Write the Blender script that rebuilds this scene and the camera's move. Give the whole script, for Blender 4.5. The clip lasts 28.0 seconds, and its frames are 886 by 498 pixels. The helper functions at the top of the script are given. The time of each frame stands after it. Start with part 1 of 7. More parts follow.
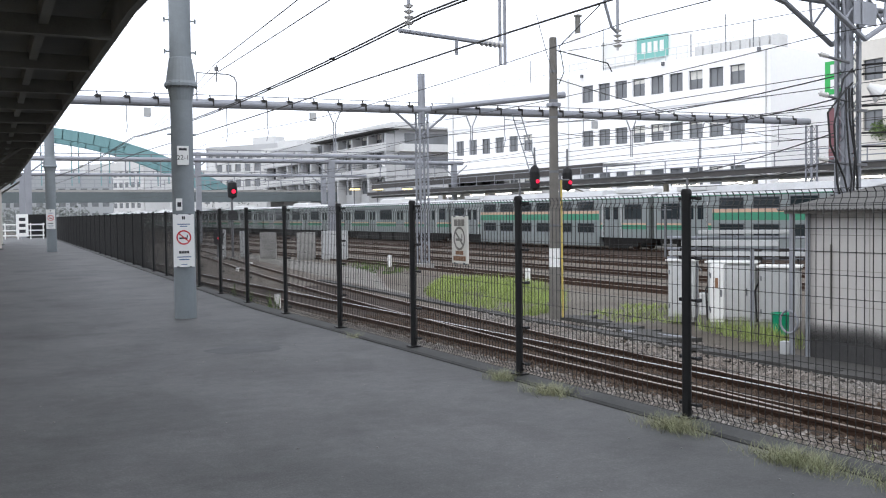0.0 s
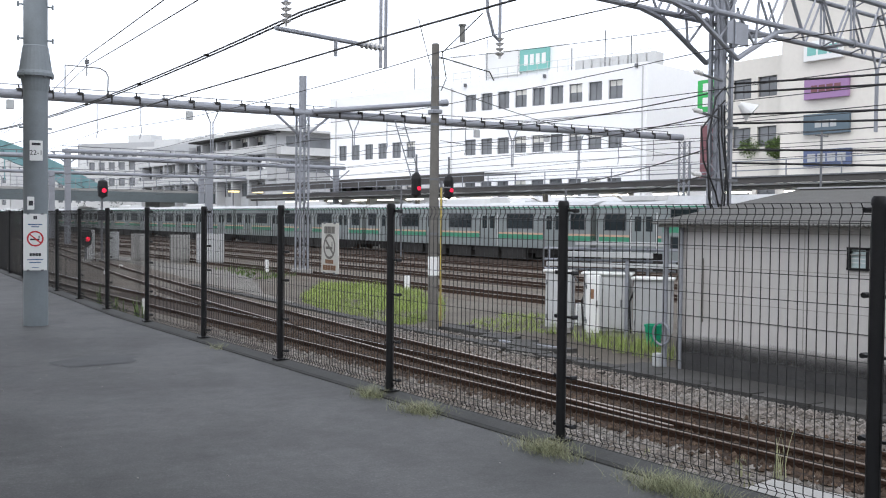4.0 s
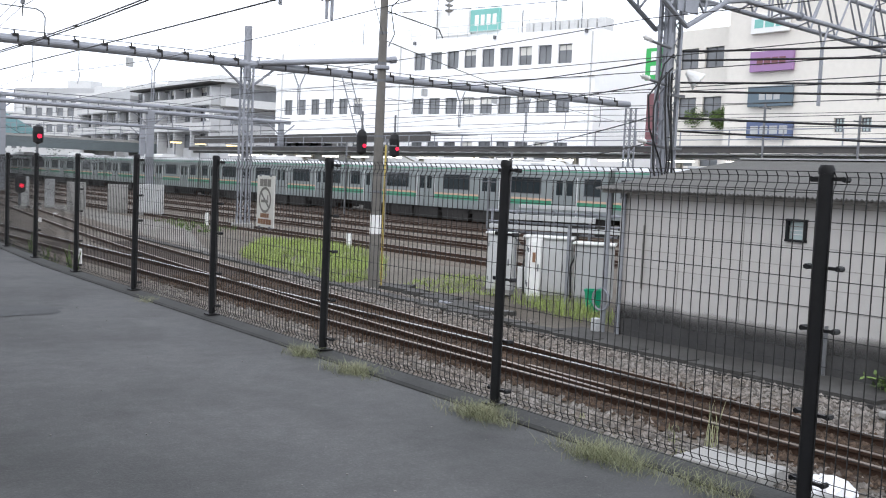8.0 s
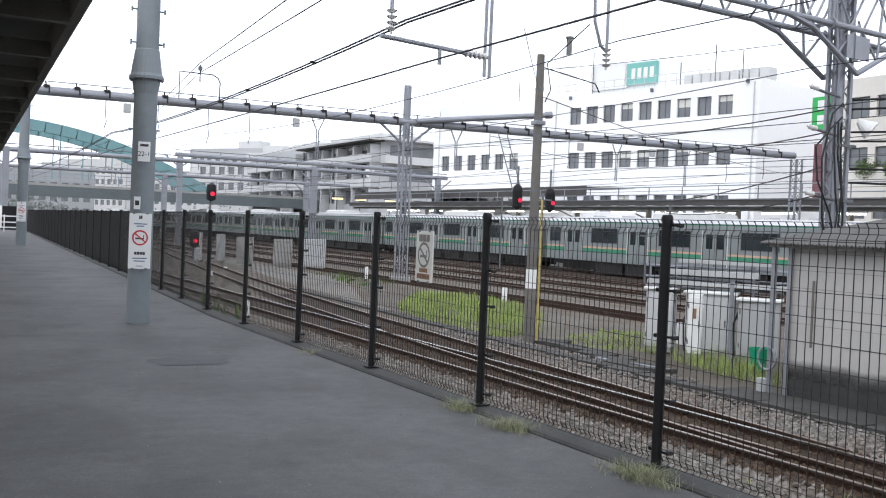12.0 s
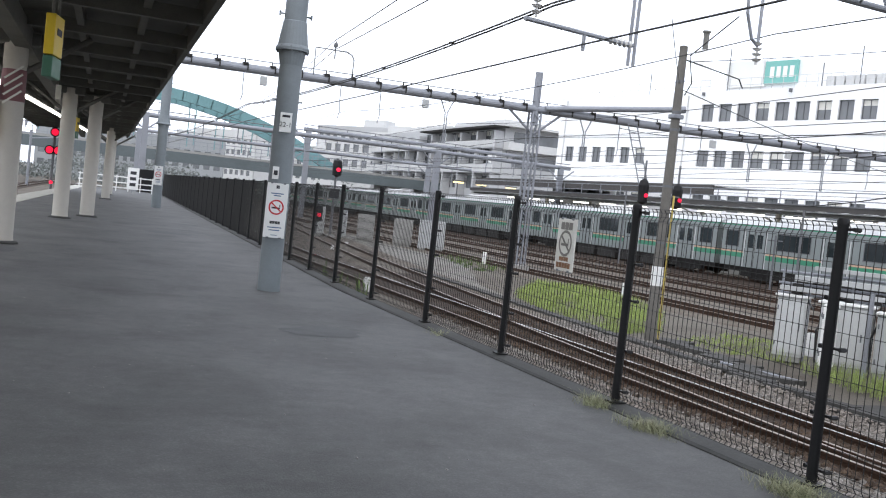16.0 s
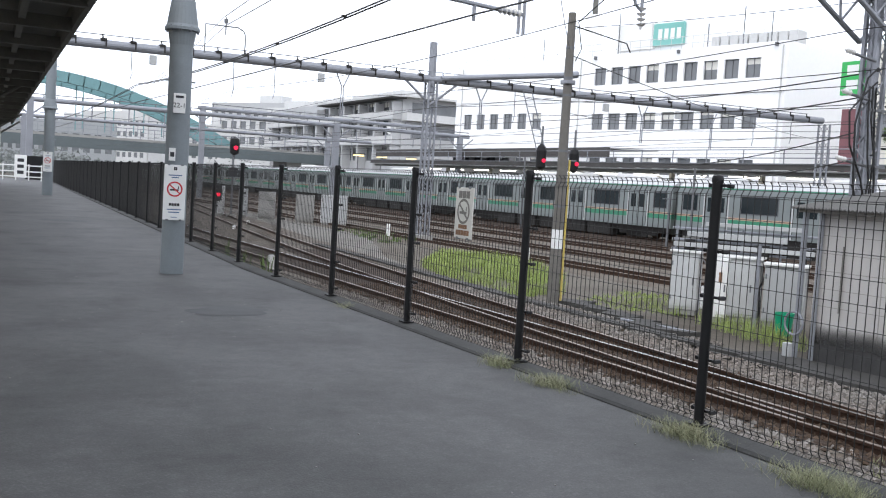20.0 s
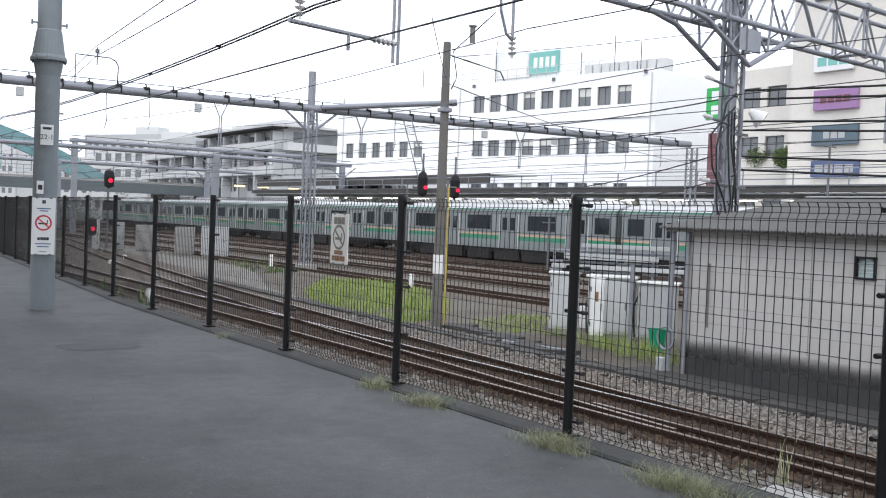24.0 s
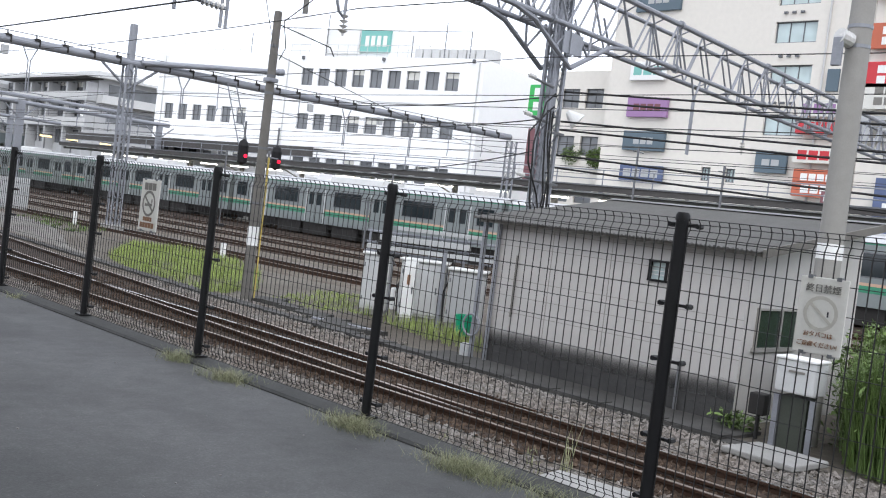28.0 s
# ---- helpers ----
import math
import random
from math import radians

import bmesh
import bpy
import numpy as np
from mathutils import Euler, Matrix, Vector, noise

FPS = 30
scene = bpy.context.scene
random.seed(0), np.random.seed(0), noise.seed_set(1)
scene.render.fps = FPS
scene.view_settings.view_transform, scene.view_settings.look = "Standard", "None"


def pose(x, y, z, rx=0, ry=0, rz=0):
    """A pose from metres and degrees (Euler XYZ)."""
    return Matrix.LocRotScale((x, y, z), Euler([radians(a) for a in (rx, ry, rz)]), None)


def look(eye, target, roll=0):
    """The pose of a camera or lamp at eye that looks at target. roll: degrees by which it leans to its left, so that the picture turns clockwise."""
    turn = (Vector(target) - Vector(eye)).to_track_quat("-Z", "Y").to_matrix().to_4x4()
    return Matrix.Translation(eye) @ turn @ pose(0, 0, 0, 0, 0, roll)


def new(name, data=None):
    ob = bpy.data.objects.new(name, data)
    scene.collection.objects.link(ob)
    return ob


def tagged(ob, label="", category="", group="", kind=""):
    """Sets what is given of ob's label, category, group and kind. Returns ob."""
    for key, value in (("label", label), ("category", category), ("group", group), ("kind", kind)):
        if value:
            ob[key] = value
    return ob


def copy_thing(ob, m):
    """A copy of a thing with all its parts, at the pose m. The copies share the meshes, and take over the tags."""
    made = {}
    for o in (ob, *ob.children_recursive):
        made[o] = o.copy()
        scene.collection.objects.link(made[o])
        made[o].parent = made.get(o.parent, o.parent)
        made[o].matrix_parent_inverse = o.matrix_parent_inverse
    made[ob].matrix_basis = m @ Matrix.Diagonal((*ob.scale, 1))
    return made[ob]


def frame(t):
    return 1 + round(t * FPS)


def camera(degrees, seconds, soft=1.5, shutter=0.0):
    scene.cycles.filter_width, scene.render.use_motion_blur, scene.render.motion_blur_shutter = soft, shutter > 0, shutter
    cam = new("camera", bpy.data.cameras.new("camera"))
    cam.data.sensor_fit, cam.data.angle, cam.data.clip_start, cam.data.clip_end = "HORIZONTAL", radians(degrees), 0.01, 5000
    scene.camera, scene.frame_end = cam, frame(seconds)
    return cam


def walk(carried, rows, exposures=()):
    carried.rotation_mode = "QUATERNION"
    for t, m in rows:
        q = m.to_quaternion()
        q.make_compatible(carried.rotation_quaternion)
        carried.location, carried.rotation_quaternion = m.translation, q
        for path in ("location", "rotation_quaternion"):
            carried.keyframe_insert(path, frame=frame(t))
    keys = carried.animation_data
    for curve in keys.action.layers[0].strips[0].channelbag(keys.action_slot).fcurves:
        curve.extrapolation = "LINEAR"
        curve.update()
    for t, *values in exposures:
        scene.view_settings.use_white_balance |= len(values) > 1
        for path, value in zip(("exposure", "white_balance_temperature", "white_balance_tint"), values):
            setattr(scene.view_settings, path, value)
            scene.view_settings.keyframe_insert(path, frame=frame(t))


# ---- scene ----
cam = camera(48.6, 28.0, 1.1)
PATH = [
    (0, (-1.281, 2.115, 1.359), (-0.356, 3.886, 1.288), -0.7),
    (0.5, (-1.25, 2.129, 1.373), (-0.325, 3.898, 1.259), 1.2),
    (1, (-1.255, 2.145, 1.348), (-0.242, 3.866, 1.238), 3.9),
    (1.5, (-1.303, 1.935, 1.364), (-0.157, 3.571, 1.249), 1.8),
    (2, (-1.194, 1.994, 1.38), (0.089, 3.525, 1.269), -0.8),
    (2.5, (-1.153, 2.1, 1.381), (0.151, 3.615, 1.328), 1.3),
    (3, (-1.153, 2.189, 1.361), (0.029, 3.801, 1.447), 0.3),
    (3.5, (-1.01, 2.424, 1.379), (0.134, 4.065, 1.368), 0.8),
    (5.5, (-0.996, 2.387, 1.353), (0.14, 4.028, 1.221), -1.8),
    (6, (-0.868, 2.536, 1.355), (0.342, 4.121, 1.199), -0.2),
    (6.5, (-0.897, 2.454, 1.363), (0.299, 4.053, 1.249), 0.2),
    (7, (-0.894, 2.481, 1.365), (0.251, 4.116, 1.259), 1.5),
    (7.5, (-0.869, 2.482, 1.364), (0.377, 4.044, 1.289), 3.0),
    (8, (-0.86, 2.551, 1.356), (0.363, 4.127, 1.219), 2.6),
    (8.5, (-0.897, 2.445, 1.357), (0.283, 4.055, 1.226), 2.0),
    (9, (-0.949, 2.415, 1.355), (0.121, 4.1, 1.226), 0.4),
    (9.5, (-0.934, 2.458, 1.373), (0.078, 4.18, 1.263), 1.1),
    (10, (-0.942, 2.377, 1.367), (0.128, 4.063, 1.251), 0.7),
    (10.5, (-0.94, 2.359, 1.357), (0.184, 4.012, 1.282), 1.5),
    (11, (-0.882, 2.483, 1.352), (0.16, 4.189, 1.308), 1.1),
    (11.5, (-0.873, 2.538, 1.363), (0.106, 4.281, 1.327), 1.7),
    (13.5, (-0.915, 2.631, 1.359), (0.027, 4.395, 1.31), 3.6),
    (14, (-0.938, 2.643, 1.348), (-0.008, 4.413, 1.294), 4.3),
    (14.5, (-0.945, 2.669, 1.342), (-0.042, 4.45, 1.224), 2.3),
    (15, (-1.005, 2.57, 1.34), (-0.058, 4.331, 1.353), 2.5),
    (15.5, (-0.979, 2.766, 1.326), (-0.128, 4.574, 1.245), 5.0),
    (16, (-0.981, 2.817, 1.325), (-0.232, 4.669, 1.24), 6.2),
    (16.5, (-1.006, 2.845, 1.32), (-0.286, 4.709, 1.246), 5.9),
    (17, (-1.109, 2.783, 1.288), (-0.51, 4.684, 1.121), 3.5),
    (17.5, (-1.045, 2.842, 1.296), (-0.372, 4.72, 1.146), 5.1),
    (18, (-0.977, 2.83, 1.317), (-0.221, 4.678, 1.208), 5.6),
    (18.5, (-0.986, 2.772, 1.328), (-0.136, 4.58, 1.241), 4.4),
    (19, (-0.997, 2.714, 1.348), (-0.071, 4.487, 1.325), 5.2),
    (19.5, (-1.023, 2.644, 1.345), (-0.05, 4.389, 1.26), 5.0),
    (20, (-1.041, 2.624, 1.333), (-0.113, 4.391, 1.207), 3.6),
    (20.5, (-0.99, 2.739, 1.331), (-0.136, 4.542, 1.194), 0.1),
    (21, (-1.002, 2.716, 1.325), (-0.129, 4.511, 1.195), 0.9),
    (21.5, (-1.015, 2.665, 1.326), (-0.079, 4.431, 1.244), 1.2),
    (22, (-1.075, 2.572, 1.344), (-0.056, 4.29, 1.258), 2.0),
    (22.5, (-1.055, 2.578, 1.334), (-0.004, 4.278, 1.252), 1.2),
    (24.5, (-1.025, 2.435, 1.313), (0.124, 4.071, 1.254), 2.1),
    (25, (-0.973, 2.491, 1.335), (0.172, 4.129, 1.261), -2.1),
    (25.5, (-0.947, 2.495, 1.356), (0.376, 3.995, 1.324), -1.3),
    (26, (-0.988, 2.454, 1.349), (0.343, 3.941, 1.226), -0.2),
    (26.5, (-1.029, 2.417, 1.357), (0.347, 3.863, 1.225), 1.6),
    (27, (-1.046, 2.406, 1.353), (0.319, 3.863, 1.24), 5.4),
    (27.5, (-1.073, 2.388, 1.362), (0.337, 3.806, 1.308), 6.7),
    (28, (-1.067, 2.38, 1.359), (0.346, 3.793, 1.286), 7.0),
]
EXPOSURE = [(0.0, 0.3), (1.0, 0.37), (2.0, 0.4), (3.0, 0.16), (6.0, 0.47), (7.0, 0.5), (8.0, 0.4), (9.0, 0.45), (10.0, 0.43), (11.0, 0.35), (14.0, 0.16), (15.0, 0.36), (16.0, 0.3), (17.0, 0.36), (18.0, 0.56), (19.0, 0.43), (20.0, 0.33), (21.0, 0.5), (22.0, 0.42), (25.0, 0.24), (26.0, 0.17), (27.0, 0.42), (28.0, 0.32)]
walk(cam, [(t, look(eye, target, roll)) for t, eye, target, roll in PATH], EXPOSURE)

# ---------------------------------------------------------------- sky and light
world = bpy.data.worlds.new("overcast_sky")
scene.world = world
world.use_nodes = True
wn = world.node_tree.nodes
wl = world.node_tree.links
wn.clear()
w_out = wn.new("ShaderNodeOutputWorld")
w_bg = wn.new("ShaderNodeBackground")
w_sky = wn.new("ShaderNodeTexSky")
w_sky.sky_type = 'NISHITA'
w_sky.sun_disc = False
w_sky.sun_elevation = radians(44)
w_sky.sun_rotation = radians(222)
w_sky.air_density, w_sky.dust_density, w_sky.ozone_density = 1.0, 4.0, 1.0
w_mix = wn.new("ShaderNodeMixRGB")           # cloud cover over the clear sky
w_mix.inputs[0].default_value = 0.93
w_mix.inputs[2].default_value = (9.45, 10.0, 11.25, 1)
w_tc = wn.new("ShaderNodeTexCoord")
w_noise = wn.new("ShaderNodeTexNoise")
w_noise.inputs["Scale"].default_value = 2.2
w_noise.inputs["Detail"].default_value = 4
w_ramp = wn.new("ShaderNodeMapRange")
w_ramp.inputs["To Min"].default_value = 0.84
w_ramp.inputs["To Max"].default_value = 1.12
w_mul = wn.new("ShaderNodeMixRGB")
w_mul.blend_type = 'MULTIPLY'
w_mul.inputs[0].default_value = 1.0
wl.new(w_tc.outputs["Generated"], w_noise.inputs["Vector"])
wl.new(w_noise.outputs["Fac"], w_ramp.inputs["Value"])
wl.new(w_sky.outputs[0], w_mix.inputs[1])
wl.new(w_mix.outputs[0], w_mul.inputs[1])
wl.new(w_ramp.outputs[0], w_mul.inputs[2])
wl.new(w_mul.outputs[0], w_bg.inputs["Color"])
wl.new(w_bg.outputs[0], w_out.inputs["Surface"])
w_bg.inputs["Strength"].default_value = 0.15

sun_data = bpy.data.lights.new("sun", 'SUN')
sun_data.energy, sun_data.angle, sun_data.color = 0.65, radians(25), (1.0, 0.985, 0.97)
sun = new("sun", sun_data)
sun.rotation_euler = (radians(46), 0, radians(-42))
scene.view_settings.exposure = 0.33


# ---------------------------------------------------------------- materials
def mat(name, col, rough=0.6, metal=0.0, scale=6.0, var=0.25, bump=0.15, big=0.6, spec=0.4, col2=None, fine=60.0, rnd=0.0, island=False):
    """Surface with grain at two scales; col2 is the tone of stains and wear."""
    m = bpy.data.materials.new(name)
    m.use_nodes = True
    n, l = m.node_tree.nodes, m.node_tree.links
    b = n["Principled BSDF"]
    tc = n.new("ShaderNodeTexCoord")
    n1 = n.new("ShaderNodeTexNoise")
    n1.inputs["Scale"].default_value = big
    n1.inputs["Detail"].default_value = 6
    n1.inputs["Roughness"].default_value = 0.65
    n2 = n.new("ShaderNodeTexNoise")
    n2.inputs["Scale"].default_value = scale
    n2.inputs["Detail"].default_value = 5
    n3 = n.new("ShaderNodeTexNoise")
    n3.inputs["Scale"].default_value = fine
    n3.inputs["Detail"].default_value = 3
    for q in (n1, n2, n3):
        l.new(tc.outputs["Object"], q.inputs["Vector"])
    c2 = col2 or tuple(c * 0.55 for c in col)
    r1 = n.new("ShaderNodeMapRange")
    r1.inputs["From Min"].default_value, r1.inputs["From Max"].default_value = 0.42, 0.72
    r1.inputs["To Min"].default_value, r1.inputs["To Max"].default_value = 0.0, min(1.0, var * 1.6)
    l.new(n1.outputs["Fac"], r1.inputs["Value"])
    m1 = n.new("ShaderNodeMixRGB")
    m1.inputs[1].default_value = (*col, 1)
    m1.inputs[2].default_value = (*c2, 1)
    l.new(r1.outputs[0], m1.inputs[0])
    r2 = n.new("ShaderNodeMapRange")
    r2.inputs["From Min"].default_value, r2.inputs["From Max"].default_value = 0.25, 0.75
    r2.inputs["To Min"].default_value, r2.inputs["To Max"].default_value = 1 - var * 0.7, 1 + var * 0.5
    add = n.new("ShaderNodeMath")
    add.operation = 'ADD'
    mul = n.new("ShaderNodeMath")
    mul.operation = 'MULTIPLY'
    mul.inputs[1].default_value = 0.5
    l.new(n2.outputs["Fac"], add.inputs[0])
    l.new(n3.outputs["Fac"], add.inputs[1])
    l.new(add.outputs[0], mul.inputs[0])
    l.new(mul.outputs[0], r2.inputs["Value"])
    m2 = n.new("ShaderNodeMixRGB")
    m2.blend_type = 'MULTIPLY'
    m2.inputs[0].default_value = 1
    l.new(m1.outputs[0], m2.inputs[1])
    l.new(r2.outputs[0], m2.inputs[2])
    last = m2.outputs[0]
    if rnd:
        hs = n.new("ShaderNodeHueSaturation")
        if island:
            oi = n.new("ShaderNodeNewGeometry")
            src = oi.outputs["Random Per Island"]
        else:
            oi = n.new("ShaderNodeObjectInfo")
            src = oi.outputs["Random"]
        r3 = n.new("ShaderNodeMapRange")
        r3.inputs["To Min"].default_value, r3.inputs["To Max"].default_value = 1 - rnd, 1 + rnd
        l.new(src, r3.inputs["Value"])
        l.new(r3.outputs[0], hs.inputs["Value"])
        l.new(last, hs.inputs["Color"])
        last = hs.outputs[0]
    l.new(last, b.inputs["Base Color"])
    rr = n.new("ShaderNodeMapRange")
    rr.inputs["To Min"].default_value, rr.inputs["To Max"].default_value = max(0.05, rough - 0.12), min(1, rough + 0.12)
    l.new(n2.outputs["Fac"], rr.inputs["Value"])
    l.new(rr.outputs[0], b.inputs["Roughness"])
    b.inputs["Metallic"].default_value = metal
    b.inputs["Specular IOR Level"].default_value = spec
    if bump:
        bp = n.new("ShaderNodeBump")
        bp.inputs["Strength"].default_value = bump
        bp.inputs["Distance"].default_value = 0.01
        l.new(mul.outputs[0], bp.inputs["Height"])
        l.new(bp.outputs[0], b.inputs["Normal"])
    return m


def glow(name, col, strength):
    m = bpy.data.materials.new(name)
    m.use_nodes = True
    b = m.node_tree.nodes["Principled BSDF"]
    b.inputs["Base Color"].default_value = (*col, 1)
    b.inputs["Emission Color"].default_value = (*col, 1)
    b.inputs["Emission Strength"].default_value = strength
    return m


def glass(name, col=(0.02, 0.025, 0.03), rough=0.08):
    m = bpy.data.materials.new(name)
    m.use_nodes = True
    n, l = m.node_tree.nodes, m.node_tree.links
    b = n["Principled BSDF"]
    tc = n.new("ShaderNodeTexCoord")
    q = n.new("ShaderNodeTexNoise")
    q.inputs["Scale"].default_value = 0.7
    l.new(tc.outputs["Object"], q.inputs["Vector"])
    mx = n.new("ShaderNodeMixRGB")
    mx.inputs[1].default_value = (*col, 1)
    mx.inputs[2].default_value = (*(c * 2.2 for c in col), 1)
    l.new(q.outputs["Fac"], mx.inputs[0])
    l.new(mx.outputs[0], b.inputs["Base Color"])
    b.inputs["Roughness"].default_value = rough
    b.inputs["Specular IOR Level"].default_value = 0.5
    return m


def asphalt_mat():
    """Worn grey platform asphalt: fine grit, trodden pale streaks along the platform, faint patches."""
    m = mat("platform_asphalt", (0.1085, 0.1085, 0.1055), 0.74, 0, 2.2, 0.46, 0.4, 0.42, 0.36, (0.068, 0.0685, 0.0675), 90.0)
    n, l = m.node_tree.nodes, m.node_tree.links
    b = n["Principled BSDF"]
    src = b.inputs["Base Color"].links[0].from_socket
    tc = n.new("ShaderNodeTexCoord")
    mp = n.new("ShaderNodeMapping")
    mp.inputs["Scale"].default_value = (0.8, 0.45, 1)
    q = n.new("ShaderNodeTexNoise")
    q.inputs["Scale"].default_value = 1.3
    q.inputs["Detail"].default_value = 5
    l.new(tc.outputs["Object"], mp.inputs["Vector"])
    l.new(mp.outputs[0], q.inputs["Vector"])
    r = n.new("ShaderNodeMapRange")
    r.inputs["From Min"].default_value, r.inputs["From Max"].default_value = 0.35, 0.7
    r.inputs["To Min"].default_value, r.inputs["To Max"].default_value = 0.88, 1.2
    l.new(q.outputs["Fac"], r.inputs["Value"])
    mm = n.new("ShaderNodeMixRGB")
    mm.blend_type = 'MULTIPLY'
    mm.inputs[0].default_value = 1
    l.new(src, mm.inputs[1])
    l.new(r.outputs[0], mm.inputs[2])
    v = n.new("ShaderNodeTexVoronoi")
    v.inputs["Scale"].default_value = 45.0
    l.new(tc.outputs["Object"], v.inputs["Vector"])
    rv = n.new("ShaderNodeMapRange")
    rv.inputs["From Min"].default_value, rv.inputs["From Max"].default_value = 0.05, 0.5
    rv.inputs["To Min"].default_value, rv.inputs["To Max"].default_value = 1.25, 0.92
    l.new(v.outputs["Distance"], rv.inputs["Value"])
    mv = n.new("ShaderNodeMixRGB")
    mv.blend_type = 'MULTIPLY'
    mv.inputs[0].default_value = 0.7
    l.new(mm.outputs[0], mv.inputs[1])
    l.new(rv.outputs[0], mv.inputs[2])
    # blotches a hand's width across
    h = n.new("ShaderNodeTexNoise")
    h.inputs["Scale"].default_value = 7.0
    h.inputs["Detail"].default_value = 6
    h.inputs["Roughness"].default_value = 0.75
    l.new(tc.outputs["Object"], h.inputs["Vector"])
    rh = n.new("ShaderNodeMapRange")
    rh.inputs["From Min"].default_value, rh.inputs["From Max"].default_value = 0.3, 0.7
    rh.inputs["To Min"].default_value, rh.inputs["To Max"].default_value = 0.84, 1.16
    l.new(h.outputs["Fac"], rh.inputs["Value"])
    mh = n.new("ShaderNodeMixRGB")
    mh.blend_type = 'MULTIPLY'
    mh.inputs[0].default_value = 1
    l.new(mv.outputs[0], mh.inputs[1])
    l.new(rh.outputs[0], mh.inputs[2])
    mv = mh
    # soft dark smudges of old damp and oil
    s = n.new("ShaderNodeTexNoise")
    s.inputs["Scale"].default_value = 1.1
    s.inputs["Detail"].default_value = 3
    s.inputs["Roughness"].default_value = 0.6
    l.new(tc.outputs["Object"], s.inputs["Vector"])
    rs = n.new("ShaderNodeMapRange")
    rs.inputs["From Min"].default_value, rs.inputs["From Max"].default_value = 0.5, 0.72
    rs.inputs["To Min"].default_value, rs.inputs["To Max"].default_value = 1.04, 0.72
    l.new(s.outputs["Fac"], rs.inputs["Value"])
    ms = n.new("ShaderNodeMixRGB")
    ms.blend_type = 'MULTIPLY'
    ms.inputs[0].default_value = 1
    l.new(mv.outputs[0], ms.inputs[1])
    l.new(rs.outputs[0], ms.inputs[2])
    l.new(ms.outputs[0], b.inputs["Base Color"])
    return m


def wall_foot_mat():
    """Dark band at the foot of a wall, fading out upwards with a ragged, thin edge."""
    m = mat("wall_foot_band", (0.062, 0.061, 0.06), 0.85, 0, 6, 0.5, 0.3, 1.2, 0.3, (0.04, 0.04, 0.04))
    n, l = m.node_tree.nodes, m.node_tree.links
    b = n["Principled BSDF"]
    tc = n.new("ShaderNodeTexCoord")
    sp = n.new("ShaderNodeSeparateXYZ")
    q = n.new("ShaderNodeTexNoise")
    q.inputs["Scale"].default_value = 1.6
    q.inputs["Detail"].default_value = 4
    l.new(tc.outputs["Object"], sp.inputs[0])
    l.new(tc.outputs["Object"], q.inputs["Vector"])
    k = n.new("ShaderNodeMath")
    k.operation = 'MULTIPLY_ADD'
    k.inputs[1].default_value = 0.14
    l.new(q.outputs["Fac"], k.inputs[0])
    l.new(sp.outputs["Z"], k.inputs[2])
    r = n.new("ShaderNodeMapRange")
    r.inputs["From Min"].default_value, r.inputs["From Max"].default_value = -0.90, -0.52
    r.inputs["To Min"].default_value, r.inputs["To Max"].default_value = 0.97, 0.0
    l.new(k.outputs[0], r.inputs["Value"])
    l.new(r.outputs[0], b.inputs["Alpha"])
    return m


M = {}
M["wallfoot"] = wall_foot_mat()
M["paleglass"] = glass("pale_window_glass", (0.30, 0.36, 0.36), 0.1)
M["bush"] = mat("bright_weed_leaf", (0.125, 0.185, 0.055), 0.6, 0, 9, 0.4, 0, 1.2, 0.3, (0.085, 0.13, 0.04), 30, 0.5, True)
M["warmtube"] = glow("warm_platform_lamp", (1.0, 0.78, 0.35), 1.3)
# far leaves: distance haze is mixed into the greyed leaf colour
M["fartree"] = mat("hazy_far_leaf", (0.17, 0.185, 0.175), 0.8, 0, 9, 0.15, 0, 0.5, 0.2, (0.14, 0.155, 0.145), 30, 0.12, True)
M["haze"] = mat("hazy_far_wall", (0.33, 0.345, 0.35), 0.8, 0, 3, 0.2, 0.05, 0.12, 0.3, (0.25, 0.26, 0.265))
M["asphalt"] = asphalt_mat()
M["damp"] = mat("damp_asphalt", (0.068, 0.07, 0.07), 0.7, 0, 5, 0.35, 0.3, 1.2, 0.4, None, 80)
M["kerb"] = mat("kerb_concrete", (0.075, 0.075, 0.072), 0.85, 0, 7, 0.5, 0.5, 1.4, 0.3, (0.045, 0.045, 0.042))
M["concrete"] = mat("concrete", (0.31, 0.305, 0.29), 0.85, 0, 4, 0.3, 0.35, 0.7, 0.3, (0.22, 0.215, 0.2))
M["edge"] = mat("edge_paving", (0.42, 0.41, 0.37), 0.85, 0, 6, 0.3, 0.3, 0.9, 0.3, (0.3, 0.29, 0.26))
M["tactile"] = mat("tactile_yellow", (0.55, 0.42, 0.10), 0.7, 0, 6, 0.35, 0.2, 0.9, 0.3, (0.4, 0.36, 0.25))
M["ballast"] = mat("ballast_bed", (0.135, 0.118, 0.098), 0.9, 0, 18, 0.75, 1.0, 0.5, 0.2, (0.10, 0.075, 0.055), 45)
M["rustbed"] = mat("rust_stained_ballast", (0.045, 0.03, 0.021), 0.9, 0, 18, 0.6, 1.0, 0.9, 0.2, (0.028, 0.019, 0.014), 45)
M["ruststone"] = mat("rust_stained_stone", (0.075, 0.052, 0.037), 0.9, 0, 20, 0.35, 0.4, 0.6, 0.2, (0.04, 0.028, 0.02), 90, 0.45, True)
M["stone"] = mat("ballast_stone", (0.19, 0.177, 0.162), 0.9, 0, 20, 0.35, 0.4, 0.6, 0.2, (0.15, 0.11, 0.085), 90, 0.45, True)
M["dirt"] = mat("trackside_dirt", (0.135, 0.12, 0.10), 0.95, 0, 7, 0.6, 0.8, 0.25, 0.2, (0.07, 0.058, 0.045), 35)
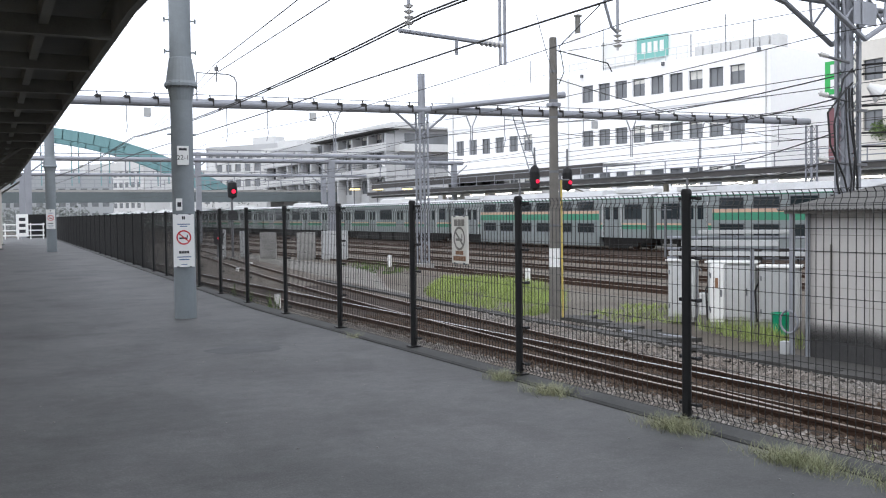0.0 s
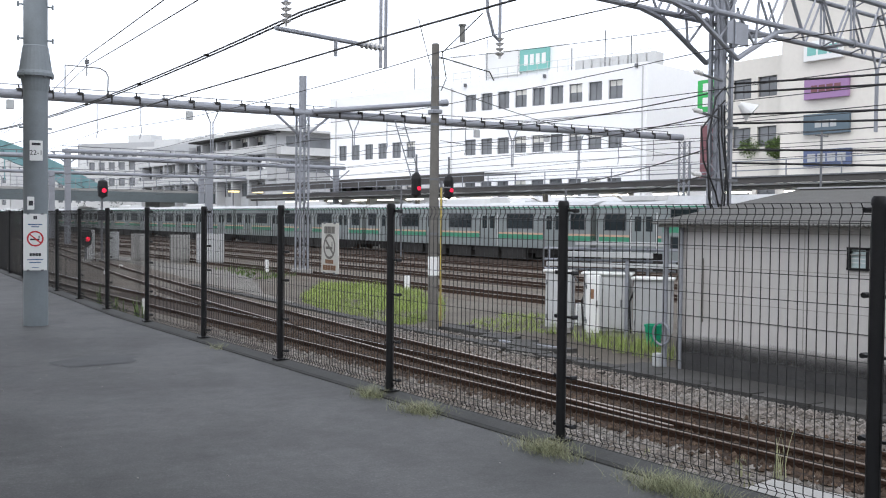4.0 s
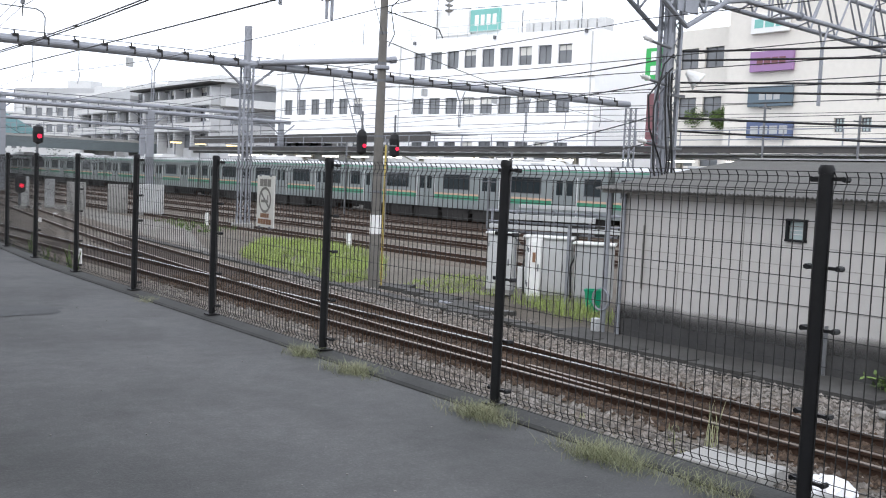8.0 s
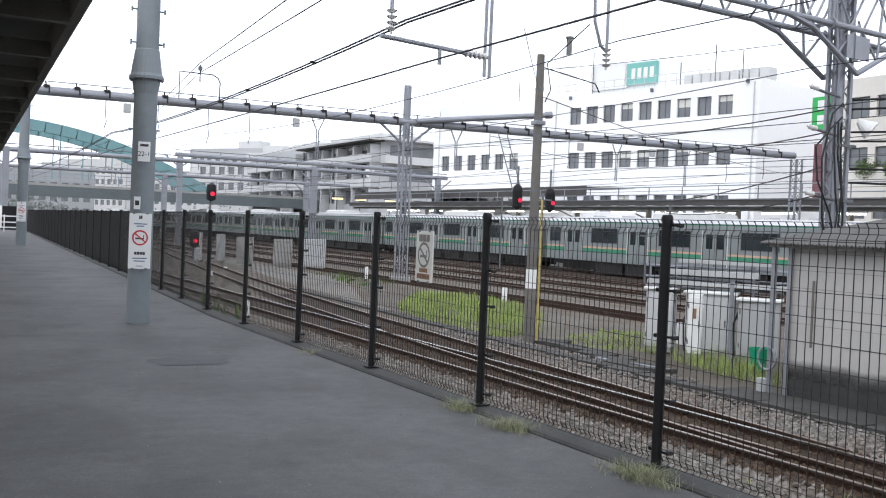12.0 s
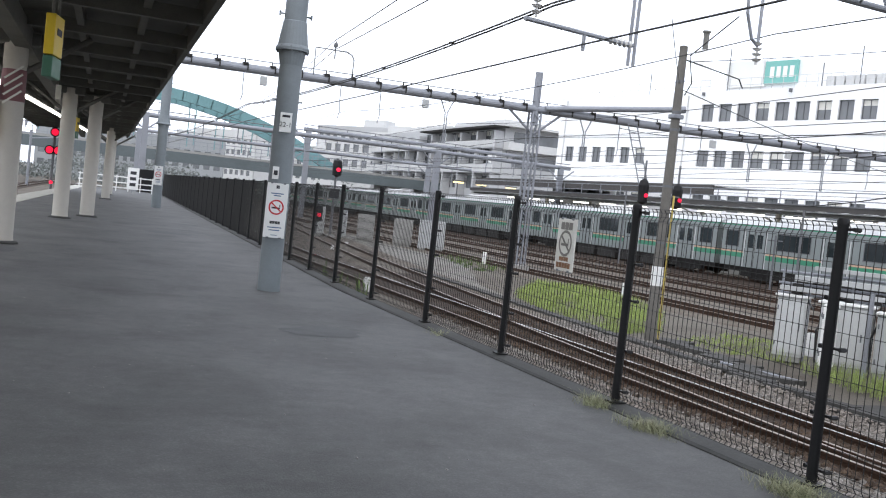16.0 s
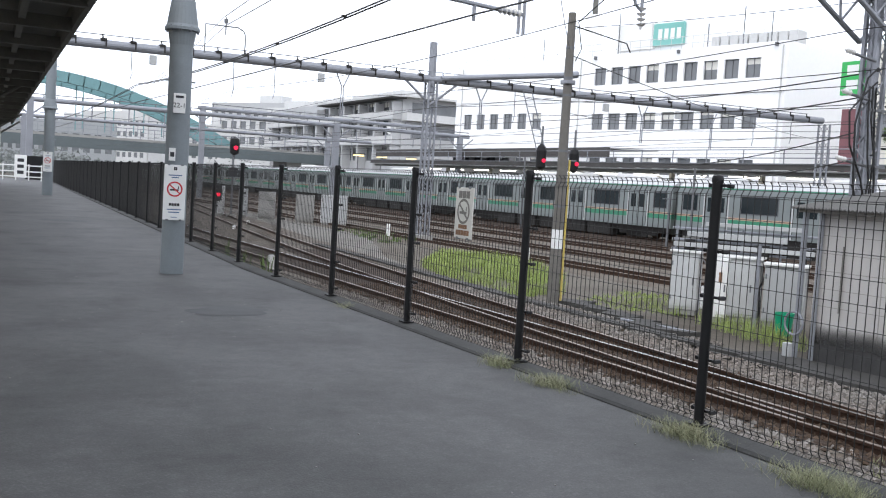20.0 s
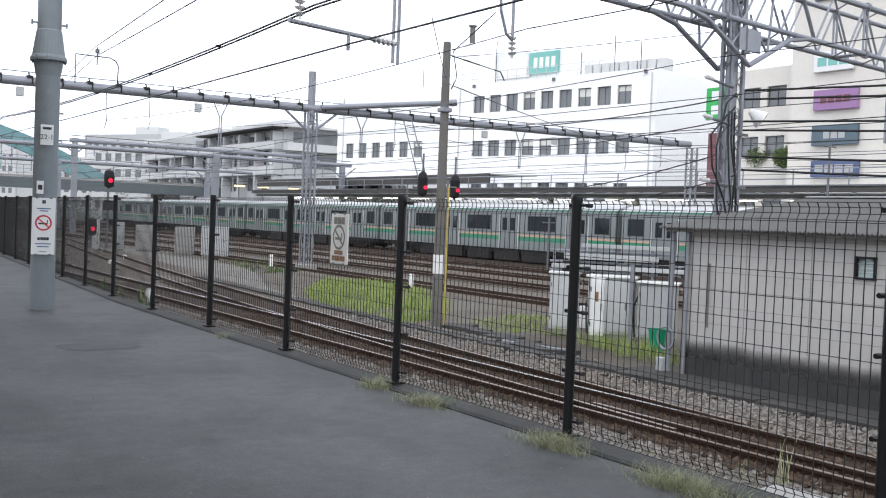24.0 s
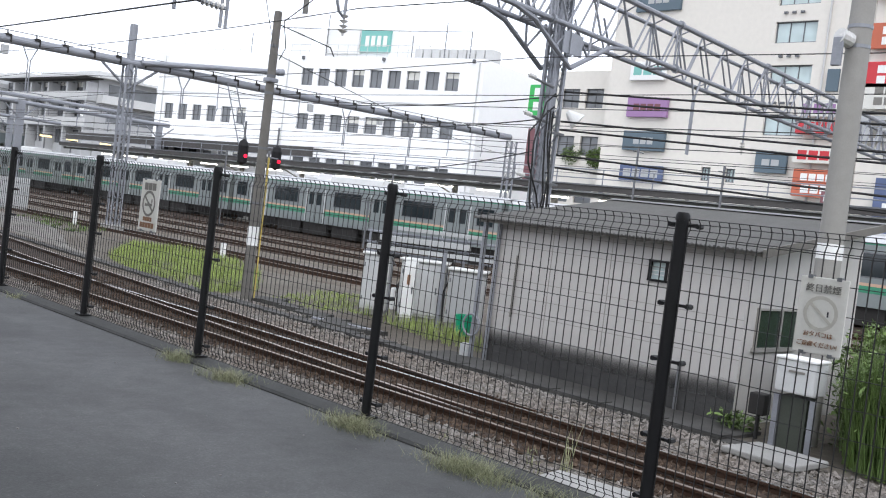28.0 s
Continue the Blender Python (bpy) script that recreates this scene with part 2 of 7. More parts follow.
M["gravel"] = mat("pale_track_gravel", (0.195, 0.185, 0.168), 0.95, 0, 9, 0.6, 0.8, 0.4, 0.2, (0.13, 0.12, 0.105), 40)
M["rail"] = mat("rail_rust", (0.062, 0.036, 0.024), 0.75, 0.3, 12, 0.4, 0.3, 1.0, 0.3, (0.07, 0.04, 0.028))
M["railtop"] = mat("rail_polished_head", (0.72, 0.70, 0.68), 0.22, 1.0, 20, 0.12, 0.05, 0.5, 0.5)
M["raildull"] = mat("rail_dull_head", (0.26, 0.215, 0.18), 0.4, 0.7, 20, 0.25, 0.05, 0.5, 0.5)
M["sleeper"] = mat("timber_sleeper", (0.075, 0.053, 0.039), 0.85, 0, 14, 0.5, 0.6, 1.5, 0.2, (0.05, 0.035, 0.028), 60, 0.3)
M["csleeper"] = mat("concrete_sleeper", (0.25, 0.23, 0.20), 0.85, 0, 8, 0.4, 0.4, 1.5, 0.2, (0.13, 0.10, 0.08), 60, 0.2)
M["black"] = mat("black_coated_steel", (0.008, 0.008, 0.009), 0.5, 0.0, 30, 0.3, 0.05, 2, 0.25, (0.018, 0.017, 0.016))
M["wire"] = mat("black_mesh_wire", (0.014, 0.014, 0.014), 0.5, 0.0, 30, 0.3, 0.0, 2, 0.4, (0.03, 0.028, 0.026))
M["polegrey"] = mat("grey_painted_steel", (0.20, 0.225, 0.24), 0.55, 0.0, 10, 0.18, 0.08, 1.2, 0.4, (0.14, 0.155, 0.16))
M["galv"] = mat("galvanised_steel", (0.27, 0.28, 0.305), 0.5, 0.35, 14, 0.25, 0.1, 1.0, 0.5, (0.16, 0.165, 0.18))
M["galvdark"] = mat("weathered_steel_grey", (0.155, 0.16, 0.17), 0.6, 0.2, 14, 0.3, 0.1, 1.0, 0.4, (0.12, 0.12, 0.115))
M["cpole"] = mat("old_concrete_pole", (0.17, 0.16, 0.145), 0.85, 0, 6, 0.35, 0.3, 1.2, 0.3, (0.09, 0.085, 0.075))
M["cpolelight"] = mat("pale_concrete_pole", (0.29, 0.28, 0.26), 0.8, 0, 6, 0.2, 0.25, 0.8, 0.3, (0.26, 0.25, 0.23))
M["cable"] = mat("cable_black", (0.012, 0.012, 0.012), 0.6, 0, 30, 0.2, 0)
M["copper"] = mat("overhead_wire_dark", (0.03, 0.028, 0.026), 0.5, 0.5, 30, 0.2, 0)
M["porcelain"] = mat("insulator_porcelain", (0.55, 0.54, 0.52), 0.25, 0, 20, 0.15, 0, 2, 0.6)
M["hutwall"] = mat("hut_rendered_wall", (0.45, 0.435, 0.415), 0.9, 0, 5, 0.14, 0.25, 0.6, 0.25, (0.40, 0.385, 0.36))
M["corr"] = mat("corrugated_cement_roof", (0.125, 0.123, 0.118), 0.85, 0, 9, 0.35, 0.3, 1.1, 0.25, (0.11, 0.105, 0.095))
M["cabinet"] = mat("cabinet_pale_paint", (0.53, 0.54, 0.535), 0.5, 0, 8, 0.2, 0.05, 1.0, 0.4, (0.36, 0.35, 0.32))
M["cabgrey"] = mat("cabinet_grey_paint", (0.42, 0.43, 0.43), 0.55, 0, 8, 0.2, 0.05, 1.0, 0.4, (0.30, 0.29, 0.27))
M["white"] = mat("white_board", (0.78, 0.78, 0.76), 0.5, 0, 12, 0.08, 0.03, 1.0, 0.4, (0.68, 0.67, 0.63))
M["signcream"] = mat("weathered_sign_board", (0.66, 0.65, 0.60), 0.55, 0, 10, 0.14, 0.04, 2.0, 0.4, (0.50, 0.48, 0.42))
M["red"] = mat("sign_red", (0.55, 0.04, 0.05), 0.5, 0, 12, 0.1, 0)
M["ink"] = mat("sign_ink_dark", (0.03, 0.03, 0.035), 0.6, 0, 12, 0.1, 0)
M["inkgrey"] = mat("sign_ink_faded", (0.20, 0.19, 0.17), 0.6, 0, 12, 0.2, 0)
M["inkbrown"] = mat("sign_ink_brown", (0.25, 0.13, 0.07), 0.6, 0, 12, 0.25, 0)
M["bluegrey"] = mat("sign_ink_blue", (0.08, 0.14, 0.26), 0.6, 0, 12, 0.1, 0)
M["bingreen"] = mat("green_plastic", (0.0, 0.32, 0.16), 0.45, 0, 12, 0.12, 0, 2, 0.5)
M["steelcar"] = mat("brushed_stainless_body", (0.25, 0.276, 0.273), 0.38, 0.45, 25, 0.16, 0.05, 0.8, 0.5, (0.215, 0.24, 0.236))
M["jambsteel"] = mat("bright_door_jamb", (0.58, 0.59, 0.59), 0.3, 0.2, 20, 0.08, 0)
M["cargreen"] = mat("train_green_band", (0.045, 0.24, 0.14), 0.45, 0, 20, 0.12, 0)
M["carorange"] = mat("train_orange_band", (0.56, 0.36, 0.26), 0.45, 0, 20, 0.12, 0)
M["carroof"] = mat("train_roof_grey", (0.52, 0.525, 0.53), 0.75, 0, 8, 0.25, 0.05, 0.7, 0.3, (0.24, 0.24, 0.24))
M["carunder"] = mat("underframe_dark", (0.03, 0.028, 0.026), 0.8, 0.1, 10, 0.4, 0.2)
M["carglass"] = glass("train_window_glass", (0.012, 0.016, 0.018), 0.06)
M["winglass"] = glass("office_window_glass", (0.10, 0.105, 0.11), 0.1)
M["hutglass"] = glass("dark_hut_window_glass", (0.018, 0.028, 0.022), 0.15)
M["rubber"] = mat("gangway_rubber", (0.02, 0.02, 0.02), 0.8, 0, 20, 0.2, 0)
M["canopysteel"] = mat("canopy_steel_dark", (0.15, 0.148, 0.135), 0.7, 0, 8, 0.3, 0.1, 0.8, 0.3, (0.045, 0.042, 0.038))
M["canopyroof"] = mat("canopy_roof_sheet", (0.13, 0.126, 0.112), 0.75, 0, 8, 0.3, 0.15, 0.6, 0.3, (0.06, 0.055, 0.05))
M["canopycol"] = mat("canopy_column_cream", (0.50, 0.47, 0.42), 0.6, 0, 8, 0.15, 0.05, 1.0, 0.4, (0.38, 0.35, 0.31))
M["tube"] = glow("fluorescent_tube", (1.0, 0.96, 0.86), 5.0)
M["yellow"] = mat("sign_yellow", (0.75, 0.52, 0.02), 0.5, 0, 12, 0.08, 0)
M["signgreen"] = mat("sign_dark_green", (0.05, 0.16, 0.10), 0.5, 0, 12, 0.08, 0)
M["redlamp"] = glow("signal_red_lamp", (0.80, 0.008, 0.045), 1.0)
M["whitewall"] = mat("white_tile_facade", (0.88, 0.88, 0.88), 0.6, 0, 3, 0.07, 0.03, 0.12, 0.4, (0.76, 0.76, 0.77))
M["greywall"] = mat("grey_office_wall", (0.47, 0.475, 0.48), 0.8, 0, 3, 0.18, 0.05, 0.12, 0.3, (0.34, 0.33, 0.31))
M["beigewall"] = mat("beige_tower_wall", (0.70, 0.665, 0.605), 0.8, 0, 3, 0.12, 0.05, 0.1, 0.3, (0.62, 0.585, 0.52))
M["roofpale"] = mat("pale_flat_roof", (0.58, 0.58, 0.57), 0.8, 0, 3, 0.15, 0.05, 0.15, 0.3)
M["roofdark"] = mat("platform_roof_dark", (0.085, 0.08, 0.076), 0.8, 0, 5, 0.3, 0.1, 0.5, 0.3, (0.05, 0.048, 0.045))
M["teal"] = mat("arch_teal_paint", (0.16, 0.30, 0.31), 0.6, 0, 6, 0.15, 0.05, 0.4, 0.4, (0.11, 0.21, 0.22))
M["bridge"] = mat("bridge_girder_grey", (0.115, 0.135, 0.14), 0.7, 0, 6, 0.2, 0.05, 0.4, 0.3)
M["tealsign"] = mat("teal_sign_panel", (0.20, 0.48, 0.43), 0.5, 0, 6, 0.08, 0)
M["greensign"] = mat("green_sign_panel", (0.04, 0.42, 0.10), 0.5, 0, 6, 0.08, 0)
M["magenta"] = mat("magenta_sign_panel", (0.33, 0.19, 0.36), 0.5, 0, 6, 0.08, 0)
M["bluesign"] = mat("blue_sign_panel", (0.09, 0.12, 0.22), 0.5, 0, 6, 0.08, 0)
M["orangesign"] = mat("orange_sign_panel", (0.50, 0.13, 0.07), 0.5, 0, 6, 0.08, 0)
M["dullsign"] = mat("slate_sign_panel", (0.10, 0.14, 0.17), 0.5, 0, 6, 0.08, 0)
M["brickred"] = mat("maroon_panel", (0.20, 0.085, 0.095), 0.6, 0, 6, 0.12, 0)
M["grass"] = mat("bright_grass_blade", (0.27, 0.345, 0.10), 0.7, 0, 9, 0.4, 0, 0.5, 0.2, (0.26, 0.29, 0.13), 30, 0.35, True)
M["weed"] = mat("dry_weed_blade", (0.30, 0.31, 0.185), 0.8, 0, 9, 0.35, 0, 1.5, 0.2, (0.33, 0.31, 0.21), 30, 0.35, True)
M["leaf"] = mat("shrub_leaf", (0.10, 0.155, 0.04), 0.6, 0, 9, 0.35, 0, 0.8, 0.3, (0.06, 0.10, 0.03), 30, 0.4, True)
M["bark"] = mat("bark", (0.10, 0.08, 0.06), 0.9, 0, 12, 0.4, 0.5)
M["plastic"] = mat("clear_plastic_bag", (0.75, 0.76, 0.78), 0.2, 0, 12, 0.1, 0.1, 2, 0.6)
M["trough"] = mat("cable_trough_concrete", (0.075, 0.073, 0.069), 0.9, 0, 8, 0.4, 0.3, 0.8, 0.2, (0.032, 0.03, 0.028))
M["darkpanel"] = mat("dark_grey_green_panel", (0.055, 0.062, 0.05), 0.6, 0, 8, 0.3, 0.05, 1.0, 0.3)
M["inkpale"] = mat("sign_ink_bleached", (0.50, 0.48, 0.42), 0.6, 0, 12, 0.2, 0)
M["darkgreen"] = mat("dark_green_shed_paint", (0.06, 0.085, 0.07), 0.7, 0, 6, 0.3, 0.1, 0.6, 0.3)


# ---------------------------------------------------------------- mesh building
class Geo:
    """Collects verts and faces for one mesh."""

    def __init__(self):
        self.v, self.f = [], []

    def box(self, c, s, rz=0.0, m=None):
        hx, hy, hz = s[0] / 2, s[1] / 2, s[2] / 2
        k = len(self.v)
        ca, sa = math.cos(rz), math.sin(rz)
        for dx, dy, dz in ((-hx, -hy, -hz), (hx, -hy, -hz), (hx, hy, -hz), (-hx, hy, -hz), (-hx, -hy, hz), (hx, -hy, hz), (hx, hy, hz), (-hx, hy, hz)):
            p = (c[0] + dx * ca - dy * sa, c[1] + dx * sa + dy * ca, c[2] + dz)
            self.v.append(tuple(m @ Vector(p)) if m else p)
        self.f += [tuple(k + i for i in q) for q in ((3, 2, 1, 0), (4, 5, 6, 7), (0, 1, 5, 4), (1, 2, 6, 5), (2, 3, 7, 6), (3, 0, 4, 7))]
        return self

    def rod(self, p, q, r, n=6, r2=None, caps=True):
        p, q = Vector(p), Vector(q)
        d = (q - p)
        if d.length < 1e-6:
            return self
        d.normalize()
        a = d.orthogonal().normalized()
        b = d.cross(a)
        r2 = r if r2 is None else r2
        k = len(self.v)
        for base, rad in ((p, r), (q, r2)):
            for i in range(n):
                t = 2 * math.pi * (i + 0.5) / n
                self.v.append(tuple(base + rad * (math.cos(t) * a + math.sin(t) * b)))
        for i in range(n):
            j = (i + 1) % n
            self.f.append((k + i, k + j, k + n + j, k + n + i))
        if caps:
            self.f.append(tuple(k + i for i in reversed(range(n))))
            self.f.append(tuple(k + n + i for i in range(n)))
        return self

    def path(self, pts, r, n=6):
        """A bent tube through the points, in one piece."""
        pts = [Vector(q) for q in pts]
        k = len(self.v)
        ref = None
        for i, q in enumerate(pts):
            d = (pts[min(len(pts) - 1, i + 1)] - pts[max(0, i - 1)]).normalized()
            if ref is None:
                ref = d.orthogonal().normalized()
            a = (ref - d * ref.dot(d)).normalized()
            ref = a
            b = d.cross(a)
            for j in range(n):
                t = 2 * math.pi * (j + 0.5) / n
                self.v.append(tuple(q + r * (math.cos(t) * a + math.sin(t) * b)))
        for i in range(len(pts) - 1):
            for j in range(n):
                g = (j + 1) % n
                self.f.append((k + i * n + j, k + i * n + g, k + (i + 1) * n + g, k + (i + 1) * n + j))
        self.f.append(tuple(k + j for j in reversed(range(n))))
        e = k + (len(pts) - 1) * n
        self.f.append(tuple(e + j for j in range(n)))
        return self

    def lathe(self, c, prof, n=20):
        """prof: (radius, z) pairs, upwards."""
        k = len(self.v)
        for r, z in prof:
            for i in range(n):
                t = 2 * math.pi * i / n
                self.v.append((c[0] + r * math.cos(t), c[1] + r * math.sin(t), c[2] + z))
        for s in range(len(prof) - 1):
            for i in range(n):
                j = (i + 1) % n
                self.f.append((k + s * n + i, k + s * n + j, k + (s + 1) * n + j, k + (s + 1) * n + i))
        self.f.append(tuple(k + i for i in reversed(range(n))))
        e = k + (len(prof) - 1) * n
        self.f.append(tuple(e + i for i in range(n)))
        return self

    def sweep(self, line, prof, closed=True):
        """A cross-section (offset, z) carried along a plan line of (x, y, z)."""
        k = len(self.v)
        m = len(prof)
        for i, p in enumerate(line):
            a, b = line[max(0, i - 1)], line[min(len(line) - 1, i + 1)]
            dx, dy = b[0] - a[0], b[1] - a[1]
            ln = math.hypot(dx, dy)
            nx, ny = dy / ln, -dx / ln
            for o, z in prof:
                self.v.append((p[0] + nx * o, p[1] + ny * o, p[2] + z))
        for i in range(len(line) - 1):
            for j in range(m if closed else m - 1):
                g = (j + 1) % m
                self.f.append((k + i * m + j, k + (i + 1) * m + j, k + (i + 1) * m + g, k + i * m + g))
        if closed:
            self.f.append(tuple(k + j for j in range(m)))
            e = k + (len(line) - 1) * m
            self.f.append(tuple(e + j for j in reversed(range(m))))
        return self

    def face(self, *pts):
        k = len(self.v)
        self.v += [tuple(p) for p in pts]
        self.f.append(tuple(range(k, k + len(pts))))
        return self

    def mesh(self, name, material, smooth=False):
        me = bpy.data.meshes.new(name)
        me.from_pydata(self.v, [], self.f)
        me.validate()
        if material:
            me.materials.append(material)
        if smooth:
            me.polygons.foreach_set("use_smooth", [True] * len(me.polygons))
            me.set_sharp_from_angle(angle=radians(40))
        me.update()
        return me


def part(name, geo, material, parent=None, label="", at=None, bevel=0.0, smooth=False):
    """Links a mesh as one object under a thing or part."""
    me = geo if isinstance(geo, bpy.types.Mesh) else geo.mesh(name, material, smooth)
    ob = new(name, me)
    if parent:
        ob.parent = parent
    if at is not None:
        ob.matrix_basis = at
    if label:
        ob["label"] = label
    if bevel:
        b = ob.modifiers.new("edges", 'BEVEL')
        b.width, b.segments, b.limit_method = bevel, 2, 'ANGLE'
    return ob


def thing(name, label, category, at=None, group="", kind=""):
    ob = new(name)
    ob.empty_display_size = 0.2
    if at is not None:
        ob.matrix_basis = at
    return tagged(ob, label, category, group, kind)


def solid(name, geo, material, label, category, group="", kind="", bevel=0.0, at=None, smooth=False):
    return tagged(part(name, geo, material, None, "", at, bevel, smooth), label, category, group, kind)


def text_mesh(body, size, name="lettering"):
    cu = bpy.data.curves.new(name, 'FONT')
    cu.body, cu.size, cu.align_x, cu.align_y, cu.extrude = body, size, 'CENTER', 'CENTER', 0.002
    tmp = bpy.data.objects.new(name, cu)
    scene.collection.objects.link(tmp)
    me = bpy.data.meshes.new_from_object(tmp.evaluated_get(bpy.context.evaluated_depsgraph_get()))
    bpy.data.objects.remove(tmp)
    return me


# ---------------------------------------------------------------- plan
GROUND, RAILTOP = -1.25, -1.10
FENCE_TOP = 1.5


def fence_x(y):
    return 3.0 + max(0.0, y - 16.0) * 0.056


def edge_x(y):
    return -3.75 if y < 14 else -3.75 + (y - 14) * 0.078


def near_x(y):          # centre of the track beside the platform
    return 8.46 + max(0.0, y - 42.0) * 0.03


def branch_x(y):        # centre of the track that turns out from it
    d = y - 8
    if d < 0:
        return 8.46
    return 8.46 + (0.062 * d + 0.0009 * d * d if d < 42 else 4.19 + (d - 42) * 0.135)


# ---------------------------------------------------------------- ground, platform, tracks
def build_ground():
    g = Geo()
    xs = [-2000, -300, -60, -20, -8] + [3 + i * 0.75 for i in range(60)] + [60, 120, 400, 2000]
    ys = [-1500, -200, -40, -10] + [0 + i * 1.0 for i in range(80)] + [90, 120, 160, 260, 600, 2500]
    for y in ys:
        for x in xs:
            z = GROUND + 0.05 * noise.noise((x * 0.7, y * 0.5, 0.3)) + 0.03 * noise.noise((x * 2.1, y * 2.3, 4.0))
            g.v.append((x, y, z - 0.03))
    w = len(xs)
    for j in range(len(ys) - 1):
        for i in range(w - 1):
            k = j * w + i
            g.f.append((k, k + 1, k + w + 1, k + w))
    p = Geo()
    rows = [(30 + 2.0 * i) for i in range(27)]
    for y in rows:
        a, b = branch_x(y) + 1.9 + 0.5 * noise.noise((y * 0.4, 1.0, 0.0)), min(18.2, 11.6 + (y - 30) * 0.4) + 0.7 * noise.noise((y * 0.5, 7.0, 0.0))
        for i in range(7):
            x = a + max(b - a, 0.3) * i / 6
            p.v.append((x, y, GROUND + 0.025 + 0.03 * noise.noise((x * 1.3, y * 1.1, 2.0)) - (0.06 if i in (0, 6) else 0)))
    p.f = [(7 * j + i, 7 * j + i + 1, 7 * j + i + 8, 7 * j + i + 7) for j in range(len(rows) - 1) for i in range(6)]
    solid("gravel_strip", p, M["gravel"], "pale grey gravel between the turnout and the yard", "gravel", kind="structure", smooth=True)
    solid("ground", g, M["dirt"], "brown trackside dirt of a railway yard", "ground", kind="structure", smooth=True)


def build_platform():
    ys = [-14, 0, 8, 14, 16, 20, 26, 34, 42, 50, 58, 66, 74, 82]
    g = Geo()
    left = [(edge_x(y) + 0.0, y) for y in ys]
    right = [(fence_x(y) - 0.12, y) for y in ys]
    k = 0
    for (a, y), (b, _) in zip(left, right):
        for i in range(7):
            x = a + (b - a) * i / 6
            g.v.append((x, y, 0.0))
    for j in range(len(ys) - 1):
        for i in range(6):
            q = j * 7 + i
            g.f.append((q, q + 1, q + 8, q + 7))
    solid("platform_floor", g, M["asphalt"], "worn grey asphalt of a station platform", "floor", kind="structure")
    # concrete body under the asphalt
    g = Geo()
    for y0, y1 in zip(ys[:-1], ys[1:]):
        a0, a1, b0, b1 = edge_x(y0) - 0.8, edge_x(y1) - 0.8, fence_x(y0) + 0.07, fence_x(y1) + 0.07
        top, low = -0.02, GROUND - 0.1
        g.face((a0, y0, low), (a0, y0, top), (a1, y1, top), (a1, y1, low))
        g.face((b0, y0, low), (b1, y1, low), (b1, y1, top), (b0, y0, top))
        g.face((a0, y0, top), (b0, y0, top), (b1, y1, top), (a1, y1, top))
    solid("platform_wall", g, M["concrete"], "stained concrete retaining wall of the platform", "wall", kind="structure")
    # kerb under the fence
    g = Geo()
    g.sweep([(fence_x(y) + 0.06, y, 0) for y in ys], [(-0.17, -0.02), (0.03, -0.02), (0.03, 0.02), (0.02, 0.03), (-0.15, 0.02), (-0.17, 0.006)])
    solid("kerb", g, M["kerb"], "low weathered concrete kerb beneath the fence", "kerb", kind="structure")
    # pale paving along the other edge
    g = Geo()
    g.sweep([(edge_x(y) - 0.4, y, 0) for y in ys], [(-0.4, -0.3), (0.4, -0.02), (0.4, 0.012), (-0.4, 0.012)])
    solid("platform_edge", g, M["edge"], "pale concrete paving along the platform edge", "paving", kind="structure")
    g = Geo()
    g.sweep([(edge_x(y) - 0.05, y, 0) for y in ys if y < 30], [(-0.15, -0.01), (0.15, -0.01), (0.15, 0.017), (-0.15, 0.017)])
    solid("tactile_strip", g, M["tactile"], "faded yellow tactile strip on the platform edge", "paving", kind="structure")


def build_stains():
    """Old damp patches on the asphalt, thin ragged films."""
    rng = random.Random(77)
    for x, y, a, b in ((1.55, 11.95, 0.42, 0.3), (1.75, 27.0, 0.6, 0.45), (-1.65, 18.7, 0.3, 0.5)):
        g = Geo()
        n = 30
        for ring, k in ((0.55, 0), (1.0, 1)):
            for i in range(n):
                t = 2 * math.pi * i / n
                r = ring * (1 + 0.35 * noise.noise((x + math.cos(t) * 1.6, y + math.sin(t) * 1.6, 2.0 + k)))
                g.v.append((a * r * math.cos(t), b * r * math.sin(t), 0.004))
        g.f.append(tuple(range(n)))
        for i in range(n):
            j = (i + 1) % n
            g.f.append((i, n + i, n + j, j))
        solid("damp_stain", g, M["damp"], "dark damp stain on the platform asphalt", "stain", kind="structure", at=pose(x, y, 0, 0, 0, rng.uniform(-8, 8)))


RAILPROF = [(-0.062, -0.153), (0.062, -0.153), (0.062, -0.142), (0.012, -0.12), (0.009, -0.04), (0.033, -0.03), (0.033, -0.004), (-0.033, -0.004), (-0.033, -0.03), (-0.009, -0.04), (-0.012, -0.12), (-0.062, -0.142)]
HEADPROF = [(-0.028, -0.004), (0.028, -0.004), (0.028, 0.002), (-0.028, 0.002)]
TIE = Geo().box((0, 0, 0), (2.1, 0.22, 0.14)).mesh("sleeper", M["sleeper"])
TIE2 = Geo().box((0, 0, 0), (2.0, 0.24, 0.15)).mesh("sleeper", M["csleeper"])


